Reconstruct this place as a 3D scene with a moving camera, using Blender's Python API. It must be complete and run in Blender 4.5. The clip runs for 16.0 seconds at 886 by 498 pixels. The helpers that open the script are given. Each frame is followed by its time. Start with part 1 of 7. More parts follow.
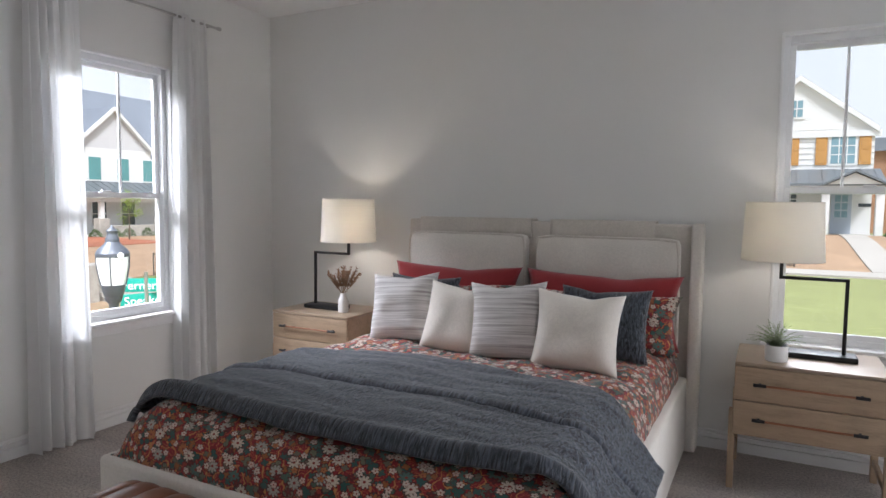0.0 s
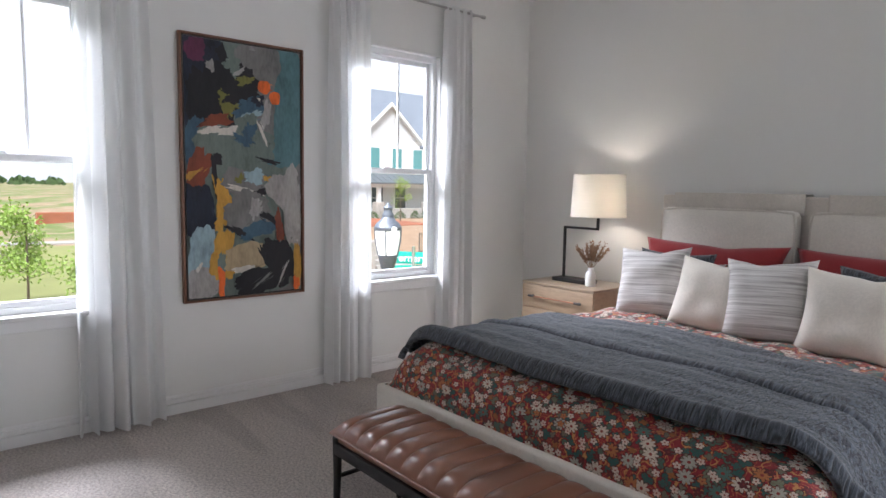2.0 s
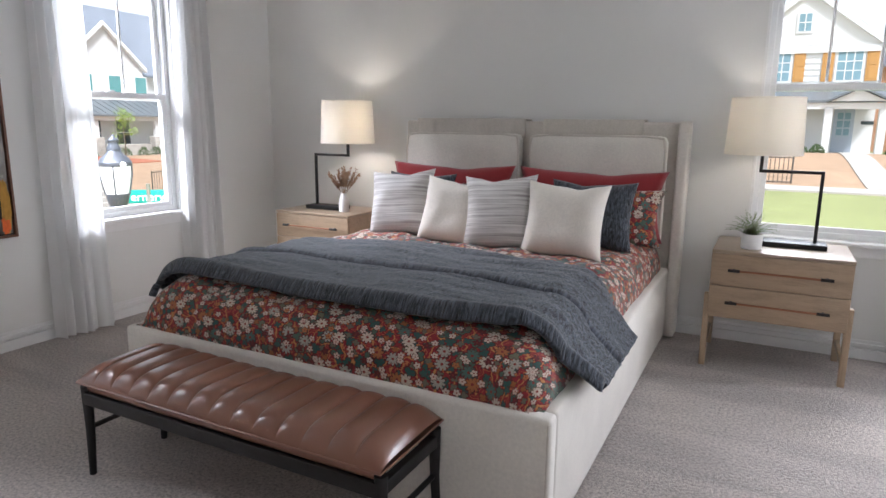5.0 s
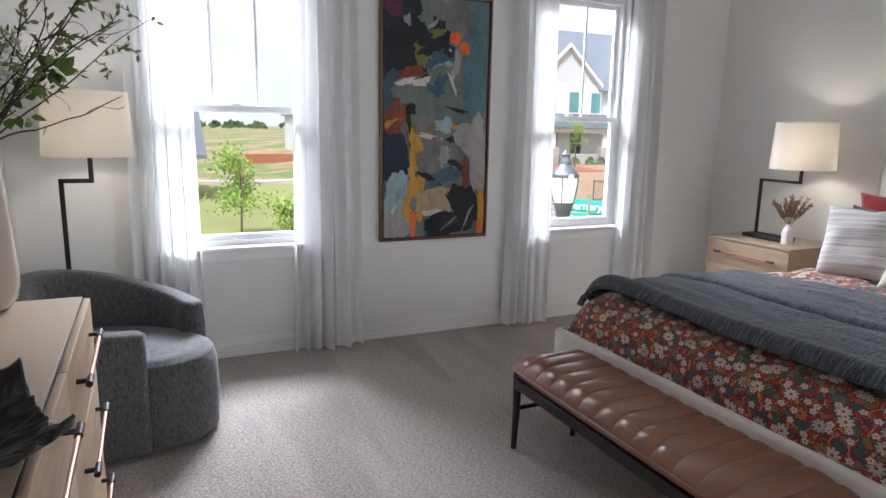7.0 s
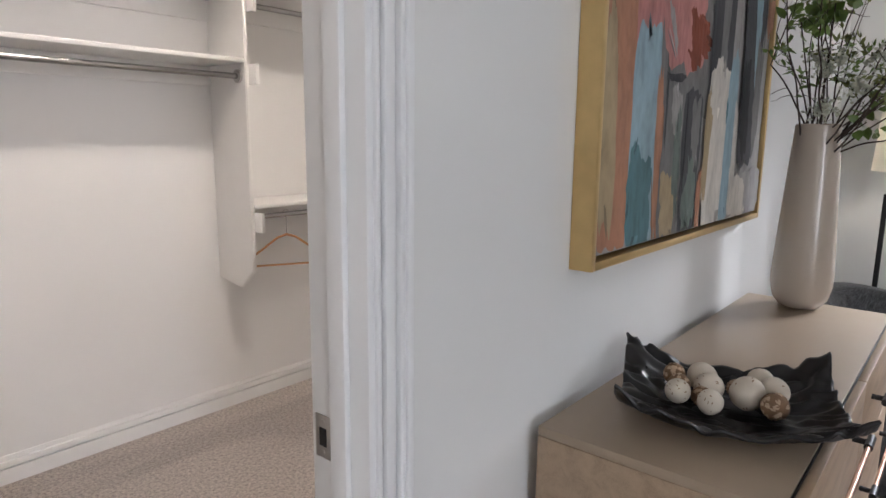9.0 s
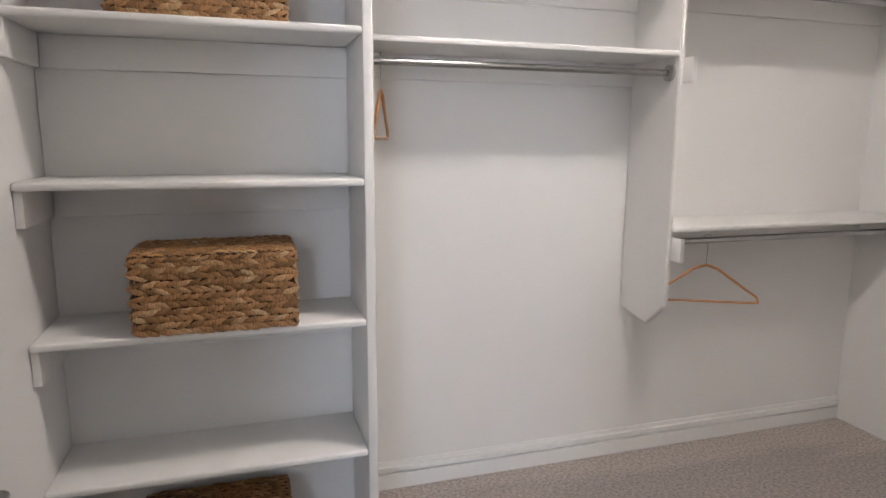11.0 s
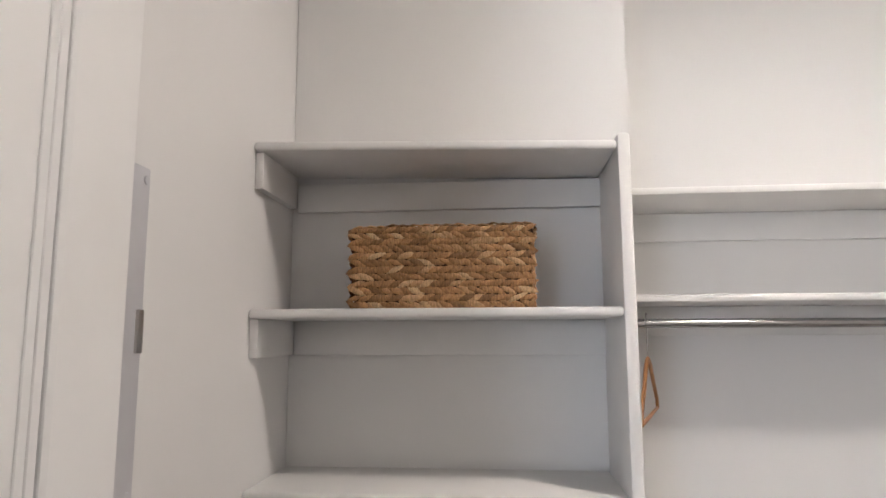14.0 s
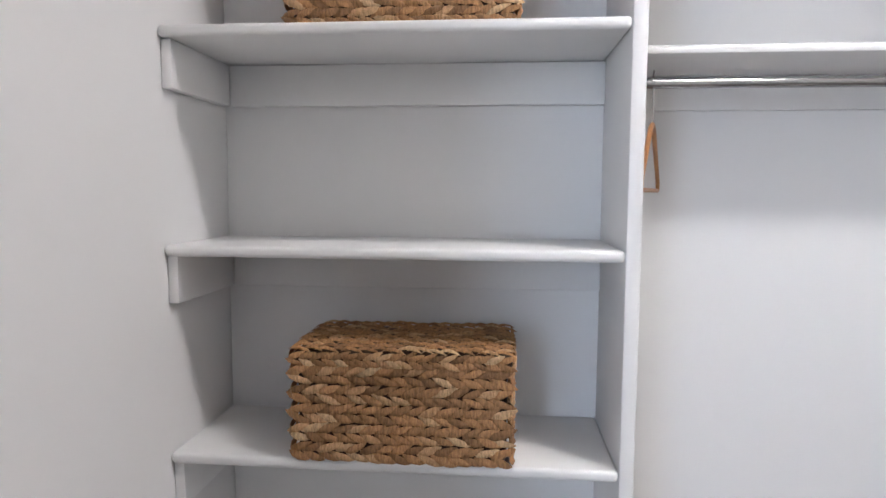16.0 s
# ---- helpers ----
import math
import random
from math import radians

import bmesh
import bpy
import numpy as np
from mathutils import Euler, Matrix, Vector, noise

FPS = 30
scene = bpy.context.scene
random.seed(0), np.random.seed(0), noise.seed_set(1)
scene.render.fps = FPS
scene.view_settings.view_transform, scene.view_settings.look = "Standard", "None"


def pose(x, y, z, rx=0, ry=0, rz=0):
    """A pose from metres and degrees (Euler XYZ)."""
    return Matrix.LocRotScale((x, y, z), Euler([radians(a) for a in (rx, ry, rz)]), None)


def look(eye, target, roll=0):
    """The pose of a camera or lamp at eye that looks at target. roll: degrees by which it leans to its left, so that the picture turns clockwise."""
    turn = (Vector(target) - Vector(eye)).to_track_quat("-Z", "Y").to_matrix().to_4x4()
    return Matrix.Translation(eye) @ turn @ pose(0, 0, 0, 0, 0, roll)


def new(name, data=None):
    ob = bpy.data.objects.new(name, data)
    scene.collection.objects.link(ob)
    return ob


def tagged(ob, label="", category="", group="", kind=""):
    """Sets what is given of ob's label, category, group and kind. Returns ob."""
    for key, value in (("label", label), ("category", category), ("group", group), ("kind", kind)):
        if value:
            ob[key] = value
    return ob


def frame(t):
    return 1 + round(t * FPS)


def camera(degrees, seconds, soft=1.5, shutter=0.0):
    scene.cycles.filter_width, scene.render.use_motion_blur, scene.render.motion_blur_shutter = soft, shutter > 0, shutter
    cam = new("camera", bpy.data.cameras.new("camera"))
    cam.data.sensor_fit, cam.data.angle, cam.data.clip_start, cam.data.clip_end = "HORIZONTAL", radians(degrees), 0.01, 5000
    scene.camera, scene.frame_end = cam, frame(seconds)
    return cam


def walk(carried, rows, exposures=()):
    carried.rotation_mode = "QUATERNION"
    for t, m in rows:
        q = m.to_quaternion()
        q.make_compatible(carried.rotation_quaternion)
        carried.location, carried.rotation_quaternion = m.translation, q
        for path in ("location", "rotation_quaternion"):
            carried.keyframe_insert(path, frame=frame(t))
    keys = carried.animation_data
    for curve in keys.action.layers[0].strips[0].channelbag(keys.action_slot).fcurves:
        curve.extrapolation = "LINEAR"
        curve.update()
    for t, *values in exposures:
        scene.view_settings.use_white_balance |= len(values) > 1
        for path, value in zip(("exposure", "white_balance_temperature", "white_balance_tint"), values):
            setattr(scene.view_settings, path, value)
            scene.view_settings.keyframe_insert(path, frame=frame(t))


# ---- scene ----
cam = camera(69.8, 16.0)
PATH = [
    (0, (0.274, -0.424, 1.498), (-0.642, 1.349, 1.355), 0.6),
    (0.5, (0.343, -0.444, 1.506), (-0.861, 1.145, 1.346), 0.5),
    (1, (0.31, -0.504, 1.491), (-1.077, 0.927, 1.321), 0.8),
    (1.5, (0.327, -0.497, 1.465), (-1.163, 0.824, 1.28), 0.9),
    (2, (0.372, -0.525, 1.408), (-1.147, 0.762, 1.216), 0.9),
    (2.5, (0.439, -0.567, 1.361), (-0.996, 0.809, 1.145), 0.9),
    (3, (0.462, -0.594, 1.308), (-0.663, 1.037, 1.035), 0.8),
    (3.5, (0.472, -0.617, 1.298), (-0.45, 1.126, 0.965), 0.8),
    (3.7, (0.473, -0.615, 1.299), (-0.408, 1.145, 0.944), 0.7),
    (5.8, (0.343, -0.566, 1.394), (-0.604, 1.146, 0.980), 0.8),
    (6, (0.364, -0.521, 1.396), (-0.755, 1.083, 0.976), 0.7),
    (6.5, (0.346, -0.574, 1.405), (-1.146, 0.698, 1.009), 1.0),
    (7, (0.441, -0.65, 1.435), (-1.34, 0.18, 1.064), 1.1),
    (7.5, (0.55, -0.711, 1.428), (-1.39, -0.352, 1.098), 0.9),
    (8, (0.586, -0.696, 1.427), (-1.382, -0.833, 1.096), 0.8),
    (8.5, (0.514, -0.716, 1.403), (-1.313, -1.456, 1.067), 0.5),
    (9, (0.505, -0.706, 1.412), (-1.002, -1.973, 1.061), 0.6),
    (9.5, (0.506, -0.733, 1.424), (-0.711, -2.281, 1.075), 0.2),
    (9.7, (0.503, -0.772, 1.426), (-0.633, -2.380, 1.076), 0.1),
    (11.8, (0.312, -1.481, 1.419), (0.038, -3.439, 1.117), 0.1),
    (12, (0.304, -1.52, 1.439), (0.085, -3.488, 1.161), -0.0),
    (12.5, (0.326, -1.547, 1.559), (0.133, -3.521, 1.307), 0.1),
    (13, (0.341, -1.539, 1.637), (0.234, -3.535, 1.554), -0.2),
    (13.5, (0.35, -1.516, 1.66), (0.413, -3.51, 1.809), -0.3),
    (14, (0.337, -1.524, 1.638), (0.523, -3.497, 1.907), -0.2),
    (14.5, (0.326, -1.59, 1.545), (0.574, -3.554, 1.826), 0.1),
    (15, (0.311, -1.633, 1.477), (0.577, -3.608, 1.649), 0.2),
    (15.5, (0.309, -1.697, 1.437), (0.565, -3.68, 1.418), 0.3),
    (16, (0.3, -1.79, 1.413), (0.474, -3.774, 1.235), 0.3),
]
# exposure and light levels
SKY, FILL_POWER, SKY_FILL, LAMP = 0.060, 36.0, 400.0, 1.9
CLX, CLY, CLOSET_LAMP = -0.75, -2.20, 11.5
EXPOSURE = [(0.0, 1.38, 6100, 15), (0.5, 1.6, 6080, 15), (1.0, 1.65, 6050, 15), (2.0, 1.65, 6050, 15), (3.0, 1.8, 6050, 15), (3.6, 1.65, 6050, 15), (6.0, 1.75, 6050, 15), (7.0, 1.55, 6050, 15),
            (8.0, 1.5, 6150, 15), (9.0, 1.55, 6150, 15), (9.7, 1.55, 6100, 15), (12.0, 1.45, 5800, 12), (12.5, 1.5, 5800, 12), (13.0, 1.55, 5900, 13), (14.0, 1.35, 5950, 13),
            (15.0, 1.58, 5600, 12), (16.0, 1.8, 5400, 12)]
walk(cam, [(t, look(eye, target, roll)) for t, eye, target, roll in PATH], EXPOSURE)

# ---- world, sun, light ----
world = bpy.data.worlds.new("sky")
scene.world = world
world.use_nodes = True
wn, wl = world.node_tree.nodes, world.node_tree.links
wn.clear()
sky = wn.new("ShaderNodeTexSky")
sky.sky_type = "NISHITA"
sky.sun_disc = False
sky.sun_elevation, sky.sun_rotation = radians(53.7), radians(129.5)
sky.dust_density, sky.air_density = 4.0, 1.0
coord = wn.new("ShaderNodeTexCoord")
clouds = wn.new("ShaderNodeTexNoise")
clouds.inputs["Scale"].default_value = 3.0
clouds.inputs["Detail"].default_value = 6.0
wl.new(coord.outputs["Generated"], clouds.inputs["Vector"])
cr = wn.new("ShaderNodeValToRGB")
cr.color_ramp.elements[0].position, cr.color_ramp.elements[1].position = 0.35, 0.65
cr.color_ramp.elements[0].color = (6.3, 6.5, 6.8, 1)
cr.color_ramp.elements[1].color = (7.6, 7.7, 7.8, 1)
wl.new(clouds.outputs["Fac"], cr.inputs["Fac"])
mixsky = wn.new("ShaderNodeMixRGB")
mixsky.inputs["Fac"].default_value = 0.85
wl.new(sky.outputs["Color"], mixsky.inputs["Color1"])
wl.new(cr.outputs["Color"], mixsky.inputs["Color2"])
bg = wn.new("ShaderNodeBackground")
bg.inputs["Strength"].default_value = SKY
wl.new(mixsky.outputs["Color"], bg.inputs["Color"])
wo = wn.new("ShaderNodeOutputWorld")
wl.new(bg.outputs["Background"], wo.inputs["Surface"])

sun = new("sun", bpy.data.lights.new("sun", "SUN"))
sun.data.energy, sun.data.angle, sun.data.color = 1.8, radians(12), (1.0, 0.975, 0.95)
sun.matrix_world = look((0, 0, 30), (-17, 14, 0))


def area_lamp(name, m, sx, sy, power, colour):
    ob = new(name, bpy.data.lights.new(name, "AREA"))
    ob.data.shape, ob.data.size, ob.data.size_y, ob.data.energy, ob.data.color = "RECTANGLE", sx, sy, power, colour
    ob.matrix_world = m
    return ob


def bulb(name, at, power, colour, radius=0.03):
    ob = new(name, bpy.data.lights.new(name, "POINT"))
    ob.data.energy, ob.data.color, ob.data.shadow_soft_size = power, colour, radius
    ob.location = at
    return ob


# ---- plan ----
XW, YB, YD, XE, HC = -3.57, 3.78, -1.33, 3.3, 3.05      # bedroom faces, ceiling height
YS = -1.45                                                # closet side of the dresser wall
YC, XC0, XC1 = -3.59, -2.5, 0.885                         # closet faces
DX0, DX1, DH = -0.092, 0.815, 2.44                          # closet doorway
WIN_Z0, WIN_Z1, NTOP = 0.70, 2.43, 2.485
W_A, W_B, W_C, W_D = 2.295, -0.14, 0.755, 2.35            # window centres; W_D is unseen, added to let in light
WW = 0.92

# fill lamp added in the opening of the unseen window W_D
area_lamp("window_light", look((W_D, YB + 0.10, 1.57), (W_D, 0, 1.2)), 0.9, 1.7, FILL_POWER, (0.94, 0.97, 1.0))
# area lamps added outdoors, standing in for sky that falls slantwise through the openings
area_lamp("sky_light", look((XW - 4.5, W_A, 4.9), (XW + 1.6, W_A, 0.7)), 2.4, 1.6, SKY_FILL * 1.25, (0.95, 0.975, 1.0))
area_lamp("sky_light", look((XW - 3.2, W_B, 5.0), (XW + 1.5, W_B, 0.5)), 2.4, 1.6, SKY_FILL * 0.9, (0.95, 0.975, 1.0))
area_lamp("sky_light", look((W_C, YB + 4.5, 4.9), (W_C, YB - 1.6, 0.7)), 2.4, 1.6, SKY_FILL * 0.48, (0.95, 0.975, 1.0))

# ---- materials ----


def srgb(h):
    c = [int(h[i:i + 2], 16) / 255 for i in (0, 2, 4)]
    return tuple(x / 12.92 if x <= 0.04045 else ((x + 0.055) / 1.055) ** 2.4 for x in c) + (1.0,)


class Mat:
    """A node material with a Principled shader and a few shorthands."""

    def __init__(self, name, colour, rough=0.6, metal=0.0):
        self.m = bpy.data.materials.new(name)
        self.m.use_nodes = True
        self.n, self.l = self.m.node_tree.nodes, self.m.node_tree.links
        self.b = self.n["Principled BSDF"]
        self.b.inputs["Base Color"].default_value = (*colour[:3], 1)
        self.b.inputs["Roughness"].default_value = rough
        self.b.inputs["Metallic"].default_value = metal
        self.colour = colour
        self.tc = self.n.new("ShaderNodeTexCoord")

    def vec(self, scale=(1, 1, 1), rot=(0, 0, 0), out="Object"):
        mp = self.n.new("ShaderNodeMapping")
        mp.inputs["Scale"].default_value = scale
        mp.inputs["Rotation"].default_value = [radians(a) for a in rot]
        self.l.new(self.tc.outputs[out], mp.inputs["Vector"])
        return mp.outputs["Vector"]

    def noise(self, scale, detail=3.0, vec=None, rough=0.5, dist=0.0):
        t = self.n.new("ShaderNodeTexNoise")
        t.inputs["Scale"].default_value, t.inputs["Detail"].default_value = scale, detail
        t.inputs["Roughness"].default_value, t.inputs["Distortion"].default_value = rough, dist
        self.l.new(vec or self.tc.outputs["Object"], t.inputs["Vector"])
        return t.outputs["Fac"]

    def ramp(self, fac, stops):
        r = self.n.new("ShaderNodeValToRGB")
        e = r.color_ramp.elements
        while len(e) < len(stops):
            e.new(0.5)
        for el, (p, c) in zip(e, stops):
            el.position, el.color = p, (*c[:3], 1)
        self.l.new(fac, r.inputs["Fac"])
        return r.outputs["Color"]

    def math(self, op, a, b=0.0, c=0.0):
        k = self.n.new("ShaderNodeMath")
        k.operation = op
        for i, v in enumerate((a, b, c)):
            if isinstance(v, (int, float)):
                k.inputs[i].default_value = v
            else:
                self.l.new(v, k.inputs[i])
        return k.outputs[0]

    def mix(self, fac, a, b, mode="MIX"):
        k = self.n.new("ShaderNodeMixRGB")
        k.blend_type = mode
        for i, v in enumerate((fac, a, b)):
            if isinstance(v, (int, float)):
                k.inputs[i].default_value = v if i == 0 else (v, v, v, 1)
            elif isinstance(v, tuple):
                k.inputs[i].default_value = (*v[:3], 1)
            else:
                self.l.new(v, k.inputs[i])
        return k.outputs[0]

    def base(self, sock):
        self.l.new(sock, self.b.inputs["Base Color"])
        return self

    def rough(self, sock, lo, hi):
        k = self.n.new("ShaderNodeMapRange")
        k.inputs["To Min"].default_value, k.inputs["To Max"].default_value = lo, hi
        self.l.new(sock, k.inputs["Value"])
        self.l.new(k.outputs["Result"], self.b.inputs["Roughness"])
        return self

    def bump(self, sock, strength=0.3, dist=0.01):
        k = self.n.new("ShaderNodeBump")
        k.inputs["Strength"].default_value, k.inputs["Distance"].default_value = strength, dist
        self.l.new(sock, k.inputs["Height"])
        self.l.new(k.outputs["Normal"], self.b.inputs["Normal"])
        return self


def shade(c, f):
    return tuple(min(1, x * f) for x in c[:3])


def plain(name, colour, rough=0.5, metal=0.0, var=0.06, scale=30.0, bump=0.05, bdist=0.002):
    """Colour with faint variation at two scales and a fine relief."""
    k = Mat(name, colour, rough, metal)
    a, b = k.noise(scale, 4), k.noise(scale / 9, 2)
    f = k.math("MULTIPLY_ADD", a, 0.5, k.math("MULTIPLY", b, 0.5))
    k.base(k.ramp(f, [(0.3, shade(colour, 1 - var)), (0.7, shade(colour, 1 + var))]))
    k.rough(a, max(0.02, rough - 0.06), min(1, rough + 0.06))
    if bump:
        k.bump(a, bump, bdist)
    return k.m


def painted_wall(name, colour):
    k = Mat(name, colour, 0.75)
    big, fine = k.noise(0.9, 2), k.noise(160, 4, rough=0.6)
    k.base(k.ramp(big, [(0.3, shade(colour, 0.98)), (0.7, shade(colour, 1.02))]))
    k.bump(fine, 0.12, 0.002)
    return k.m


def carpet_mat():
    c = (0.46, 0.405, 0.372)
    k = Mat("carpet", c, 0.95)
    fine, tuft = k.noise(230, 3, rough=0.75), k.noise(75, 4, rough=0.7)
    lanes = k.noise(1.0, 3, vec=k.vec((0.5, 2.6, 1), (0, 0, 28)), dist=0.5)
    f = k.math("ADD", k.math("MULTIPLY", fine, 0.35), k.math("MULTIPLY", tuft, 0.65))
    col = k.ramp(f, [(0.36, shade(c, 0.38)), (0.5, c), (0.64, shade(c, 1.5))])
    col = k.mix(1.0, col, k.ramp(lanes, [(0.45, (0.88, 0.88, 0.885)), (0.55, (1.10, 1.10, 1.10))]), "MULTIPLY")
    k.base(col)
    k.bump(f, 1.0, 0.02)
    k.b.inputs["Sheen Weight"].default_value = 0.2
    return k.m


def wood_mat(name, c, along="X", rough=0.5):
    k = Mat(name, c, rough)
    s = {"X": (1.2, 9, 9), "Y": (9, 1.2, 9), "Z": (9, 9, 1.2)}[along]
    v = k.vec(s)
    grain = k.noise(3.5, 5, vec=v, rough=0.62, dist=0.8)
    v2 = k.vec(tuple(x * 9 for x in s))
    pores = k.noise(4.0, 3, vec=v2)
    f = k.math("MULTIPLY_ADD", grain, 0.7, k.math("MULTIPLY", pores, 0.3))
    k.base(k.ramp(f, [(0.33, shade(c, 0.74)), (0.5, c), (0.68, shade(c, 1.14))]))
    k.rough(pores, rough - 0.08, rough + 0.1)
    k.bump(f, 0.12, 0.002)
    return k.m


def fabric(name, c, scale=500, var=0.16, rough=0.9, bump=0.35, sheen=0.2):
    k = Mat(name, c, rough)
    w1 = k.noise(scale * 0.35, 2, vec=k.vec((4, 0.5, 4)))
    w2 = k.noise(scale * 0.35, 2, vec=k.vec((0.5, 4, 0.5)))
    big = k.noise(5, 2)
    f = k.math("MULTIPLY_ADD", w1, 0.5, k.math("MULTIPLY", w2, 0.5))
    col = k.ramp(f, [(0.35, shade(c, 1 - var)), (0.65, shade(c, 1 + var * 0.6))])
    k.base(k.mix(1.0, col, k.ramp(big, [(0.3, (0.94, 0.94, 0.94)), (0.7, (1.03, 1.03, 1.03))]), "MULTIPLY"))
    k.bump(f, bump, 0.002)
    k.b.inputs["Sheen Weight"].default_value = sheen
    return k.m


def striped_linen():
    c = (0.50, 0.48, 0.46)
    k = Mat("striped_linen", c, 0.9)
    v = k.vec((2.2, 2.2, 95), out="Object")
    n = k.noise(1.0, 5, vec=v, rough=0.7)
    col = k.ramp(n, [(0.34, (0.34, 0.315, 0.31)), (0.46, (0.55, 0.525, 0.51)), (0.60, (0.72, 0.70, 0.68))])
    k.base(col)
    k.bump(n, 0.35, 0.003)
    return k.m


def leather_mat():
    c = (0.22, 0.094, 0.057)
    k = Mat("brown_leather", c, 0.28)
    big, fine = k.noise(3.5, 3), k.noise(240, 3, rough=0.6)
    k.base(k.ramp(big, [(0.3, shade(c, 0.9)), (0.7, shade(c, 1.12))]))
    k.b.inputs["Coat Weight"].default_value, k.b.inputs["Coat Roughness"].default_value = 0.4, 0.24
    k.rough(big, 0.27, 0.33)
    k.bump(fine, 0.12, 0.0015)
    return k.m


def petal_layer(k, scale, r0, petals, uv_off, jitter=1.0, stretch=(1, 1, 1)):
    """Flower-shaped mask round the cell centres of a Voronoi pattern, with the distance and a random value."""
    mp = k.n.new("ShaderNodeMapping")
    mp.inputs["Location"].default_value = (uv_off, uv_off * 0.7, 0)
    mp.inputs["Scale"].default_value = tuple(scale * s for s in stretch)
    k.l.new(k.tc.outputs["UV"], mp.inputs["Vector"])
    vo = k.n.new("ShaderNodeTexVoronoi")
    vo.voronoi_dimensions = "2D"
    vo.inputs["Scale"].default_value = 1.0
    vo.inputs["Randomness"].default_value = jitter
    k.l.new(mp.outputs["Vector"], vo.inputs["Vector"])
    sub = k.n.new("ShaderNodeVectorMath")
    sub.operation = "SUBTRACT"
    k.l.new(mp.outputs["Vector"], sub.inputs[0])
    k.l.new(vo.outputs["Position"], sub.inputs[1])
    sep = k.n.new("ShaderNodeSeparateXYZ")
    k.l.new(sub.outputs["Vector"], sep.inputs["Vector"])
    ang = k.math("ARCTAN2", sep.outputs["Y"], sep.outputs["X"])
    rnd = k.n.new("ShaderNodeSeparateColor")
    k.l.new(vo.outputs["Color"], rnd.inputs["Color"])
    ang = k.math("ADD", ang, k.math("MULTIPLY", rnd.outputs["Green"], 6.28))
    lob = k.math("ABSOLUTE", k.math("COSINE", k.math("MULTIPLY", ang, petals / 2)))
    rad = k.math("MULTIPLY_ADD", lob, r0 * 0.5, r0 * 0.5)
    d = vo.outputs["Distance"]
    mask = k.math("GREATER_THAN", k.math("SUBTRACT", rad, d), 0.0)
    edge = k.math("GREATER_THAN", k.math("SUBTRACT", k.math("MULTIPLY", rad, 0.82), d), 0.0)
    return mask, edge, d, rnd.outputs["Red"], lob


def floral_mat():
    """Dark red cotton printed with cream, rust and teal flowers and leaves."""
    k = Mat("floral_cotton", (0.20, 0.03, 0.03), 0.85)
    wear = k.noise(40, 3, vec=k.tc.outputs["UV"])
    col = k.ramp(wear, [(0.3, (0.21, 0.015, 0.021)), (0.7, (0.31, 0.026, 0.032))])
    # curling stems
    wv = k.n.new("ShaderNodeTexWave")
    wv.inputs["Scale"].default_value, wv.inputs["Distortion"].default_value = 6.5, 16.0
    wv.inputs["Detail"].default_value, wv.inputs["Detail Scale"].default_value = 2.0, 1.4
    k.l.new(k.tc.outputs["UV"], wv.inputs["Vector"])
    stem = k.math("GREATER_THAN", wv.outputs["Fac"], 0.93)
    col = k.mix(stem, col, (0.50, 0.22, 0.07))
    curl = k.n.new("ShaderNodeTexWave")
    curl.inputs["Scale"].default_value, curl.inputs["Distortion"].default_value = 11.0, 22.0
    curl.inputs["Detail"].default_value, curl.inputs["Detail Scale"].default_value = 1.0, 1.9
    k.l.new(k.vec((1, 1, 1), (0, 0, 70), "UV"), curl.inputs["Vector"])
    col = k.mix(k.math("GREATER_THAN", curl.outputs["Fac"], 0.955), col, (0.50, 0.17, 0.07))
    for sc, r0, pet, off, stops, jit in (
            (15.0, 0.43, 3, 3.1, [(0.0, (0.035, 0.13, 0.12)), (0.45, (0.09, 0.17, 0.13)), (0.75, (0.20, 0.22, 0.15))], 1.0),
            (20.0, 0.37, 4, 7.7, [(0.0, (0.42, 0.15, 0.05)), (0.22, (0.05, 0.14, 0.13)), (0.7, (0.20, 0.19, 0.14))], 1.0),
            (10.5, 0.37, 9, 1.3, [(0.0, (0.78, 0.70, 0.60)), (0.45, (0.50, 0.50, 0.45)), (0.70, (0.10, 0.21, 0.19)), (0.86, (0.55, 0.20, 0.07))], 0.9),
            (17.0, 0.31, 5, 5.2, [(0.0, (0.80, 0.68, 0.60)), (0.55, (0.80, 0.62, 0.54)), (0.80, (0.16, 0.025, 0.03)), (0.93, (0.60, 0.22, 0.08))], 0.9)):
        mask, edge, d, rnd, lob = petal_layer(k, sc, r0, pet, off, jit)
        r = k.ramp(rnd, stops)
        for node in (r.node,):
            node.color_ramp.interpolation = "CONSTANT"
        col = k.mix(mask, col, (0.09, 0.02, 0.02))
        shaded = k.mix(k.math("MULTIPLY", lob, 0.35), k.mix(1.0, r, (0.7, 0.66, 0.62), "MULTIPLY"), r)
        vein = k.math("GREATER_THAN", lob, 0.985)
        shaded = k.mix(k.math("MULTIPLY", vein, 0.5), shaded, (0.10, 0.03, 0.03))
        col = k.mix(edge, col, shaded)
        core = k.math("LESS_THAN", d, r0 * 0.17)
        if pet > 4:
            col = k.mix(core, col, (0.24, 0.035, 0.03))
    k.base(col)
    weave = k.noise(700, 2)
    k.bump(weave, 0.15, 0.001)
    k.b.inputs["Sheen Weight"].default_value = 0.15
    return k.m


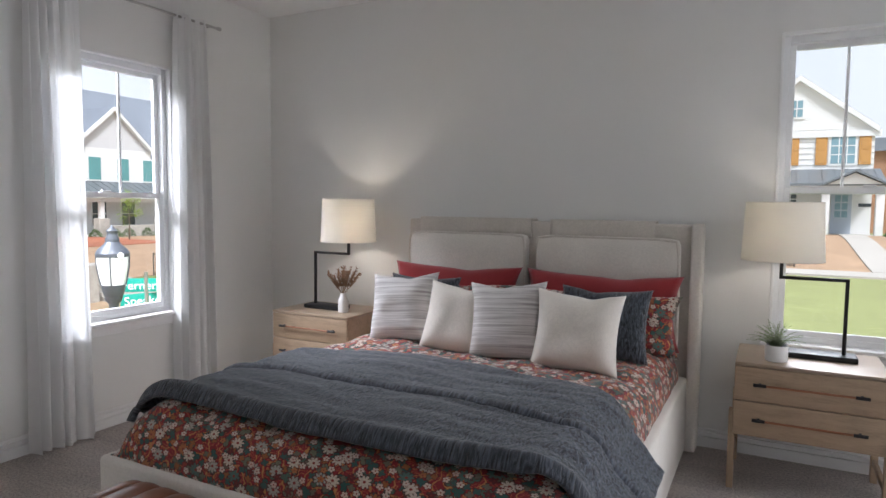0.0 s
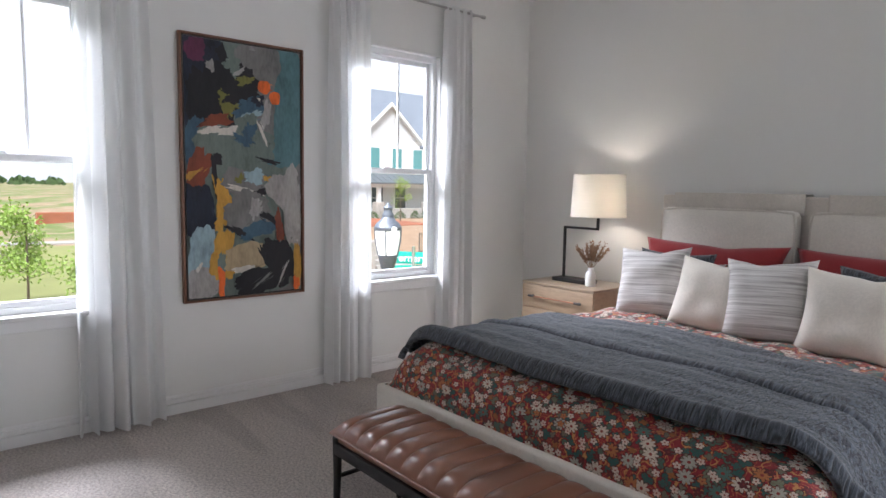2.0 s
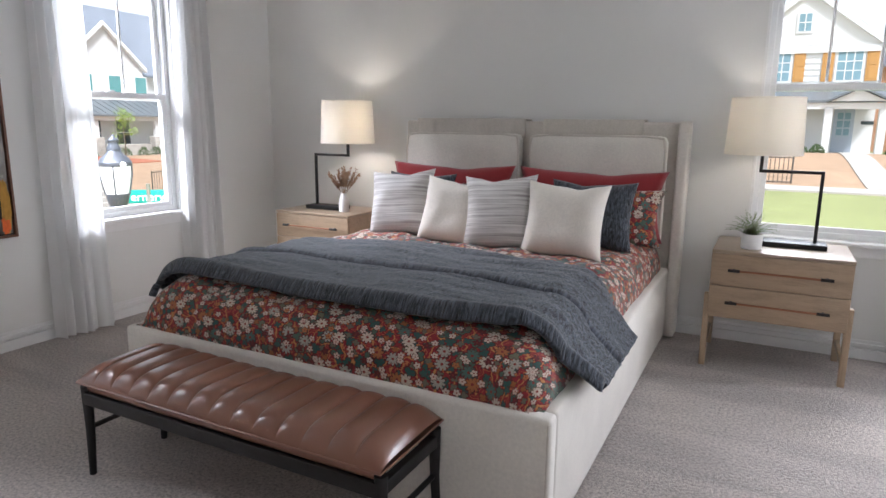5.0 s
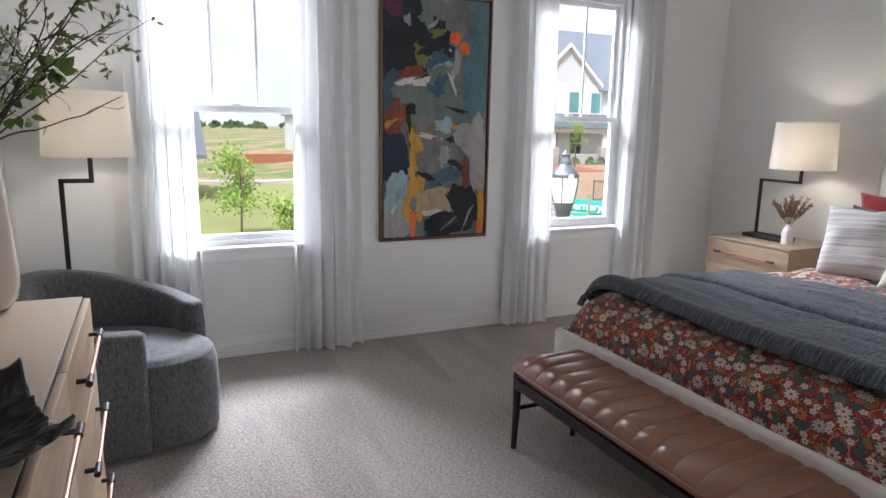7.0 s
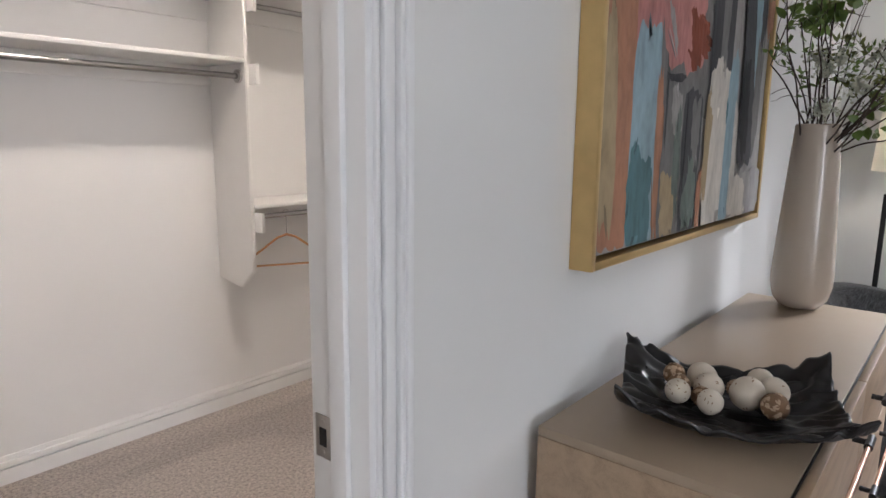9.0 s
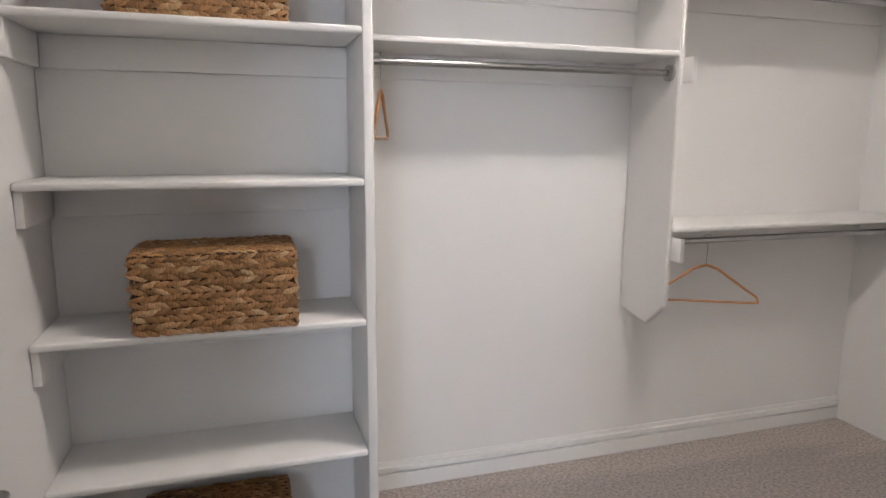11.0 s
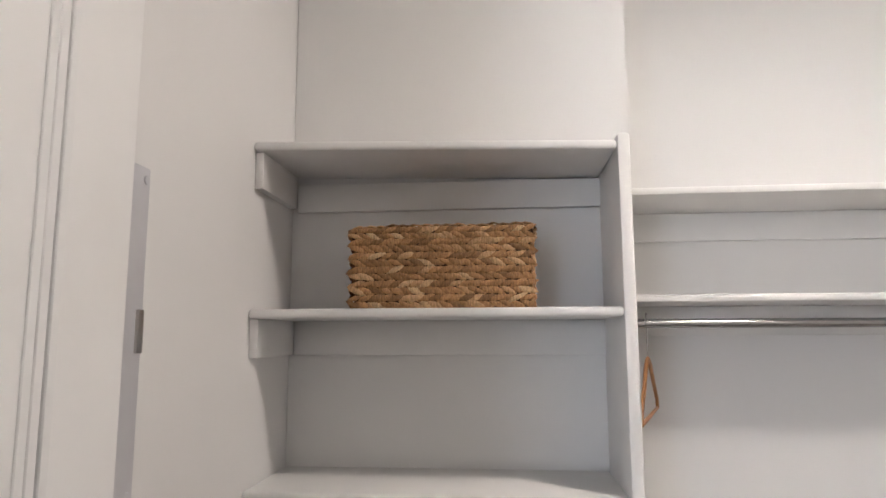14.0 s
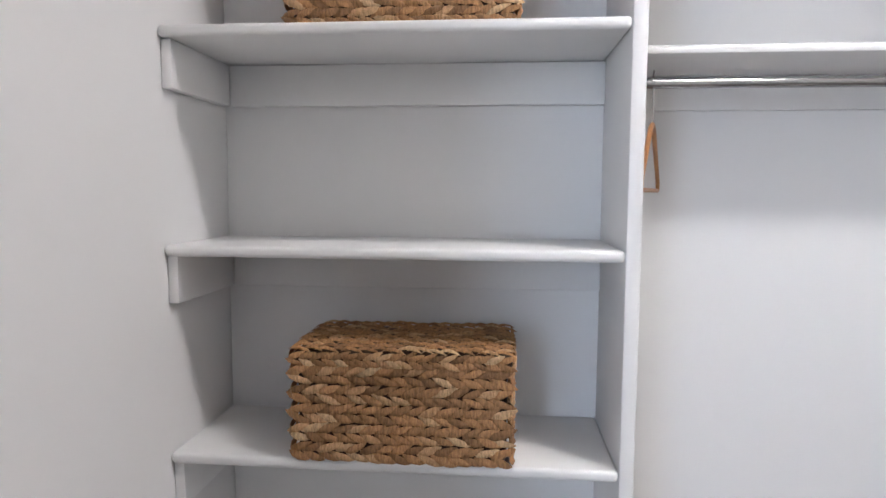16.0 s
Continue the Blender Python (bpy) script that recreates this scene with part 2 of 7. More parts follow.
def ribbed_throw():
    """Crinkled cotton: short puckers that run along the bed."""
    c = (0.046, 0.054, 0.067)
    k = Mat("crinkled_throw", c, 0.95)
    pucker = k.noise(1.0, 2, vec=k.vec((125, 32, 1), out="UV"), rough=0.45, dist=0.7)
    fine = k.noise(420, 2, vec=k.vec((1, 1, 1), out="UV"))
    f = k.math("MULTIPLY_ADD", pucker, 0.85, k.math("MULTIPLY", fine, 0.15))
    # crease shade and ridge light painted into the colour along the pucker relief
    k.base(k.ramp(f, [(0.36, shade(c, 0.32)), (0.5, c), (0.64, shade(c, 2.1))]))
    k.bump(f, 0.9, 0.012)
    k.b.inputs["Sheen Weight"].default_value = 0.25
    return k.m


def sheer_mat():
    k = Mat("sheer_curtain", (0.92, 0.92, 0.91), 0.9)
    weave = k.noise(600, 2, vec=k.vec((3, 3, 0.6)))
    tr = k.n.new("ShaderNodeBsdfTranslucent")
    tr.inputs["Color"].default_value = (0.86, 0.87, 0.88, 1)
    tp = k.n.new("ShaderNodeBsdfTransparent")
    m1, m2 = k.n.new("ShaderNodeMixShader"), k.n.new("ShaderNodeMixShader")
    m1.inputs["Fac"].default_value, m2.inputs["Fac"].default_value = 0.34, 0.12
    k.l.new(k.b.outputs["BSDF"], m1.inputs[1])
    k.l.new(tr.outputs["BSDF"], m1.inputs[2])
    k.l.new(m1.outputs["Shader"], m2.inputs[1])
    k.l.new(tp.outputs["BSDF"], m2.inputs[2])
    k.l.new(m2.outputs["Shader"], k.n["Material Output"].inputs["Surface"])
    k.bump(weave, 0.2, 0.001)
    return k.m


def shade_mat():
    k = Mat("lamp_shade", (0.80, 0.77, 0.71), 0.9)
    weave = k.noise(500, 2, vec=k.vec((1, 1, 4)))
    tr = k.n.new("ShaderNodeBsdfTranslucent")
    tr.inputs["Color"].default_value = (0.85, 0.82, 0.75, 1)
    m1 = k.n.new("ShaderNodeMixShader")
    m1.inputs["Fac"].default_value = 0.35
    k.l.new(k.b.outputs["BSDF"], m1.inputs[1])
    k.l.new(tr.outputs["BSDF"], m1.inputs[2])
    k.l.new(m1.outputs["Shader"], k.n["Material Output"].inputs["Surface"])
    k.bump(weave, 0.15, 0.001)
    return k.m


def glass_mat():
    k = Mat("window_glass", (1, 1, 1), 0.02)
    gl, tp, fr, mx = (k.n.new("ShaderNode" + s) for s in ("BsdfGlossy", "BsdfTransparent", "Fresnel", "MixShader"))
    gl.inputs["Roughness"].default_value = 0.01
    tp.inputs["Color"].default_value = (0.97, 0.985, 0.98, 1)
    fr.inputs["IOR"].default_value = 1.22
    k.l.new(fr.outputs["Fac"], mx.inputs["Fac"])
    k.l.new(tp.outputs["BSDF"], mx.inputs[1])
    k.l.new(gl.outputs["BSDF"], mx.inputs[2])
    k.l.new(mx.outputs["Shader"], k.n["Material Output"].inputs["Surface"])
    return k.m


WALL = painted_wall("wall_paint", (0.74, 0.738, 0.718))
CLOSET = painted_wall("closet_paint", (0.76, 0.755, 0.75))
CEIL = painted_wall("ceiling_paint", (0.83, 0.83, 0.82))
TRIM = plain("trim_paint", (0.80, 0.80, 0.795), 0.38, var=0.02, scale=20, bump=0.03)
SHELF = plain("shelf_paint", (0.76, 0.755, 0.745), 0.42, var=0.02, scale=20, bump=0.04)
VINYL = plain("window_vinyl", (0.80, 0.81, 0.82), 0.35, var=0.02, bump=0.02)
CARPET = carpet_mat()
OAK = wood_mat("pale_oak", (0.37, 0.265, 0.175), "X", 0.48)
OAK_Z = wood_mat("pale_oak_upright", (0.40, 0.29, 0.19), "Z", 0.48)
OAK_TOP = plain("greige_veneer", (0.34, 0.26, 0.185), 0.36, var=0.07, scale=14, bump=0.03)
BLACK = plain("black_metal", (0.007, 0.006, 0.007), 0.48, 0.1, var=0.2, bump=0.03)
BLACKWOOD = plain("black_wood", (0.006, 0.005, 0.005), 0.5, var=0.25, bump=0.08)
LEATHER = leather_mat()
TAN = plain("tan_leather_grip", (0.30, 0.12, 0.055), 0.5, var=0.12, scale=60)
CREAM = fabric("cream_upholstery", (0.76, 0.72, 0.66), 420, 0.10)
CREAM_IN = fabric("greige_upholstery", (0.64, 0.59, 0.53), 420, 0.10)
IVORY = fabric("ivory_linen", (0.79, 0.735, 0.66), 380, 0.10)
STRIPE = striped_linen()
RED = fabric("red_cotton", (0.30, 0.024, 0.028), 520, 0.12)
FLORAL = floral_mat()
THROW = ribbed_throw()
SHEER = sheer_mat()
SHADE = shade_mat()
GLASS = glass_mat()
BOUCLE = fabric("grey_boucle", (0.088, 0.090, 0.094), 230, 0.85, bump=1.0)
CHROME = plain("chrome", (0.40, 0.40, 0.40), 0.18, 1.0, var=0.03, bump=0.0)
STEEL = plain("brushed_steel", (0.48, 0.47, 0.46), 0.35, 1.0, var=0.05)
GOLD = plain("gold_frame", (0.62, 0.44, 0.20), 0.36, 0.85, var=0.12, scale=25)
WALNUT = wood_mat("walnut_frame", (0.17, 0.075, 0.04), "Z", 0.45)
CERAMIC = plain("pearl_ceramic", (0.43, 0.365, 0.30), 0.22, var=0.06, scale=6, bump=0.0)
WHITE_CER = plain("white_ceramic", (0.75, 0.74, 0.72), 0.4, var=0.03, bump=0.03)
LEAF = plain("leaf_green", (0.115, 0.18, 0.035), 0.5, var=0.35, scale=18)
LEAF_D = plain("leaf_olive", (0.15, 0.165, 0.045), 0.55, var=0.35, scale=18)
TWIG = plain("dark_twig", (0.045, 0.030, 0.022), 0.8, var=0.3, scale=40, bump=0.3)
PAMPAS = plain("dried_pampas", (0.29, 0.18, 0.115), 0.9, var=0.25, scale=60, bump=0.4)
HANGER = wood_mat("hanger_wood", (0.42, 0.20, 0.07), "X", 0.4)

# ---- mesh helpers ----


def box(bm, x0, x1, y0, y1, z0, z1, bevel=0.0, seg=2, m=None):
    r = bmesh.ops.create_cube(bm, size=1.0)
    mt = Matrix.Translation(((x0 + x1) / 2, (y0 + y1) / 2, (z0 + z1) / 2)) @ Matrix.Diagonal((abs(x1 - x0), abs(y1 - y0), abs(z1 - z0), 1))
    bmesh.ops.transform(bm, matrix=(m or Matrix()) @ mt, verts=r["verts"])
    if bevel > 0:
        ed = list({e for v in r["verts"] for e in v.link_edges})
        bmesh.ops.bevel(bm, geom=ed, offset=bevel, segments=seg, affect="EDGES", profile=0.5)
    return bm


def bx(*a, **k):
    return box(bmesh.new(), *a, **k)


def lathe(profile, seg=24, at=(0, 0, 0), bm=None):
    """Turn a profile of (radius, height) about z."""
    bm = bm or bmesh.new()
    rings = []
    for r, z in profile:
        rings.append([bm.verts.new((at[0] + r * math.cos(2 * math.pi * i / seg), at[1] + r * math.sin(2 * math.pi * i / seg), at[2] + z)) for i in range(seg)])
    for a, b in zip(rings, rings[1:]):
        for i in range(seg):
            bm.faces.new((a[i], a[(i + 1) % seg], b[(i + 1) % seg], b[i]))
    bm.faces.new(rings[0][::-1])
    bm.faces.new(rings[-1])
    return bm


def tube(points, r, seg=8, bm=None, r_end=None):
    """A round bar along a list of points."""
    bm = bm or bmesh.new()
    pts = [Vector(p) for p in points]
    rings = []
    for i, p in enumerate(pts):
        d = (pts[min(i + 1, len(pts) - 1)] - pts[max(i - 1, 0)]).normalized()
        u = d.orthogonal().normalized() if i == 0 else (rings_u - d * rings_u.dot(d)).normalized()
        rings_u = u
        w = d.cross(u)
        rr = r if r_end is None else r + (r_end - r) * i / max(1, len(pts) - 1)
        rings.append([bm.verts.new(p + rr * (math.cos(2 * math.pi * j / seg) * u + math.sin(2 * math.pi * j / seg) * w)) for j in range(seg)])
    for a, b in zip(rings, rings[1:]):
        for j in range(seg):
            bm.faces.new((a[j], a[(j + 1) % seg], b[(j + 1) % seg], b[j]))
    bm.faces.new(rings[0][::-1])
    bm.faces.new(rings[-1])
    return bm


def grid_mesh(fn, nu, nv, thick=0.0, uv=None, closed_u=False):
    """A sheet fn(u, v) -> point, u and v from 0 to 1, with UVs in metres when uv gives (width, height)."""
    bm = bmesh.new()
    vs = [[bm.verts.new(fn(i / nu, j / nv)) for j in range(nv + 1)] for i in range(nu + 1)]
    lay = bm.loops.layers.uv.new("UVMap")
    su, sv = uv or (1, 1)
    for i in range(nu):
        for j in range(nv):
            f = bm.faces.new((vs[i][j], vs[i + 1][j], vs[i + 1][j + 1], vs[i][j + 1]))
            for lp, (a, b) in zip(f.loops, ((i, j), (i + 1, j), (i + 1, j + 1), (i, j + 1))):
                lp[lay].uv = (a / nu * su, b / nv * sv)
    return bm


def smooth(bm, angle=40):
    for f in bm.faces:
        f.smooth = True
    for e in bm.edges:
        if len(e.link_faces) == 2 and e.calc_face_angle(0) > radians(angle):
            e.smooth = False
    return bm


def mesh_ob(name, bm, material, angle=40):
    bmesh.ops.recalc_face_normals(bm, faces=bm.faces)
    smooth(bm, angle)
    me = bpy.data.meshes.new(name)
    bm.to_mesh(me)
    bm.free()
    me.materials.append(material)
    return new(name, me)


def part(name, bm, material, parent, label="", angle=40):
    ob = mesh_ob(name, bm, material, angle)
    ob.parent = parent
    if label:
        ob["label"] = label
    return ob


def thing(name, label, category, m=None, group="", kind=""):
    ob = new(name)
    ob.empty_display_size = 0.05
    if m is not None:
        ob.matrix_basis = m
    return tagged(ob, label, category, group, kind)


def solo(name, bm, material, label, category, group="", kind="", angle=40):
    return tagged(mesh_ob(name, bm, material, angle), label, category, group, kind)


def structure(name, bm, material, label):
    return tagged(mesh_ob(name, bm, material, 30), label, "", "", "structure")


def thicken(ob, t, offset=0.0):
    s = ob.modifiers.new("thickness", "SOLIDIFY")
    s.thickness, s.offset = t, offset
    return ob


def wall_with_holes(bm, axis, p0, p1, a0, a1, z0, z1, holes):
    """A wall slab from p0 to p1 across its thickness, a0 to a1 along it, with openings (b0, b1, c0, c1)."""
    def slab(u0, u1, w0, w1):
        if u1 - u0 > 1e-4 and w1 - w0 > 1e-4:
            if axis == "x":
                box(bm, p0, p1, u0, u1, w0, w1)
            else:
                box(bm, u0, u1, p0, p1, w0, w1)
    at = a0
    for b0, b1, c0, c1 in sorted(holes):
        slab(at, b0, z0, z1)
        slab(b0, b1, z0, c0)
        slab(b0, b1, c1, z1)
        at = b1
    slab(at, a1, z0, z1)
    return bm


# ---- bedroom and closet shell ----
def hole(c, top=WIN_Z1):
    return (c - WW / 2, c + WW / 2, WIN_Z0, top)


T = 0.16
structure("floor", bx(XW - T, XE + T, YC - T, YB + T, -0.12, 0.0), CARPET, "beige cut-pile carpet with vacuum lanes")
structure("wall_west", wall_with_holes(bmesh.new(), "x", XW - T, XW, YD - 0.12, YB + T, 0, HC, [hole(W_A), hole(W_B)]), WALL, "pale grey painted wall with two windows")
structure("wall_north", wall_with_holes(bmesh.new(), "y", YB, YB + T, XW, XE + T, 0, HC, [hole(W_C, NTOP), hole(W_D, NTOP)]), WALL, "pale grey painted wall behind the bed")
structure("wall_south", wall_with_holes(bmesh.new(), "y", YS, YD, XW, XE + T, 0, HC, [(DX0, DX1, 0.0, DH)]), WALL, "pale grey painted wall with the closet doorway")
structure("wall_east", bx(XE, XE + T, YD, YB, 0, HC), WALL, "pale grey painted wall")
structure("ceiling", bx(XW - T, XE + T, YC - T, YB + T, HC, HC + 0.15), CEIL, "white painted ceiling")
structure("closet_wall_back", bx(XC0, XC1, YC - 0.12, YC, 0, HC), CLOSET, "white painted closet wall")
structure("closet_wall_side", bx(XC1, XC1 + 0.12, YC - 0.12, YS, 0, HC), CLOSET, "white painted closet side wall")
structure("closet_wall_end", bx(XC0 - 0.12, XC0, YC - 0.12, YS, 0, HC), CLOSET, "white painted closet end wall")
CHX, CHY = 0.011, -3.12
structure("closet_chase", bx(CHX, XC1 - 0.002, YC + 0.002, CHY, 0, HC - 0.002), CLOSET, "white boxed-out wall behind the closet shelves")


def baseboard(name, axis, p, side, a0, a1):
    bm = bmesh.new()
    for t, z0, z1 in ((0.016, 0.0, 0.064), (0.003, 0.064, 0.076), (0.018, 0.076, 0.098), (0.006, 0.098, 0.118)):
        q = p + side * t
        if axis == "x":
            box(bm, min(p, q), max(p, q), a0, a1, z0, z1, 0.0015, 1)
        else:
            box(bm, a0, a1, min(p, q), max(p, q), z0, z1, 0.0015, 1)
    return structure(name, bm, TRIM, "white painted baseboard")


baseboard("baseboard", "x", XW, 1, YD, YB)
baseboard("baseboard", "y", YB, -1, XW + 0.02, XE)
baseboard("baseboard", "y", YD, 1, XW + 0.02, DX0 - 0.09)
baseboard("baseboard", "y", YD, 1, DX1 + 0.09, XE)
baseboard("baseboard", "y", YC, 1, XC0, CHX)
baseboard("baseboard", "x", XC1, -1, -2.2, YS)


def window(n, axis, wall, side, c, WIN_Z1=WIN_Z1, mid=1.53):
    """A single-hung window in its opening: frame, two sashes, muntins, panes, stool and apron. side: towards the room."""
    t = thing("window_%d" % n, "white vinyl single-hung window with a divided upper sash", "window", kind="structure")
    d0 = wall - side * 0.10
    def bar(bm, a0, a1, z0, z1, y0, y1, bev=0.003):
        lo, hi = sorted((d0 + side * y0, d0 + side * y1))
        if axis == "x":
            box(bm, lo, hi, a0, a1, z0, z1, bev, 1)
        else:
            box(bm, a0, a1, lo, hi, z0, z1, bev, 1)
        return bm
    a0, a1 = c - WW / 2, c + WW / 2
    fr = bmesh.new()
    for b in ((a0, a0 + 0.035, WIN_Z0, WIN_Z1), (a1 - 0.035, a1, WIN_Z0, WIN_Z1), (a0 + 0.035, a1 - 0.035, WIN_Z1 - 0.045, WIN_Z1), (a0 + 0.035, a1 - 0.035, WIN_Z0, WIN_Z0 + 0.04)):
        bar(fr, *b, -0.04, 0.055)
    part("window_frame", fr, VINYL, t)
    for nm, z0, z1, off in (("upper_sash", mid - 0.02, WIN_Z1 - 0.04, -0.02), ("lower_sash", WIN_Z0 + 0.035, mid + 0.02, 0.015)):
        bm = bmesh.new()
        for b in ((a0 + 0.03, a0 + 0.066, z0, z1), (a1 - 0.066, a1 - 0.03, z0, z1), (a0 + 0.066, a1 - 0.066, z1 - 0.036, z1), (a0 + 0.066, a1 - 0.066, z0, z0 + 0.036)):
            bar(bm, *b, off, off + 0.03)
        s = part(nm, bm, VINYL, t)
        if nm == "upper_sash":
            for i in (1, 2):
                x = a0 + 0.066 + (WW - 0.132) * i / 3
                part("muntin", bar(bmesh.new(), x - 0.008, x + 0.008, z0 + 0.03, z1 - 0.03, off + 0.004, off + 0.02), VINYL, s)
        g = part("pane", bar(bmesh.new(), a0 + 0.06, a1 - 0.06, z0 + 0.03, z1 - 0.03, off + 0.010, off + 0.014, 0), GLASS, s)
        g.visible_shadow = False
    lk = part("sash_lock", bar(bmesh.new(), c - 0.03, c + 0.03, mid + 0.02, mid + 0.032, 0.016, 0.04), VINYL, t)
    part("window_sill", bar(bmesh.new(), a0 - 0.05, a1 + 0.05, WIN_Z0 - 0.022, WIN_Z0 + 0.004, 0.0, 0.145, 0.006), TRIM, t)
    ap = bar(bmesh.new(), a0 - 0.03, a1 + 0.03, WIN_Z0 - 0.085, WIN_Z0 - 0.022, 0.1005, 0.114)
    part("apron", ap, TRIM, t)
    cs = bmesh.new()
    for b in ((a0 - 0.012, a0 + 0.004, WIN_Z0 + 0.004, WIN_Z1 + 0.012), (a1 - 0.004, a1 + 0.012, WIN_Z0 + 0.004, WIN_Z1 + 0.012), (a0 + 0.004, a1 - 0.004, WIN_Z1 - 0.004, WIN_Z1 + 0.012)):
        bar(cs, *b, 0.057, 0.106, 0.002)
    part("jamb_trim", cs, TRIM, t)
    return t


window(1, "x", XW, 1, W_A)
window(2, "x", XW, 1, W_B)
window(3, "y", YB, -1, W_C, NTOP, 1.595)
# unseen window, assumed here to hold the added fill lamp
window(4, "y", YB, -1, W_D, NTOP, 1.595)

# ---- curtains ----


def curtain(axis, wall, side, c, w, ztop, seed, flare=1.06, label="sheer white floor-length curtain panel gathered beside a window"):
    rnd = random.Random(seed)
    ph = [rnd.uniform(0, 6.28) for _ in range(4)]
    folds = rnd.choice((5, 6))
    d = 0.085
    def fn(u, v):
        z = 0.012 + (ztop - 0.012) * v
        low = 1 - v
        ww = w * (0.86 + (flare - 0.86) * low ** 0.8)
        a = c + (u - 0.5) * ww
        amp = 0.018 + 0.030 * low ** 0.6
        uu = u + 0.05 * math.sin(7 * u + ph[1]) + 0.02 * noise.noise((u * 4, v * 1.5, seed))
        o = amp * (0.55 + 0.9 * abs(noise.noise((u * 3, 0.3 * v, seed + 5)))) * 1.4 * math.sin(2 * math.pi * folds * uu + ph[0] + 0.7 * math.sin(2.2 * v + ph[1])) + 0.35 * amp * math.sin(2 * math.pi * (folds * 1.7) * u + ph[2] + 1.5 * v)
        a += 0.25 * amp * math.cos(2 * math.pi * folds * u + ph[3])
        o += 0.012 * low * math.sin(5 * u + ph[2])
        if v > 0.955:
            o += 0.006 * math.sin(2 * math.pi * folds * 4 * u)
        q = wall + side * (d + o)
        return (q, a, z) if axis == "x" else (a, q, z)
    ob = solo("curtain", grid_mesh(fn, 90, 26, uv=(w, ztop)), SHEER, label, "curtain", "sheer window curtains", angle=180)
    return ob


CT = 2.815
for i, (c, w) in enumerate(((-0.56, 0.36), (0.36, 0.42), (1.87, 0.36), (2.875, 0.33))):
    curtain("x", XW, 1, c, w, CT, 11 + i)
curtain("y", YB, -1, 1.36, 0.44, CT, 31)


def curtain_rod(axis, wall, side, a0, a1):
    t = thing("curtain_rod", "thin brushed-metal curtain rod above a window", "curtain rod", group="curtain rods")
    q = wall + side * 0.085
    def p(a, z, off=0.0):
        return (q + side * off, a, z) if axis == "x" else (a, q + side * off, z)
    part("rod", tube([p(a0, 2.79), p(a1, 2.79)], 0.009, 10), STEEL, t)
    for a in (a0 + 0.06, a1 - 0.06):
        part("bracket", tube([p(a, 2.79), p(a, 2.79, -0.0845)], 0.006, 8), STEEL, t)
    for a, s in ((a0, -1), (a1, 1)):
        part("finial", tube([p(a, 2.79), p(a + s * 0.03, 2.79)], 0.014, 10), STEEL, t)
    return t


curtain_rod("x", XW, 1, -0.92, 0.60)
curtain_rod("x", XW, 1, 1.62, 3.12)
curtain_rod("y", YB, -1, 0.15, 1.60)

# ---- bed ----
BX0, BX1, BY0, BY1 = -2.11, -0.140, 1.165, 3.62


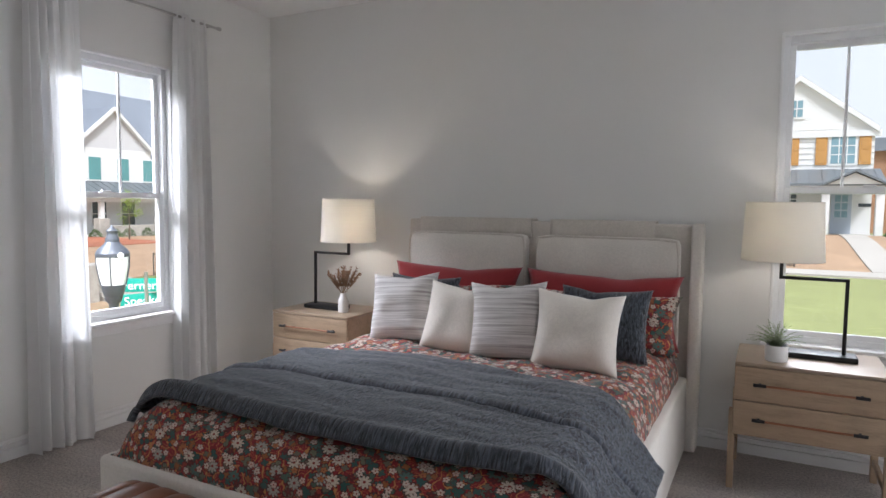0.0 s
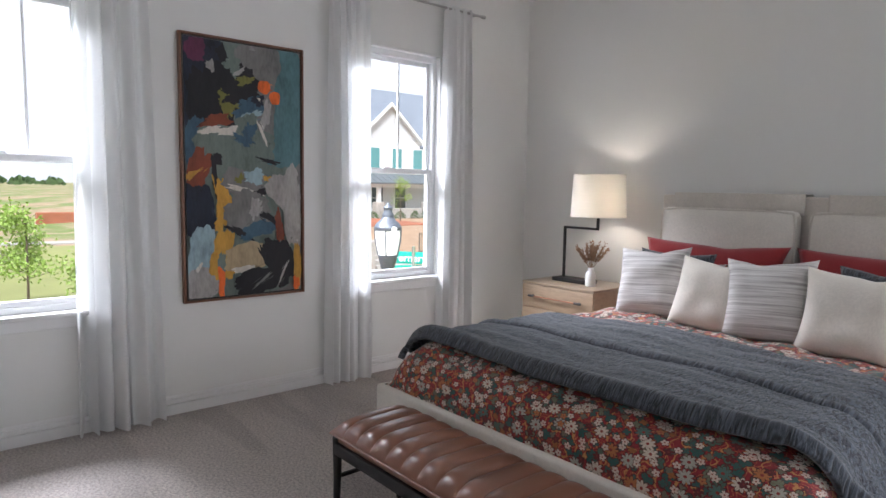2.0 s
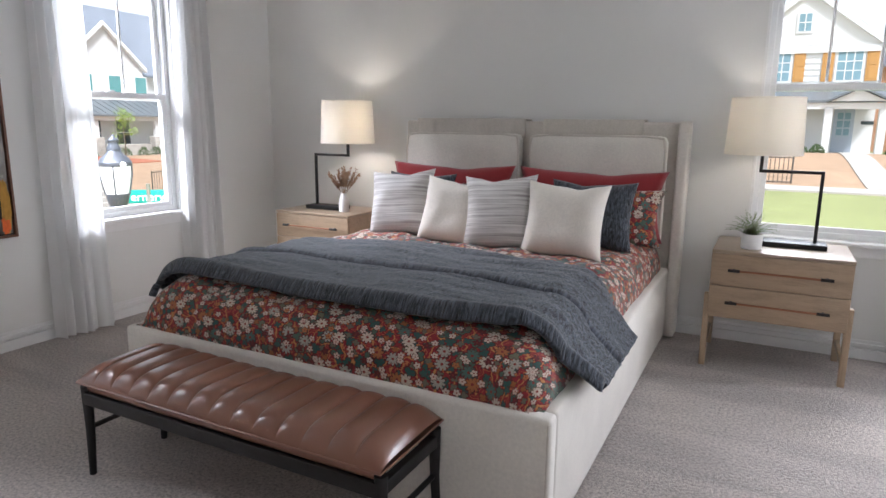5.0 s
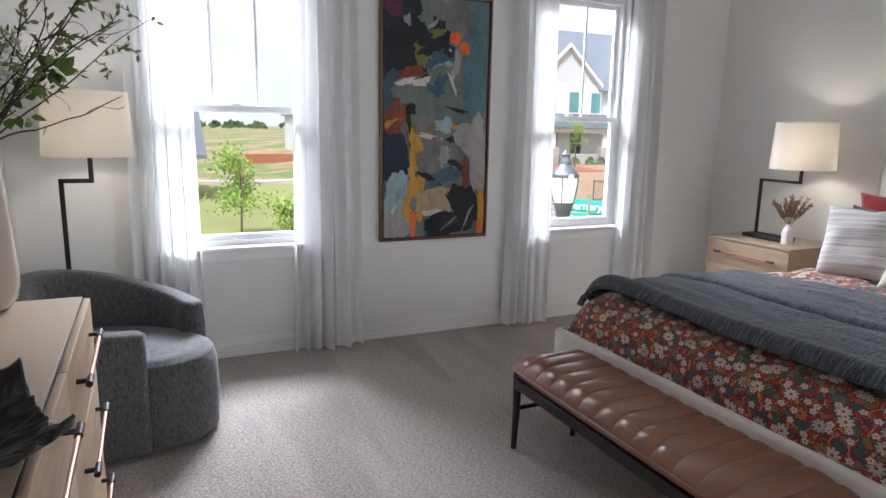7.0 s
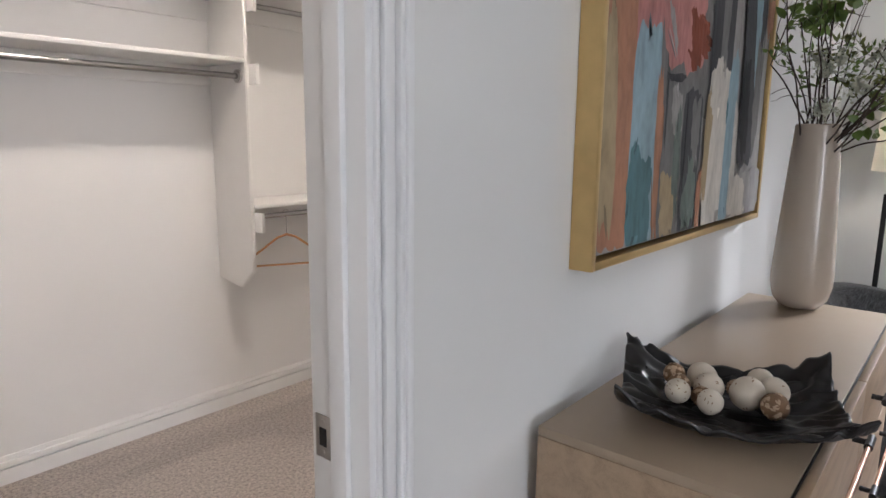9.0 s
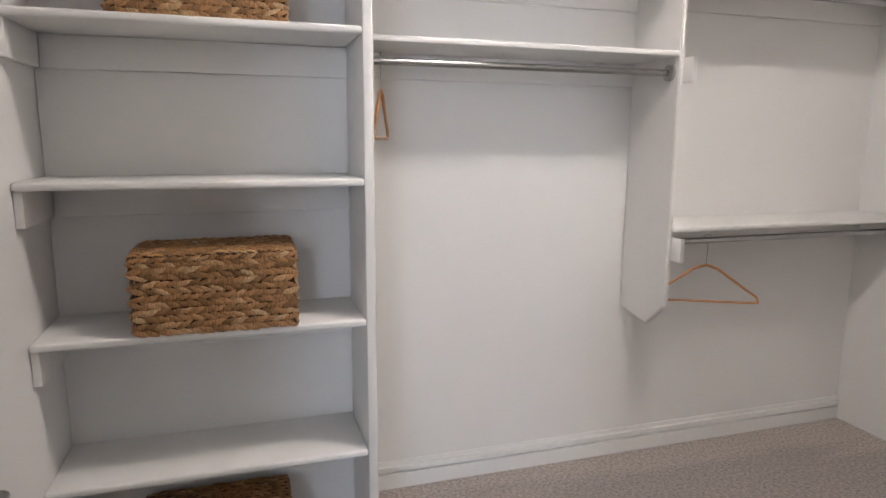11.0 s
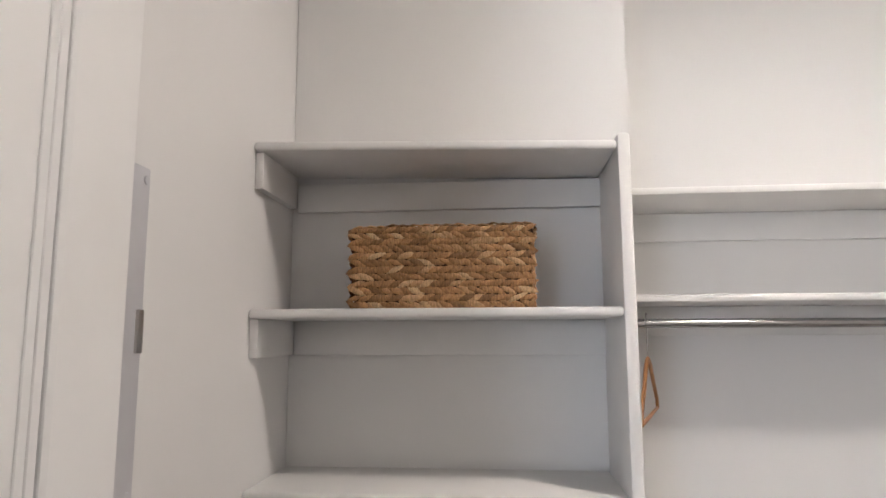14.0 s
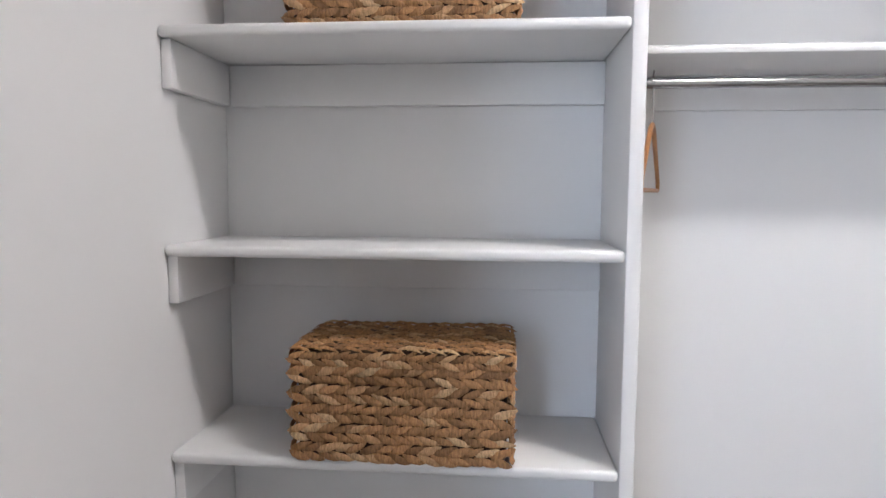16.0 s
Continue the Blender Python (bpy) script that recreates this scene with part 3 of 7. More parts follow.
def upholstered_bed():
    t = thing("bed", "king bed with cream upholstered frame and cushioned headboard", "bed", pose((BX0 + BX1) / 2, 0, 0))
    cx = (BX0 + BX1) / 2
    w = (BX1 - BX0) / 2
    part("side_rail", bx(w - 0.075, w, BY0 + 0.07, BY1, 0.012, 0.465, 0.016, 3), CREAM, t)
    part("side_rail", bx(-w, -w + 0.075, BY0 + 0.07, BY1, 0.012, 0.465, 0.016, 3), CREAM, t)
    part("footboard", bx(-w, w, BY0, BY0 + 0.075, 0.012, 0.465, 0.018, 3), CREAM, t)
    part("corner_seam", tube([(w - 0.01, BY0 + 0.004, 0.02), (w - 0.01, BY0 + 0.004, 0.45)], 0.004, 6), CREAM_IN, t)
    part("slat_base", bx(-w + 0.07, w - 0.07, BY0 + 0.07, BY1, 0.20, 0.30), BLACKWOOD, t)
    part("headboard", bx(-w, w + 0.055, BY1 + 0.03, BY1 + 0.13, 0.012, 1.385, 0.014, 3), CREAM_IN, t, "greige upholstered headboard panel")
    part("headboard_edge", bx(w - 0.005, w + 0.06, BY1 - 0.035, BY1 + 0.132, 0.012, 1.392, 0.014, 3), CREAM, t)
    for x0, x1 in ((-w + 0.06, -0.035), (0.035, w - 0.06)):
        bm = bmesh.new()
        r = bmesh.ops.create_cube(bm, size=1.0)
        bmesh.ops.subdivide_edges(bm, edges=bm.edges, cuts=16, use_grid_fill=True)
        for v in bm.verts:
            u, s, q = v.co.x * 2, v.co.y * 2, v.co.z * 2
            k = (1 - abs(u) ** 6) * (1 - abs(q) ** 6)
            m = max(abs(u), abs(q), 1e-6)
            rr = 1 - m ** 4 + m ** 4 * m / (abs(u) ** 22 + abs(q) ** 22) ** (1 / 22)
            v.co = ((x0 + x1) / 2 + (x1 - x0) / 2 * u * rr, BY1 - 0.045 + s * (0.035 + 0.035 * max(0, k)) , 0.955 + 0.345 * q * rr)
        c = part("headboard_cushion", bm, CREAM, t, angle=60)
        loop = []
        for i in range(41):
            a = 2 * math.pi * i / 40
            n = (abs(math.cos(a)) ** 22 + abs(math.sin(a)) ** 22) ** (-1 / 22)
            loop.append(((x0 + x1) / 2 + (x1 - x0) / 2 * 0.985 * n * math.cos(a), BY1 - 0.083, 0.955 + 0.34 * n * math.sin(a)))
        part("piping", tube(loop, 0.007, 6), CREAM_IN, c)
    # flaps that hold the cushions over the panel's top edge
    for x0, x1, ruck in ((-w + 0.10, -0.03, 0.003), (0.10, w - 0.22, 0.0)):
        def flap(u, v, x0=x0, x1=x1, ruck=ruck):
            x = x0 + (x1 - x0) * u
            a = v * 3
            wob = ruck * math.sin(70 * u + 4 * math.sin(9 * u))
            if a < 1:
                return (x, BY1 + 0.016 + wob, 1.27 + 0.123 * a)
            if a < 2:
                return (x, BY1 + 0.016 + 0.128 * (a - 1), 1.398 + abs(wob) * 0.8)
            return (x, BY1 + 0.146, 1.394 - 0.1 * (a - 2))
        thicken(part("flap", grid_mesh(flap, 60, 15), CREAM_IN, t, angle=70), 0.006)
    return t


upholstered_bed()
MX0, MX1, MY0, MY1 = BX0 + 0.075, BX1 - 0.075, BY0 + 0.075, 3.53
solo("mattress", bx(MX0 + 0.02, MX1 - 0.02, MY0 + 0.03, MY1, 0.30, 0.58, 0.05, 3), IVORY, "white king mattress hidden under the bedding", "mattress")


def comforter_z(x, y):
    """Height of the comforter's top: flat, rounded off towards the foot and the sides."""
    k = 0.0
    for d, rad in ((x - (MX0 - 0.035), 0.17), (MX1 + 0.035 - x, 0.17), (y - (MY0 - 0.05), 0.17)):
        if d < rad:
            q = 1 - max(d, 0) / rad
            k += 1 - math.sqrt(max(0, 1 - q * q))
    return 0.675 - 0.21 * min(k, 1.0) + 0.008 * math.sin(7 * x + 1) * math.sin(5 * y) + 0.006 * noise.noise((x * 4, y * 4, 0))


def comforter():
    """A quilted comforter: top and the rolls down to the rails at the foot and both sides."""
    bm = bmesh.new()
    lay = bm.loops.layers.uv.new("UVMap")
    x0, x1, y0, y1 = MX0 - 0.035, MX1 + 0.035, MY0 - 0.05, MY1
    nx, ny = 130, 140
    def pt(i, j):
        u, v = i / nx, j / ny
        # spend more of the sheet on the rolled edges
        a = (u - 0.5) * 2
        x = (x0 + x1) / 2 + (x1 - x0) / 2 * math.sin(math.pi / 2 * a) if abs(a) > 0.999 else (x0 + x1) / 2 + (x1 - x0) / 2 * (a * (1.25 - 0.25 * abs(a) ** 4) / 1.0 if abs(a) < 1 else a)
        x = max(x0, min(x1, x))
        y = y0 + (y1 - y0) * (v ** 1.35)
        z = comforter_z(x, y)
        q = 0.015 * (abs(math.sin((x + y) * 9.5)) + abs(math.sin((x - y) * 9.5)) - 1.0)
        return Vector((x, y, z + q))
    vs = [[bm.verts.new(pt(i, j)) for j in range(ny + 1)] for i in range(nx + 1)]
    for i in range(nx):
        for j in range(ny):
            f = bm.faces.new((vs[i][j], vs[i + 1][j], vs[i + 1][j + 1], vs[i][j + 1]))
            for lp in f.loops:
                c = lp.vert.co
                drop = 0.675 - c.z
                a = (c.x - (x0 + x1) / 2) / ((x1 - x0) / 2)
                side = math.copysign(max(0.0, abs(a) - 0.8) / 0.2, a)
                lp[lay].uv = (c.x + drop * side * 0.8, c.y - (drop if c.y < 1.5 else 0))
    # lower skirt: tuck the border down behind the rails
    border = [e for e in bm.edges if e.is_boundary]
    r = bmesh.ops.extrude_edge_only(bm, edges=border)
    for v in r["geom"]:
        if isinstance(v, bmesh.types.BMVert):
            v.co.z = 0.40
            v.co.x += 0.02 * (1 if v.co.x < (x0 + x1) / 2 else -1)
            v.co.y += 0.02 if v.co.y < 2 else 0
            for lp in v.link_loops:
                c = lp.vert.co
                lp[lay].uv = (c.x, c.y - 0.3)
    return solo("comforter", bm, FLORAL, "dark red floral printed comforter spread over the bed", "comforter", angle=180)


comforter()


def throw_blanket():
    """A ribbed throw across the foot of the bed that hangs over the far side and, askew, over the near rail."""
    def fn(u, v):
        # u across the bed, v from the foot edge to the head edge
        xa, xb = MX0 - 0.05, MX1 + 0.15
        x = xa + (xb - xa) * u
        yf = 1.295 + 0.012 * math.sin(9 * u) + 0.16 * max(0, u - 0.86) / 0.14
        yb = 2.10 + 0.27 * math.sin(math.pi * min(1, u * 1.02) ** 0.9) ** 0.8 - 0.02 * u
        y = yf + (yb - yf) * v
        xx = min(x, MX1 + 0.02)
        z = comforter_z(max(MX0 - 0.02, xx), max(y, MY0 - 0.02)) + 0.028
        if x > MX1 + 0.02:
            z -= (x - MX1 - 0.02) * 0.95
        fold = 0.042 * max(0, 1 - (v / 0.10) ** 2) + 0.018 * max(0, 1 - abs(v - 0.5) / 0.02)
        z += fold + 0.010 * noise.noise((x * 2.5, y * 14, 3)) + 0.004 * noise.noise((x * 9, y * 20, 5)) + 0.002 * noise.noise((x * 60, y * 25, 8))
        if v < 0.03:
            z -= 0.035 * (1 - v / 0.03)
        return (x, y, z)
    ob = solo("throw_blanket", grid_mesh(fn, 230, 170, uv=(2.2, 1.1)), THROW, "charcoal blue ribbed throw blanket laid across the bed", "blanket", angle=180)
    thicken(ob, 0.022, 1.0)
    return ob


throw_blanket()


def pillow_mesh(w, h, d, seed, n=26, pinch=0.10):
    """A plump square cushion standing in its own xz plane, with drawn-in sides and pointed corners."""
    rnd = random.Random(seed)
    bm = bmesh.new()
    lay = bm.loops.layers.uv.new("UVMap")
    sheets = []
    ox, dip = rnd.uniform(0, 20), rnd.uniform(-0.3, 0.3)
    for s in (-1, 1):
        vs = []
        for i in range(n + 1):
            row = []
            for j in range(n + 1):
                u, q = i / n * 2 - 1, j / n * 2 - 1
                k = max(0, (1 - u ** 4) * (1 - q ** 4)) ** 0.7
                x = w / 2 * u * (1 - pinch * (1 - q * q))
                z = h / 2 * q * (1 - (pinch * 1.25 if q > 0 else pinch * 0.5) * (1 - u * u)) - (0.03 * h * math.exp(-((u - dip) / 0.22) ** 2) if q > 0 else 0.0) * q ** 2
                wr = 0.012 * noise.noise((x * 9 + ox, z * 9, s)) * k
                row.append((x, s * (d / 2 * k) + wr, z + h / 2))
            vs.append(row)
        sheets.append(vs)
    front = [[bm.verts.new(p) for p in row] for row in sheets[0]]
    back = [[front[i][j] if i in (0, n) or j in (0, n) else bm.verts.new(sheets[1][i][j]) for j in range(n + 1)] for i in range(n + 1)]
    for sh, flip in ((front, False), (back, True)):
        for i in range(n):
            for j in range(n):
                q = (sh[i][j], sh[i + 1][j], sh[i + 1][j + 1], sh[i][j + 1])
                f = bm.faces.new(q[::-1] if flip else q)
                for lp in f.loops:
                    lp[lay].uv = (lp.vert.co.x + ox, lp.vert.co.z)
    return bm


def pillow(name, w, h, d, at, lean, turn, mat, label, seed, roll=0, group="bed cushions"):
    ob = solo(name, pillow_mesh(w, h, d, seed), mat, label, "pillow", group, angle=180)
    ob.matrix_basis = pose(*at, 0, 0, turn) @ pose(0, 0, 0, lean, 0, 0) @ pose(0, 0, 0, 0, roll, 0)
    return ob


PZ = 0.662
for x, sd in ((-1.63, 1), (-0.64, 2)):
    pillow("bed_pillow", 0.96, 0.44, 0.17, (x, 3.36, PZ), -14, 0, RED, "red cotton sleeping pillow against the headboard", sd)
    pillow("bed_pillow", 0.93, 0.35, 0.17, (x + 0.03, 3.20, PZ), -20, 0, FLORAL, "dark red floral printed sleeping pillow", sd + 4)
for x, sd in ((-1.66, 3), (-0.52, 4)):
    pillow("cushion", 0.50, 0.40, 0.16, (x, 2.98, PZ), -16, 0, THROW, "charcoal crinkled cotton cushion behind the front cushions", sd)
pillow("cushion", 0.45, 0.43, 0.19, (-1.67, 2.80, PZ), -18, 2, STRIPE, "grey striped linen cushion with fine woven lines", 5, -5)
pillow("cushion", 0.42, 0.40, 0.18, (-1.30, 2.72, PZ), -18, -2, IVORY, "plain ivory linen cushion on the bed", 6, 3)
pillow("cushion", 0.44, 0.43, 0.19, (-0.96, 2.70, PZ), -16, 2, STRIPE, "grey striped linen cushion with fine woven lines", 7, -4)
pillow("cushion", 0.46, 0.41, 0.20, (-0.585, 2.65, PZ), -15, -2, IVORY, "plain ivory linen cushion on the bed", 8, 1)

# ---- bench ----


def bench():
    t = thing("bench", "black wooden bench with channel-tufted brown leather cushion", "bench")
    x0, x1, y0, y1 = -1.872, -0.505, 0.78, 1.15
    zf = 0.335
    for x in (x0 + 0.02, x1 - 0.02):
        for y in (y0 + 0.02, y1 - 0.02):
            s = 1 if x < -1 else -1
            part("leg", tube([(x - s * 0.012, y, 0.0), (x, y, zf * 0.6), (x, y, zf + 0.035)], 0.013, 10, r_end=0.021), BLACKWOOD, t)
    for y in (y0, y1 - 0.03):
        part("rail", bx(x0 + 0.02, x1 - 0.02, y, y + 0.03, zf - 0.035, zf + 0.015, 0.006), BLACKWOOD, t)
    for x in (x0 + 0.005, x1 - 0.035):
        part("end_rail", bx(x, x + 0.03, y0 + 0.02, y1 - 0.02, zf - 0.03, zf + 0.015, 0.006), BLACKWOOD, t)
        part("stretcher", tube([(x + 0.015, y0 + 0.02, 0.20), (x + 0.015, y1 - 0.02, 0.20)], 0.010, 8), BLACKWOOD, t)
    part("seat_deck", bx(x0 + 0.03, x1 - 0.03, y0 + 0.010, y1 - 0.010, zf + 0.014, zf + 0.050, 0.014, 3), LEATHER, t)
    # crowned cushion of rounded channels that run across it, with a stitched welt round its lower edge
    n = 14
    cy, hy = (y0 + y1) / 2, (y1 - y0) / 2 + 0.006
    def fn(u, v):
        x = x0 + 0.004 + (x1 - x0 - 0.008) * u
        end = max(0.0, 1 - abs(2 * u - 1) ** 16)
        if v > 0.8:
            q = 1 - 2 * (v - 0.8) / 0.2
            return (x, cy + hy * q, zf + 0.052 - 0.004 * (1 - q * q))
        q = 2 * math.sin(math.pi / 2 * (2 * v / 0.8 - 1)) / 2
        crown = max(0.0, 1 - abs(q) ** 5.5) ** 0.8
        ch = abs(math.sin(math.pi * u * n)) ** 0.42
        sag = 0.004 * math.sin(7 * u + 1.5 * q)
        return (x, cy + hy * q, zf + 0.058 + (0.076 + sag) * crown * (0.2 + 0.8 * end) ** 0.7 * (0.74 + 0.26 * ch))
    part("cushion", grid_mesh(fn, 336, 50), LEATHER, t, angle=180)
    z = zf + 0.054
    loop = [(x0 + 0.004, cy - hy, z), (x1 - 0.004, cy - hy, z), (x1 - 0.004, cy + hy, z), (x0 + 0.004, cy + hy, z), (x0 + 0.004, cy - hy, z)]
    part("piping", tube(loop, 0.0045, 6), LEATHER, t)
    return t


bench()

# ---- nightstands ----


def nightstand(x0, label):
    w, y0, y1, zt, zb = 0.685, 3.19, 3.70, 0.69, 0.30
    t = thing("nightstand", label, "nightstand", pose(x0, 0, 0), group="nightstands")
    part("cabinet_body", bx(0, w, y0 + 0.018, y1, zb, zt - 0.018, 0.003), OAK, t)
    part("tabletop", bx(0, w, y0, y1, zt - 0.018, zt, 0.003), OAK_TOP, t)
    for z0, z1 in ((zb + 0.004, zb + 0.185), (zb + 0.191, zt - 0.022)):
        d = part("drawer_front", bx(0.004, w - 0.004, y0, y0 + 0.018, z0, z1, 0.002), OAK, t)
        zc = z0 + (z1 - z0) * 0.52
        h = part("handle", tube([(0.13, y0 - 0.028, zc), (w - 0.13, y0 - 0.028, zc)], 0.006, 10), TAN, d, "tan leather-wrapped bar")
        for x in (0.12, w - 0.12):
            bm = tube([(x - 0.03, y0 - 0.028, zc), (x + 0.03, y0 - 0.028, zc)], 0.0085, 10)
            tube([(x, y0 - 0.028, zc), (x, y0 + 0.002, zc)], 0.0075, 8, bm)
            part("handle_end", bm, BLACK, d, "black metal handle post")
    for x, s in ((-0.022, 1), (w - 0.012, -1)):
        for y in (y0 + 0.02, y1 - 0.06):
            part("leg", bx(x, x + 0.034, y, y + 0.042, 0.0, 0.43, 0.004), OAK_Z, t)
        part("leg_stretcher", bx(x + 0.006, x + 0.028, y0 + 0.05, y1 - 0.05, 0.10, 0.135, 0.003), OAK, t)
    return t


nightstand(0.135, "pale oak two-drawer nightstand under the window")
nightstand(-3.03, "pale oak two-drawer nightstand beside the bed and curtain")

# ---- lamps ----


def table_lamp(x, y, z, label, s=1, post=0.425):
    """s: which way the arm steps from the post to the shade."""
    t = thing("table_lamp", label, "lamp", pose(x, y, z), group="bedside lamps")
    part("base", bx(-0.165, 0.165, -0.07, 0.07, 0, 0.03, 0.004), BLACK, t)
    q = 0.009
    xp, xs = -s * 0.105, s * 0.205
    part("post", bx(xp - q, xp + q, -q, q, 0.03, post, 0.002), BLACK, t)
    part("arm", bx(min(xp, xs) - q, max(xp, xs) + q, -q, q, post - q, post + q, 0.002), BLACK, t)
    part("stem", bx(xs - q, xs + q, -q, q, post, post + 0.14, 0.002), BLACK, t)
    z0, z1, r0, r1 = post + 0.095, post + 0.095 + 0.312, 0.205, 0.190
    bm = lathe([(r0, z0), (r1, z1), (r1 - 0.004, z1), (r0 - 0.004, z0)], 48, (xs, 0, 0))
    bmesh.ops.delete(bm, geom=[f for f in bm.faces if len(f.verts) > 4], context="FACES")
    sh = part("shade", bm, SHADE, t, "off-white drum shade")
    for zz, rr in ((z0, r0), (z1, r1)):
        ring = [(xs + rr * math.cos(2 * math.pi * i / 48), rr * math.sin(2 * math.pi * i / 48), zz) for i in range(49)]
        part("shade_rim", tube(ring, 0.003, 6), SHADE, sh)
    sp = bmesh.new()
    for i in range(3):
        a = 2 * math.pi * i / 3
        tube([(xs, 0, z0 + 0.06), (xs + r0 * 0.98 * math.cos(a), r0 * 0.98 * math.sin(a), z0 + 0.06)], 0.002, 5, sp)
    part("shade_spider", sp, BLACK, t)
    return t, (x + xs, y, z + z0 + 0.14)


_, at = table_lamp(-2.725, 3.45, 0.69, "black metal stepped-arm table lamp with drum shade, lit", 1)
bulb("lamp_bulb", at, LAMP, (1.0, 0.88, 0.72))
_, at = table_lamp(0.5375, 3.50, 0.69, "black metal stepped-arm table lamp with drum shade before the window", -1)
bulb("lamp_bulb", at, LAMP * 0.45, (1.0, 0.88, 0.72))

# ---- dresser ----
DRX0, DRX1, DRY0, DRY1, DRZ = -1.92, -0.49, -1.30, -0.85, 0.865


def dresser():
    t = thing("dresser", "pale oak six-drawer dresser with black and copper bar handles", "dresser")
    part("carcass", bx(DRX0, DRX1, DRY0, DRY1 - 0.02, 0.10, DRZ - 0.02, 0.003), OAK, t)
    part("dresser_top", bx(DRX0, DRX1, DRY0, DRY1 - 0.022, DRZ - 0.02, DRZ, 0.003), OAK_TOP, t)
    part("front_lip", bx(DRX0, DRX1, DRY1 - 0.022, DRY1 - 0.019, 0.10, DRZ - 0.002, 0.0008), BLACKWOOD, t)
    part("plinth", bx(DRX0 + 0.04, DRX1 - 0.04, DRY0 + 0.03, DRY1 - 0.06, 0.0, 0.10), BLACKWOOD, t)
    n = 2
    wx = (DRX1 - DRX0) / n
    for i in range(n):
        for j in range(3):
            x0, x1 = DRX0 + i * wx + 0.002, DRX0 + (i + 1) * wx - 0.002
            z0, z1 = 0.105 + j * 0.2525, 0.105 + (j + 1) * 0.2525 - 0.004
            d = part("drawer_front", bx(x0, x1, DRY1 - 0.019, DRY1, z0, z1, 0.002), OAK, t)
            zc = z0 + 0.165
            yb = DRY1 + 0.032
            part("handle", tube([(x0 + 0.16, yb, zc), (x1 - 0.16, yb, zc)], 0.006, 10), COPPER, d, "polished copper bar handle")
            for x in (x0 + 0.15, x1 - 0.15):
                bm = tube([(x - 0.03, yb, zc), (x + 0.03, yb, zc)], 0.009, 10)
                tube([(x, yb, zc), (x, DRY1 - 0.002, zc)], 0.007, 8, bm)
                part("handle_end", bm, BLACK, d, "black metal handle post")
    return t


COPPER = plain("copper_bar", (0.60, 0.36, 0.26), 0.25, 0.9, var=0.06)
dresser()

# ---- closet shelving ----


def closet_shelves():
    t = thing("closet_shelves", "white painted built-in closet shelf tower", "shelves")
    yf, yb = -2.85, CHY
    x0, x1 = 0.092, XC1
    part("divider", bx(0.066, 0.092, yf - 0.0, CHY + 0.001, 0.0, 2.062, 0.006, 2), SHELF, t)
    top = part("shelf_board", bx(x0, x1 - 0.001, yb + 0.001, yf, -0.020, 0.0, 0.007, 3), SHELF, t)
    top.matrix_basis = pose(x1, 0, 2.068, 0, -1.5, 0) @ pose(-x1, 0, 0)
    part("cleat", bx(x1 - 0.020, x1 - 0.001, yb + 0.02, yf - 0.012, 1.963, 2.046, 0.002), SHELF, t)
    part("back_cleat", bx(x0, x1 - 0.021, yb + 0.001, yb + 0.019, 1.955, 2.026, 0.002), SHELF, t)
    for z in (1.695, 1.318, 0.942, 0.568, 0.194):
        part("shelf_board", bx(x0, x1 - 0.001, yb + 0.001, yf, z - 0.020, z, 0.007, 3), SHELF, t)
        part("cleat", bx(x1 - 0.020, x1 - 0.001, yb + 0.02, yf - 0.012, z - 0.105, z - 0.021, 0.002), SHELF, t)
        part("back_cleat", bx(x0 + 0.0, x1 - 0.021, yb + 0.001, yb + 0.019, z - 0.105, z - 0.021, 0.002), SHELF, t)
    return t


closet_shelves()


def hanging_rail(name, x0, x1, zs, zr, label, cleat=True):
    t = thing(name, label, "closet rail", group="closet hanging rails")
    yf = -3.285
    part("shelf_board", bx(x0, x1, YC + 0.001, yf, zs - 0.020, zs, 0.006, 2), SHELF, t)
    part("back_cleat", bx(x0, x1, YC + 0.001, YC + 0.019, zs - 0.11, zs - 0.021, 0.002), SHELF, t)
    if zr:
        part("rod", tube([(x0 + 0.001, -3.333, zr), (x1 - 0.001, -3.333, zr)], 0.0128, 16), CHROME, t)
        for x, s in ((x0, 1), (x1, -1)):
            part("rod_socket", tube([(x + s * 0.001, -3.333, zr), (x + s * 0.014, -3.333, zr)], 0.030, 16), STEEL, t)
    return t


PX = -1.18
hanging_rail("hanging_rail", PX + 0.010, CHX - 0.001, 1.745, 1.668, "white closet shelf with a chrome hanging rod below")
hanging_rail("upper_shelf", PX + 0.010, CHX - 0.001, 2.04, 0, "white painted upper closet shelf")
hanging_rail("hanging_rail", XC0 + 0.001, PX - 0.012, 2.06, 1.985, "white closet shelf with a chrome hanging rod below")
hanging_rail("hanging_rail", XC0 + 0.001, PX - 0.012, 1.085, 1.02, "low white closet shelf with a chrome hanging rod below")


def partition():
    t = thing("closet_partition", "white upright closet partition with a pointed lower end", "partition")
    bm = bmesh.new()
    prof = [(YC + 0.001, 2.10), (-3.285, 2.10), (-3.285, 0.77), (-3.395, 0.672), (YC + 0.001, 0.70)]
    a = [bm.verts.new((PX - 0.011, y, z)) for y, z in prof]
    b = [bm.verts.new((PX + 0.009, y, z)) for y, z in prof]
    bm.faces.new(a), bm.faces.new(b[::-1])
    for i in range(5):
        j = (i + 1) % 5
        bm.faces.new((a[i], b[i], b[j], a[j]))
    bmesh.ops.bevel(bm, geom=list(bm.edges), offset=0.004, segments=2, affect="EDGES")
    part("panel", bm, SHELF, t)
    for z in (0.955, 1.63, 1.945):
        part("cleat_block", bx(PX - 0.030, PX - 0.0115, YC + 0.03, -3.235, z, z + 0.09, 0.002), SHELF, t)
    return t


partition()

# ---- closet doorway, door and service panel ----


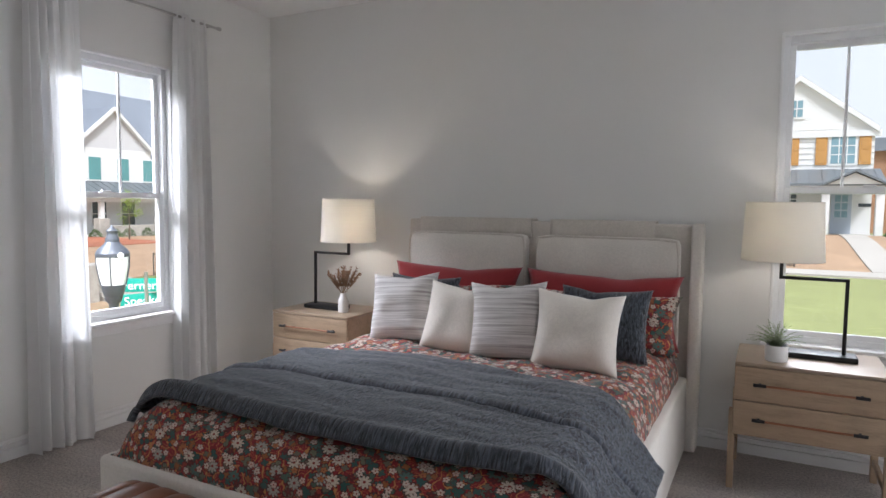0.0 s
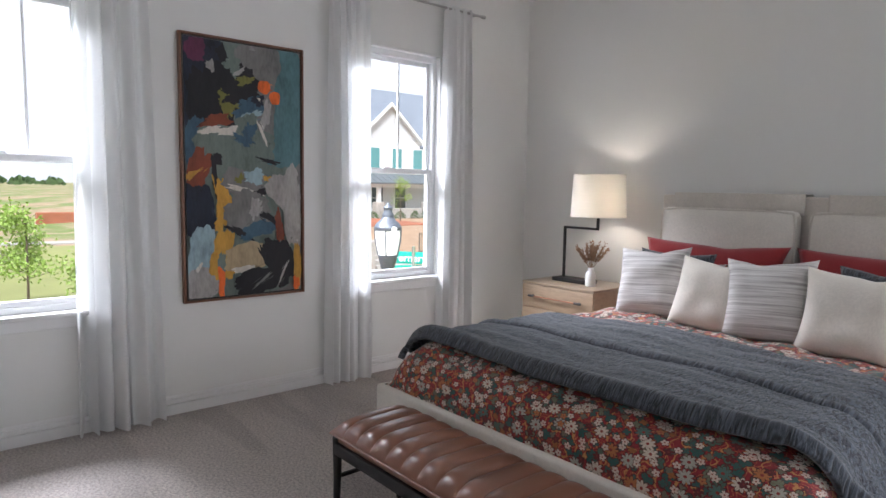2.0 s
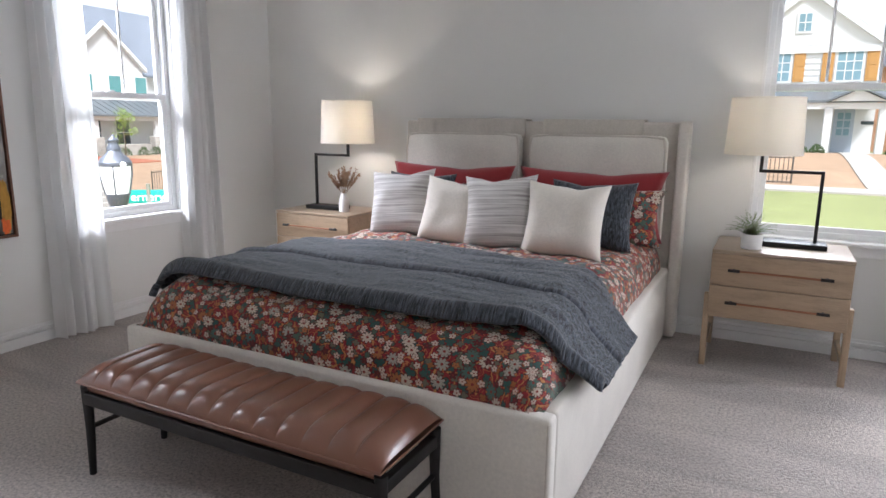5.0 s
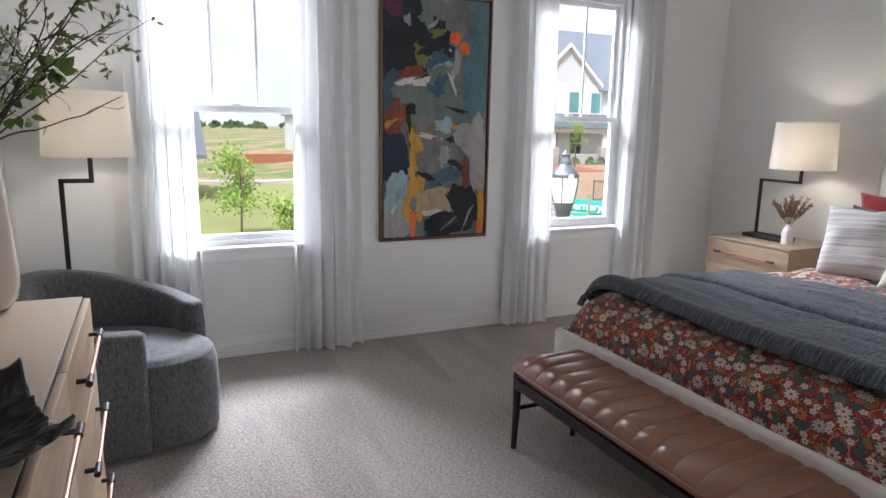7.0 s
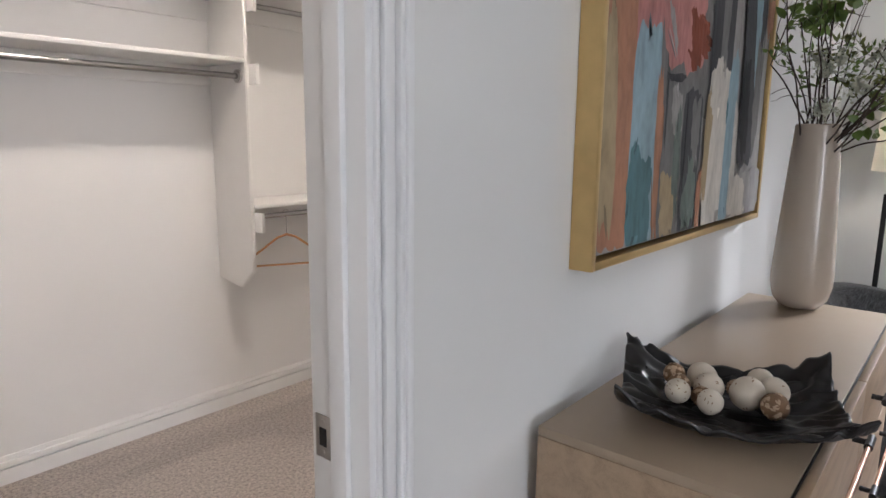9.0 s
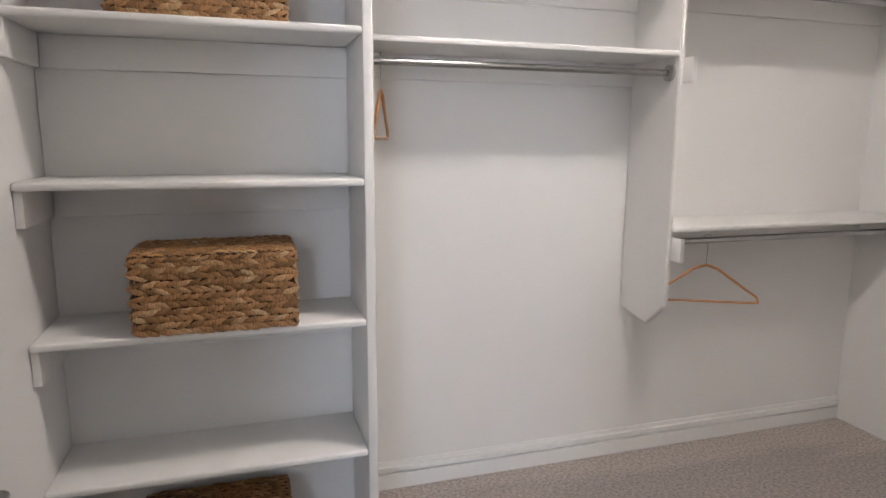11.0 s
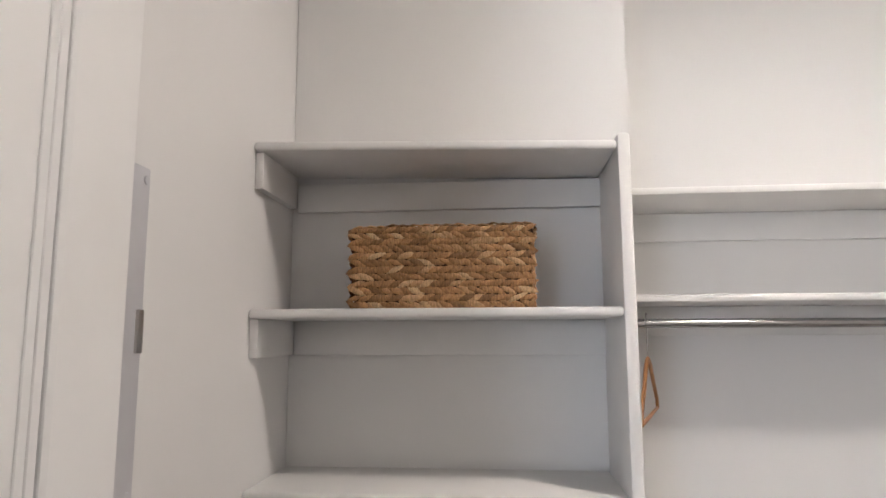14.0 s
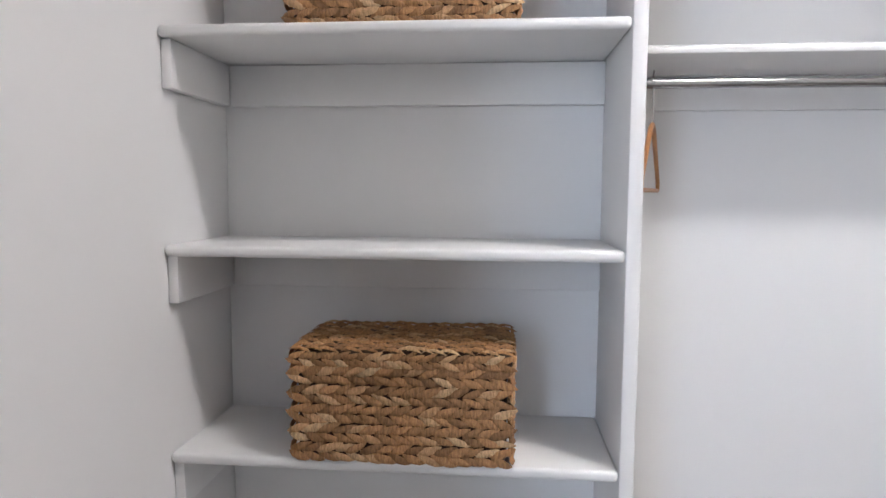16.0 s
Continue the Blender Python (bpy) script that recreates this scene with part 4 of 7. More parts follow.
def doorway():
    t = thing("closet_doorway", "white cased closet doorway with a strike plate", "doorway", kind="structure")
    part("jamb", bx(DX0 - 0.001, DX0 + 0.018, YS - 0.004, YD + 0.004, 0, DH, 0.002), TRIM, t)
    part("jamb", bx(DX1 - 0.018, DX1 + 0.001, YS - 0.004, YD + 0.004, 0, DH, 0.002), TRIM, t)
    part("head_jamb", bx(DX0 + 0.018, DX1 - 0.018, YS - 0.004, YD + 0.004, DH - 0.018, DH + 0.001, 0.002), TRIM, t)
    part("door_stop", bx(DX0 + 0.018, DX0 + 0.029, YD - 0.07, YD - 0.035, 0, DH - 0.018, 0.002), TRIM, t)
    part("door_stop", bx(DX1 - 0.029, DX1 - 0.018, YD - 0.07, YD - 0.035, 0, DH - 0.018, 0.002), TRIM, t)
    w = 0.060
    for side, y in ((1, YD), (-1, YS)):
        for s, x in ((-1, DX0 + 0.006), (1, DX1 - 0.006)):
            bm = bmesh.new()
            for a0, a1, d in ((0.0, 0.010, 0.010), (0.010, 0.014, 0.005), (0.014, 0.034, 0.014), (0.034, 0.038, 0.008), (0.038, 0.048, 0.020), (0.048, w, 0.025)):
                xa, xb = sorted((x + s * a0, x + s * a1))
                ya, yb = sorted((y, y + side * d))
                box(bm, xa, xb, ya, yb, 0, DH + 0.08, 0.003, 2)
            part("casing", bm, TRIM, t)
        bm = bmesh.new()
        for a0, a1, d in ((0.0, 0.032, 0.013), (0.032, 0.046, 0.018), (0.046, w, 0.021)):
            ya, yb = sorted((y, y + side * (d - 0.001)))
            box(bm, DX0 + 0.006, DX1 - 0.006, ya, yb, DH - 0.006 + a0, DH - 0.006 + a1, 0.003, 2)
        part("head_casing", bm, TRIM, t)
    sp = part("strike_plate", bx(DX0 + 0.018, DX0 + 0.0205, YS + 0.006, YS + 0.045, 0.922, 0.992, 0.001), STEEL, t, "brushed steel strike plate")
    part("strike_hole", bx(DX0 + 0.0195, DX0 + 0.0212, YS + 0.016, YS + 0.032, 0.942, 0.972), BLACK, sp)
    for z in (0.932, 0.982):
        part("screw", tube([(DX0 + 0.0203, YS + 0.024, z), (DX0 + 0.0216, YS + 0.024, z)], 0.004, 8), STEEL, sp)
    return t


doorway()


def closet_door():
    t = thing("door_1", "white panelled closet door standing open along the wall", "door", kind="structure")
    x0, x1, y0, y1 = 0.765, 0.799, -2.213, YS - 0.025
    part("door_slab", bx(x0, x1, y0, y1, 0.012, 2.42, 0.002), TRIM, t)
    for z0, z1 in ((0.20, 0.90), (1.05, 2.29)):
        bm = bmesh.new()
        for k, d in ((0.0, 0.006), (0.014, 0.004), (0.026, 0.0025)):
            for a in ((y0 + 0.115 + k, y0 + 0.128 + k, z0 + k, z1 - k), (y1 - 0.128 - k, y1 - 0.115 - k, z0 + k, z1 - k),
                      (y0 + 0.128 + k, y1 - 0.128 - k, z0 + k, z0 + 0.013 + k), (y0 + 0.128 + k, y1 - 0.128 - k, z1 - 0.013 - k, z1 - k)):
                box(bm, x0 - d, x0 + 0.001, *a, 0.0015, 1)
        part("panel_moulding", bm, TRIM, t)
    kn = tube([(x0, y0 + 0.06, 0.94), (x0 - 0.03, y0 + 0.06, 0.94)], 0.012, 10)
    lathe([(0.012, 0), (0.027, 0.006), (0.028, 0.02), (0.018, 0.03)], 16, (0, 0, 0), kn)
    part("lever_rose", tube([(x0, y0 + 0.06, 0.94), (x0 - 0.012, y0 + 0.06, 0.94)], 0.027, 16), STEEL, t)
    part("lever_handle", tube([(x0 - 0.012, y0 + 0.06, 0.94), (x0 - 0.045, y0 + 0.06, 0.94), (x0 - 0.05, y0 + 0.17, 0.94)], 0.009, 10), STEEL, t)
    kn.free()
    for z in (0.25, 1.24, 2.22):
        part("hinge", tube([(x1 + 0.006, y1 + 0.01, z - 0.05), (x1 + 0.006, y1 + 0.01, z + 0.05)], 0.007, 8), STEEL, t)
    return t


closet_door()


def service_panel():
    """The breaker panel let into the closet's side wall."""
    t = thing("electrical_panel", "pale grey metal electrical panel in the closet wall", "electrical panel")
    x = XC1
    y0, y1, z0, z1 = -2.440, -2.065, 0.94, 1.895
    part("cover_trim", bx(x - 0.006, x + 0.01, y0, y1, z0, z1, 0.002), PANEL, t)
    part("panel_door", bx(x - 0.012, x - 0.0065, y0 + 0.026, y1 - 0.03, z0 + 0.06, z1 - 0.07, 0.001), PANEL, t)
    part("door_gap", bx(x - 0.0068, x - 0.0058, y0 + 0.021, y0 + 0.0255, z0 + 0.06, z1 - 0.07), BLACK, t)
    for z in (1.645, 1.175):
        part("hinge", bx(x - 0.017, x - 0.006, y0 + 0.013, y0 + 0.028, z - 0.032, z + 0.032, 0.002), STEEL, t)
    for yy, z in ((y0 + 0.012, z1 - 0.02), (y0 + 0.012, z0 + 0.02), (y0 + 0.015, 1.41)):
        part("screw", tube([(x - 0.0055, yy, z), (x - 0.0085, yy, z)], 0.007, 10), PANEL, t)
    part("knockout", tube([(x - 0.012, y0 + 0.085, 1.735), (x - 0.0145, y0 + 0.085, 1.735)], 0.016, 14), PANEL, t)
    return t


PANEL = plain("panel_metal", (0.58, 0.58, 0.61), 0.4, 0.1, var=0.03)
service_panel()

# closet ceiling lamp
cl = thing("ceiling_light", "round white flush ceiling light in the closet", "ceiling light")
part("rim", lathe([(0.17, 0), (0.17, -0.025), (0.155, -0.035), (0.15, -0.03)], 40, (CLX, CLY, HC)), TRIM, cl)
GLOW = Mat("lit_diffuser", (0.9, 0.88, 0.82), 0.5)
GLOW.b.inputs["Emission Color"].default_value = (1.0, 0.86, 0.68, 1)
GLOW.b.inputs["Emission Strength"].default_value = 4.0
part("diffuser", lathe([(0.0, -0.034), (0.1, -0.034), (0.148, -0.026), (0.15, -0.012)], 40, (CLX, CLY, HC)), GLOW.m, cl)
area = area_lamp("closet_lamp", look((CLX, CLY, HC - 0.045), (CLX, CLY, 0)), 0.28, 0.28, CLOSET_LAMP, (1.0, 0.86, 0.71))

# ---- woven baskets ----


def straw_mat():
    c = (0.42, 0.225, 0.09)
    k = Mat("water_hyacinth", c, 0.7)
    oi = k.n.new("ShaderNodeNewGeometry")
    strand = k.noise(9, 4, vec=k.vec((30, 8, 8)), rough=0.6)
    rnd = k.ramp(oi.outputs["Random Per Island"], [(0.0, shade(c, 0.55)), (0.3, shade(c, 0.85)), (0.75, shade(c, 1.15)), (1.0, (0.60, 0.42, 0.23))])
    k.base(k.mix(1.0, rnd, k.ramp(strand, [(0.35, (0.6, 0.58, 0.55)), (0.65, (1.12, 1.1, 1.06))]), "MULTIPLY"))
    k.bump(strand, 0.6, 0.004)
    return k.m


STRAW = straw_mat()
# near-black filling: the shade in the gaps between strands, put in as colour
STRAW_GAP_SHADE = plain("gap_shade_core", (0.045, 0.024, 0.012), 0.9, var=0.3, bump=0.4)


def leaf_twist(bm, c, d, n, length, width, lift):
    """One flattened strand of a braid: a lens-shaped pillow along d on a face with normal n."""
    s = d.cross(n)
    rows = []
    for i, (t, w) in enumerate(((-0.5, 0.15), (-0.3, 0.75), (0.0, 1.0), (0.3, 0.8), (0.5, 0.12))):
        a = c + d * (length * t) + n * (lift * (1 - (2 * t) ** 2))
        rows.append([bm.verts.new(a + s * (width * w * q) + n * h) for q, h in ((-0.5, 0), (0, lift * 0.55 * w), (0.5, 0))])
    for p, q in zip(rows, rows[1:]):
        for j in range(2):
            bm.faces.new((p[j], p[j + 1], q[j + 1], q[j]))


def braid_face(bm, o, u, v, n, w, h, rows, rnd):
    """Horizontal braids on a face: o corner, u along, v up, n outward."""
    rows = max(1, round(h / 0.034))
    rh = h / rows
    step = min(rh, 0.034) * 0.70
    for r in range(rows):
        cnt = int(w / step)
        for i in range(cnt):
            for k in (0, 1):
                x = (i + 0.5) * w / cnt + rnd.uniform(-0.1, 0.1) * step
                y = (r + 0.26 + 0.48 * k) * rh
                ang = (-0.34 if k else 0.34) + rnd.uniform(-0.12, 0.12)
                d = (u * math.cos(ang) + v * math.sin(ang)).normalized()
                leaf_twist(bm, o + u * x + v * y + n * rnd.uniform(0.0, 0.004), d, n, rh * rnd.uniform(1.2, 1.6), rh * rnd.uniform(0.36, 0.48), rh * 0.20)


def basket(at, w, d, h, label, seed, lid=True):
    rnd = random.Random(seed)
    t = thing("basket", label, "basket", pose(*at), group="woven storage baskets")
    part("gap_shade_core", bx(-w / 2 + 0.006, w / 2 - 0.006, -d / 2 + 0.006, d / 2 - 0.006, 0.0, h - 0.012, 0.012, 2), STRAW_GAP_SHADE, t)
    hb = h - (0.028 if lid else 0.0)
    X, Y, Z = Vector((1, 0, 0)), Vector((0, 1, 0)), Vector((0, 0, 1))
    for nm, o, u, n, ww in (("front_weave", (-w / 2, d / 2 - 0.004, 0), X, Y, w), ("back_weave", (-w / 2, -d / 2 + 0.004, 0), X, -Y, w),
                            ("side_weave", (w / 2 - 0.004, -d / 2, 0), Y, X, d), ("side_weave", (-w / 2 + 0.004, -d / 2, 0), Y, -X, d)):
        bm = bmesh.new()
        braid_face(bm, Vector(o), u, Z, n, ww, hb, 7, rnd)
        part(nm, bm, STRAW, t, angle=80)
    l = part("lid", bx(-w / 2 - 0.002, w / 2 + 0.002, -d / 2 - 0.002, d / 2 + 0.002, h - 0.030, h - 0.008, 0.006, 2), STRAW_GAP_SHADE, t, "braided lid")
    bm = bmesh.new()
    braid_face(bm, Vector((-w / 2, -d / 2, h - 0.008)), X, Y, Z, w, d, 9, rnd)
    part("lid_weave", bm, STRAW, l, angle=80)
    bm = bmesh.new()
    for o, u, n, ww in (((-w / 2, d / 2, h - 0.03), X, Y, w), ((w / 2, -d / 2, h - 0.03), Y, X, d), ((-w / 2, -d / 2, h - 0.03), Y, -X, d)):
        braid_face(bm, Vector(o), u, Z, n, ww, 0.026, 1, rnd)
    part("lid_rim", bm, STRAW, l, angle=80)
    return t


basket((0.470, -2.992, 1.695), 0.395, 0.21, 0.182, "braided water-hyacinth basket with lid on the upper shelf", 1)
basket((0.466, -2.965, 0.942), 0.38, 0.235, 0.20, "lidded braided water-hyacinth basket on a closet shelf", 2)
basket((0.50, -2.975, 0.194), 0.385, 0.24, 0.205, "lidded braided water-hyacinth basket on the lowest shelf", 3)


def hanger(x, y, z, turn, label):
    t = thing("hanger", label, "hanger", pose(x, y, z, 0, 0, turn), group="wooden hangers")
    hook = [(0.0, 0, -0.095)] + [(0.0, 0.0, -0.04)] + [(0.018 * math.sin(a), 0, -0.002 - 0.018 * math.cos(a) + 0.018) for a in [i * 0.35 for i in range(0, 12)]]
    part("hook", tube([(p[0], p[1], p[2]) for p in hook], 0.0018, 6), CHROME, t)
    bm = bmesh.new()
    for s in (-1, 1):
        tube([(0, 0, -0.090), (s * 0.045, 0, -0.105), (s * 0.12, 0, -0.160), (s * 0.205, 0, -0.220), (s * 0.212, 0, -0.243)], 0.0062, 8, bm, 0.005)
    part("shoulder", bm, HANGER, t)
    part("bar", tube([(-0.208, 0, -0.243), (0.208, 0, -0.243)], 0.005, 8), HANGER, t)
    return t


hanger(-0.055, -3.333, 1.663, 72, "slim wooden hanger turned edge-on on the rod")
hanger(-1.40, -3.333, 1.008, -26, "slim wooden hanger on the lower closet rod")

# ---- armchair ----


def armchair():
    t = thing("armchair", "charcoal boucle barrel armchair in the corner", "armchair", pose(-2.76, -0.84, 0, 0, 0, -30))
    # in its own space the chair faces +y
    part("base", lathe([(0.30, 0.0), (0.31, 0.02), (0.31, 0.03)], 36), BLACKWOOD, t)
    R0, R1 = 0.42, 0.295
    a0 = radians(38)
    span = 2 * math.pi - 2 * a0
    def fn(u, v):
        a = math.pi / 2 + a0 + span * u
        back = 0.5 - 0.5 * math.cos(2 * math.pi * u)
        top = 0.575 + 0.165 * back ** 1.1
        ph = v * 2 * math.pi
        c, s = math.cos(ph), math.sin(ph)
        nr = math.copysign(abs(c) ** 0.35, c)
        nz = math.copysign(abs(s) ** 0.35, s)
        end = min(1, min(u, 1 - u) / 0.03)
        e = math.sqrt(1 - (1 - end) ** 2)
        mid, hz = (0.03 + top) / 2, (top - 0.03) / 2
        r = (R0 + R1) / 2 + (R0 - R1) / 2 * nr * e + 0.02 * (nz if nr > 0 else 0) * back
        z = mid + hz * nz * (0.93 + 0.07 * e)
        return (r * math.cos(a) * 1.0, r * math.sin(a) * 1.02, z)
    part("shell", grid_mesh(fn, 96, 40, uv=(2, 1)), BOUCLE, t, angle=180)
    def seat(u, v):
        a = 2 * math.pi * u
        c, s = math.cos(a), math.sin(a)
        rr = 0.385
        fx = math.copysign(abs(c) ** 0.8, c) * rr * 0.98
        fy = s * rr + (0.075 if s > 0 else 0) * abs(s) ** 0.7
        k = [(1.0, 0.03), (1.015, 0.18), (1.0, 0.36), (0.965, 0.405), (0.88, 0.425), (0.5, 0.432), (0.0, 0.434)]
        f = v * (len(k) - 1)
        i = min(int(f), len(k) - 2)
        q = f - i
        m = k[i][0] + (k[i + 1][0] - k[i][0]) * q
        z = k[i][1] + (k[i + 1][1] - k[i][1]) * q
        return (fx * m * 0.80, fy * m, z)
    part("seat", grid_mesh(seat, 72, 30), BOUCLE, t, angle=180)
    return t


armchair()


def floor_lamp():
    t = thing("floor_lamp", "black stepped-arm floor lamp with drum shade, lit", "lamp", pose(-3.24, -1.045, 0, 0, 0, 90))
    q = 0.011
    part("base", bx(-0.13, 0.13, -0.13, 0.13, 0, 0.022, 0.004), BLACK, t)
    part("post", bx(-q, q, -q, q, 0.022, 1.155, 0.002), BLACK, t)
    part("arm", bx(-q, 0.135 + q, -q, q, 1.133, 1.155, 0.002), BLACK, t)
    part("stem", bx(0.135 - q, 0.135 + q, -q, q, 1.155, 1.36, 0.002), BLACK, t)
    z0, z1 = 1.268, 1.585
    bm = lathe([(0.210, z0), (0.192, z1), (0.188, z1), (0.206, z0)], 48, (0.135, 0, 0))
    bmesh.ops.delete(bm, geom=[f for f in bm.faces if len(f.verts) > 4], context="FACES")
    part("shade", bm, SHADE, t, "off-white drum shade")
    return t


floor_lamp()
bulb("lamp_bulb", (-3.24, -0.91, 1.43), LAMP * 0.65, (1.0, 0.88, 0.72))

# ---- paintings ----


def paint(name, c, rough=0.55):
    k = Mat(name, c, 0.72)
    drag = k.noise(7, 5, vec=k.vec((1.0, 1.0, 0.35)), rough=0.65, dist=0.6)
    fine = k.noise(60, 3, vec=k.vec((1.0, 1.0, 0.4)))
    k.base(k.ramp(k.math("MULTIPLY_ADD", drag, 0.7, k.math("MULTIPLY", fine, 0.3)), [(0.3, shade(c, 0.55)), (0.5, c), (0.72, tuple(min(1, x * 1.3 + 0.003) for x in c))]))
    k.bump(fine, 0.5, 0.004)
    return k.m


TONES = {}


def tones(m):
    """A darker and a lighter mix of the same paint."""
    if m.name not in TONES:
        c = m.node_tree.nodes["Principled BSDF"].inputs["Base Color"].default_value
        TONES[m.name] = (paint(m.name + "_dark", shade(c, 0.55)), paint(m.name + "_light", tuple(min(0.8, x * 1.35 + 0.012) for x in c[:3])))
    return TONES[m.name]


class Canvas:
    """A canvas in its frame's plane; strokes are thin patches of paint laid over one another."""

    def __init__(self, parent, to_world, w, h, seed):
        self.parent, self.to, self.w, self.h, self.n, self.rnd = parent, to_world, w, h, 0, random.Random(seed)

    def stroke(self, material, u, v, du, dv, turn=0.0, rag=0.16, square=3.0):
        """A ragged patch centred at (u, v), half sizes (du, dv), all in parts of the canvas."""
        self.n += 1
        n = 72
        rnd = self.rnd
        k = [rnd.uniform(0, 6.28) for _ in range(5)]
        bm = bmesh.new()
        ring = []
        lift = 0.0012 + 0.0002 * self.n
        ca, sa = math.cos(radians(turn)), math.sin(radians(turn))
        for i in range(n):
            a = 2 * math.pi * i / n
            r = (abs(math.cos(a)) ** square + abs(math.sin(a)) ** square) ** (-1 / square)
            r *= 1 + rag * (0.5 * math.sin(3 * a + k[0]) + 0.4 * math.sin(5 * a + k[1]) + 0.3 * math.sin(11 * a + k[2]) + 0.18 * math.sin(23 * a + k[3]) + rnd.uniform(-0.12, 0.12))
            p, q = du * self.w * r * math.cos(a), dv * self.h * r * math.sin(a)
            x, y = u * self.w + p * ca - q * sa, v * self.h + p * sa + q * ca
            ring.append(bm.verts.new(self.to(max(0.002, min(self.w - 0.002, x)), max(0.002, min(self.h - 0.002, y)), lift)))
        c = bm.verts.new(self.to(max(0, min(self.w, u * self.w)), max(0, min(self.h, v * self.h)), lift + 0.0006))
        for i in range(n):
            bm.faces.new((ring[i], ring[(i + 1) % n], c))
        bmesh.ops.remove_doubles(bm, verts=bm.verts, dist=1e-6)
        p0 = part("paint_patch", bm, material, self.parent)
        # drier drags of the brush within the patch, in darker and lighter mixes of its colour
        for mat in tones(material) + tones(material)[:1]:
            uu, vv = u + du * rnd.uniform(-0.7, 0.7), v + dv * rnd.uniform(-0.7, 0.7)
            ln, wd = min(0.13, max(du, dv)) * rnd.uniform(0.4, 0.9), min(du, dv) * rnd.uniform(0.10, 0.28)
            an = radians(turn + 90 + rnd.uniform(-18, 18)) if dv * self.h > du * self.w else radians(turn + rnd.uniform(-18, 18))
            q, sl = [], bmesh.new()
            for i in range(20):
                a = 2 * math.pi * i / 20
                x = ln * self.w * math.cos(a) * rnd.uniform(0.85, 1.1)
                y = wd * self.w * math.sin(a) * rnd.uniform(0.7, 1.2)
                px, py = uu * self.w + x * math.cos(an) - y * math.sin(an), vv * self.h + x * math.sin(an) + y * math.cos(an)
                q.append(sl.verts.new(self.to(max(0.002, min(self.w - 0.002, px)), max(0.002, min(self.h - 0.002, py)), lift + 0.0001)))
            sl.faces.new(q)
            part("brush_drag", sl, mat, p0)
        return p0


P_NAVY = paint("paint_navy", (0.012, 0.018, 0.035))
P_BLACK = paint("paint_black", (0.010, 0.010, 0.013))
P_TEAL = paint("paint_teal", (0.085, 0.18, 0.20))
P_SLATE = paint("paint_slate", (0.045, 0.10, 0.15))
P_SAGE = paint("paint_sage", (0.135, 0.17, 0.15))
P_GREY = paint("paint_grey", (0.175, 0.17, 0.165))
P_PALE = paint("paint_pale_grey", (0.33, 0.315, 0.30))
P_WHITE = paint("paint_white", (0.58, 0.54, 0.48))
P_ORANGE = paint("paint_orange", (0.75, 0.14, 0.02))
P_OCHRE = paint("paint_ochre", (0.50, 0.27, 0.04))
P_TAN = paint("paint_tan", (0.38, 0.29, 0.17))
P_RUST = paint("paint_rust", (0.20, 0.045, 0.02))
P_PLUM = paint("paint_plum", (0.11, 0.02, 0.06))
P_OLIVE = paint("paint_olive", (0.17, 0.16, 0.035))
P_PINK = paint("paint_pink", (0.46, 0.20, 0.18))
P_SALMON = paint("paint_salmon", (0.40, 0.19, 0.11))
P_CHAR = paint("paint_charcoal", (0.055, 0.055, 0.06))
P_BLUE = paint("paint_grey_blue", (0.27, 0.38, 0.43))


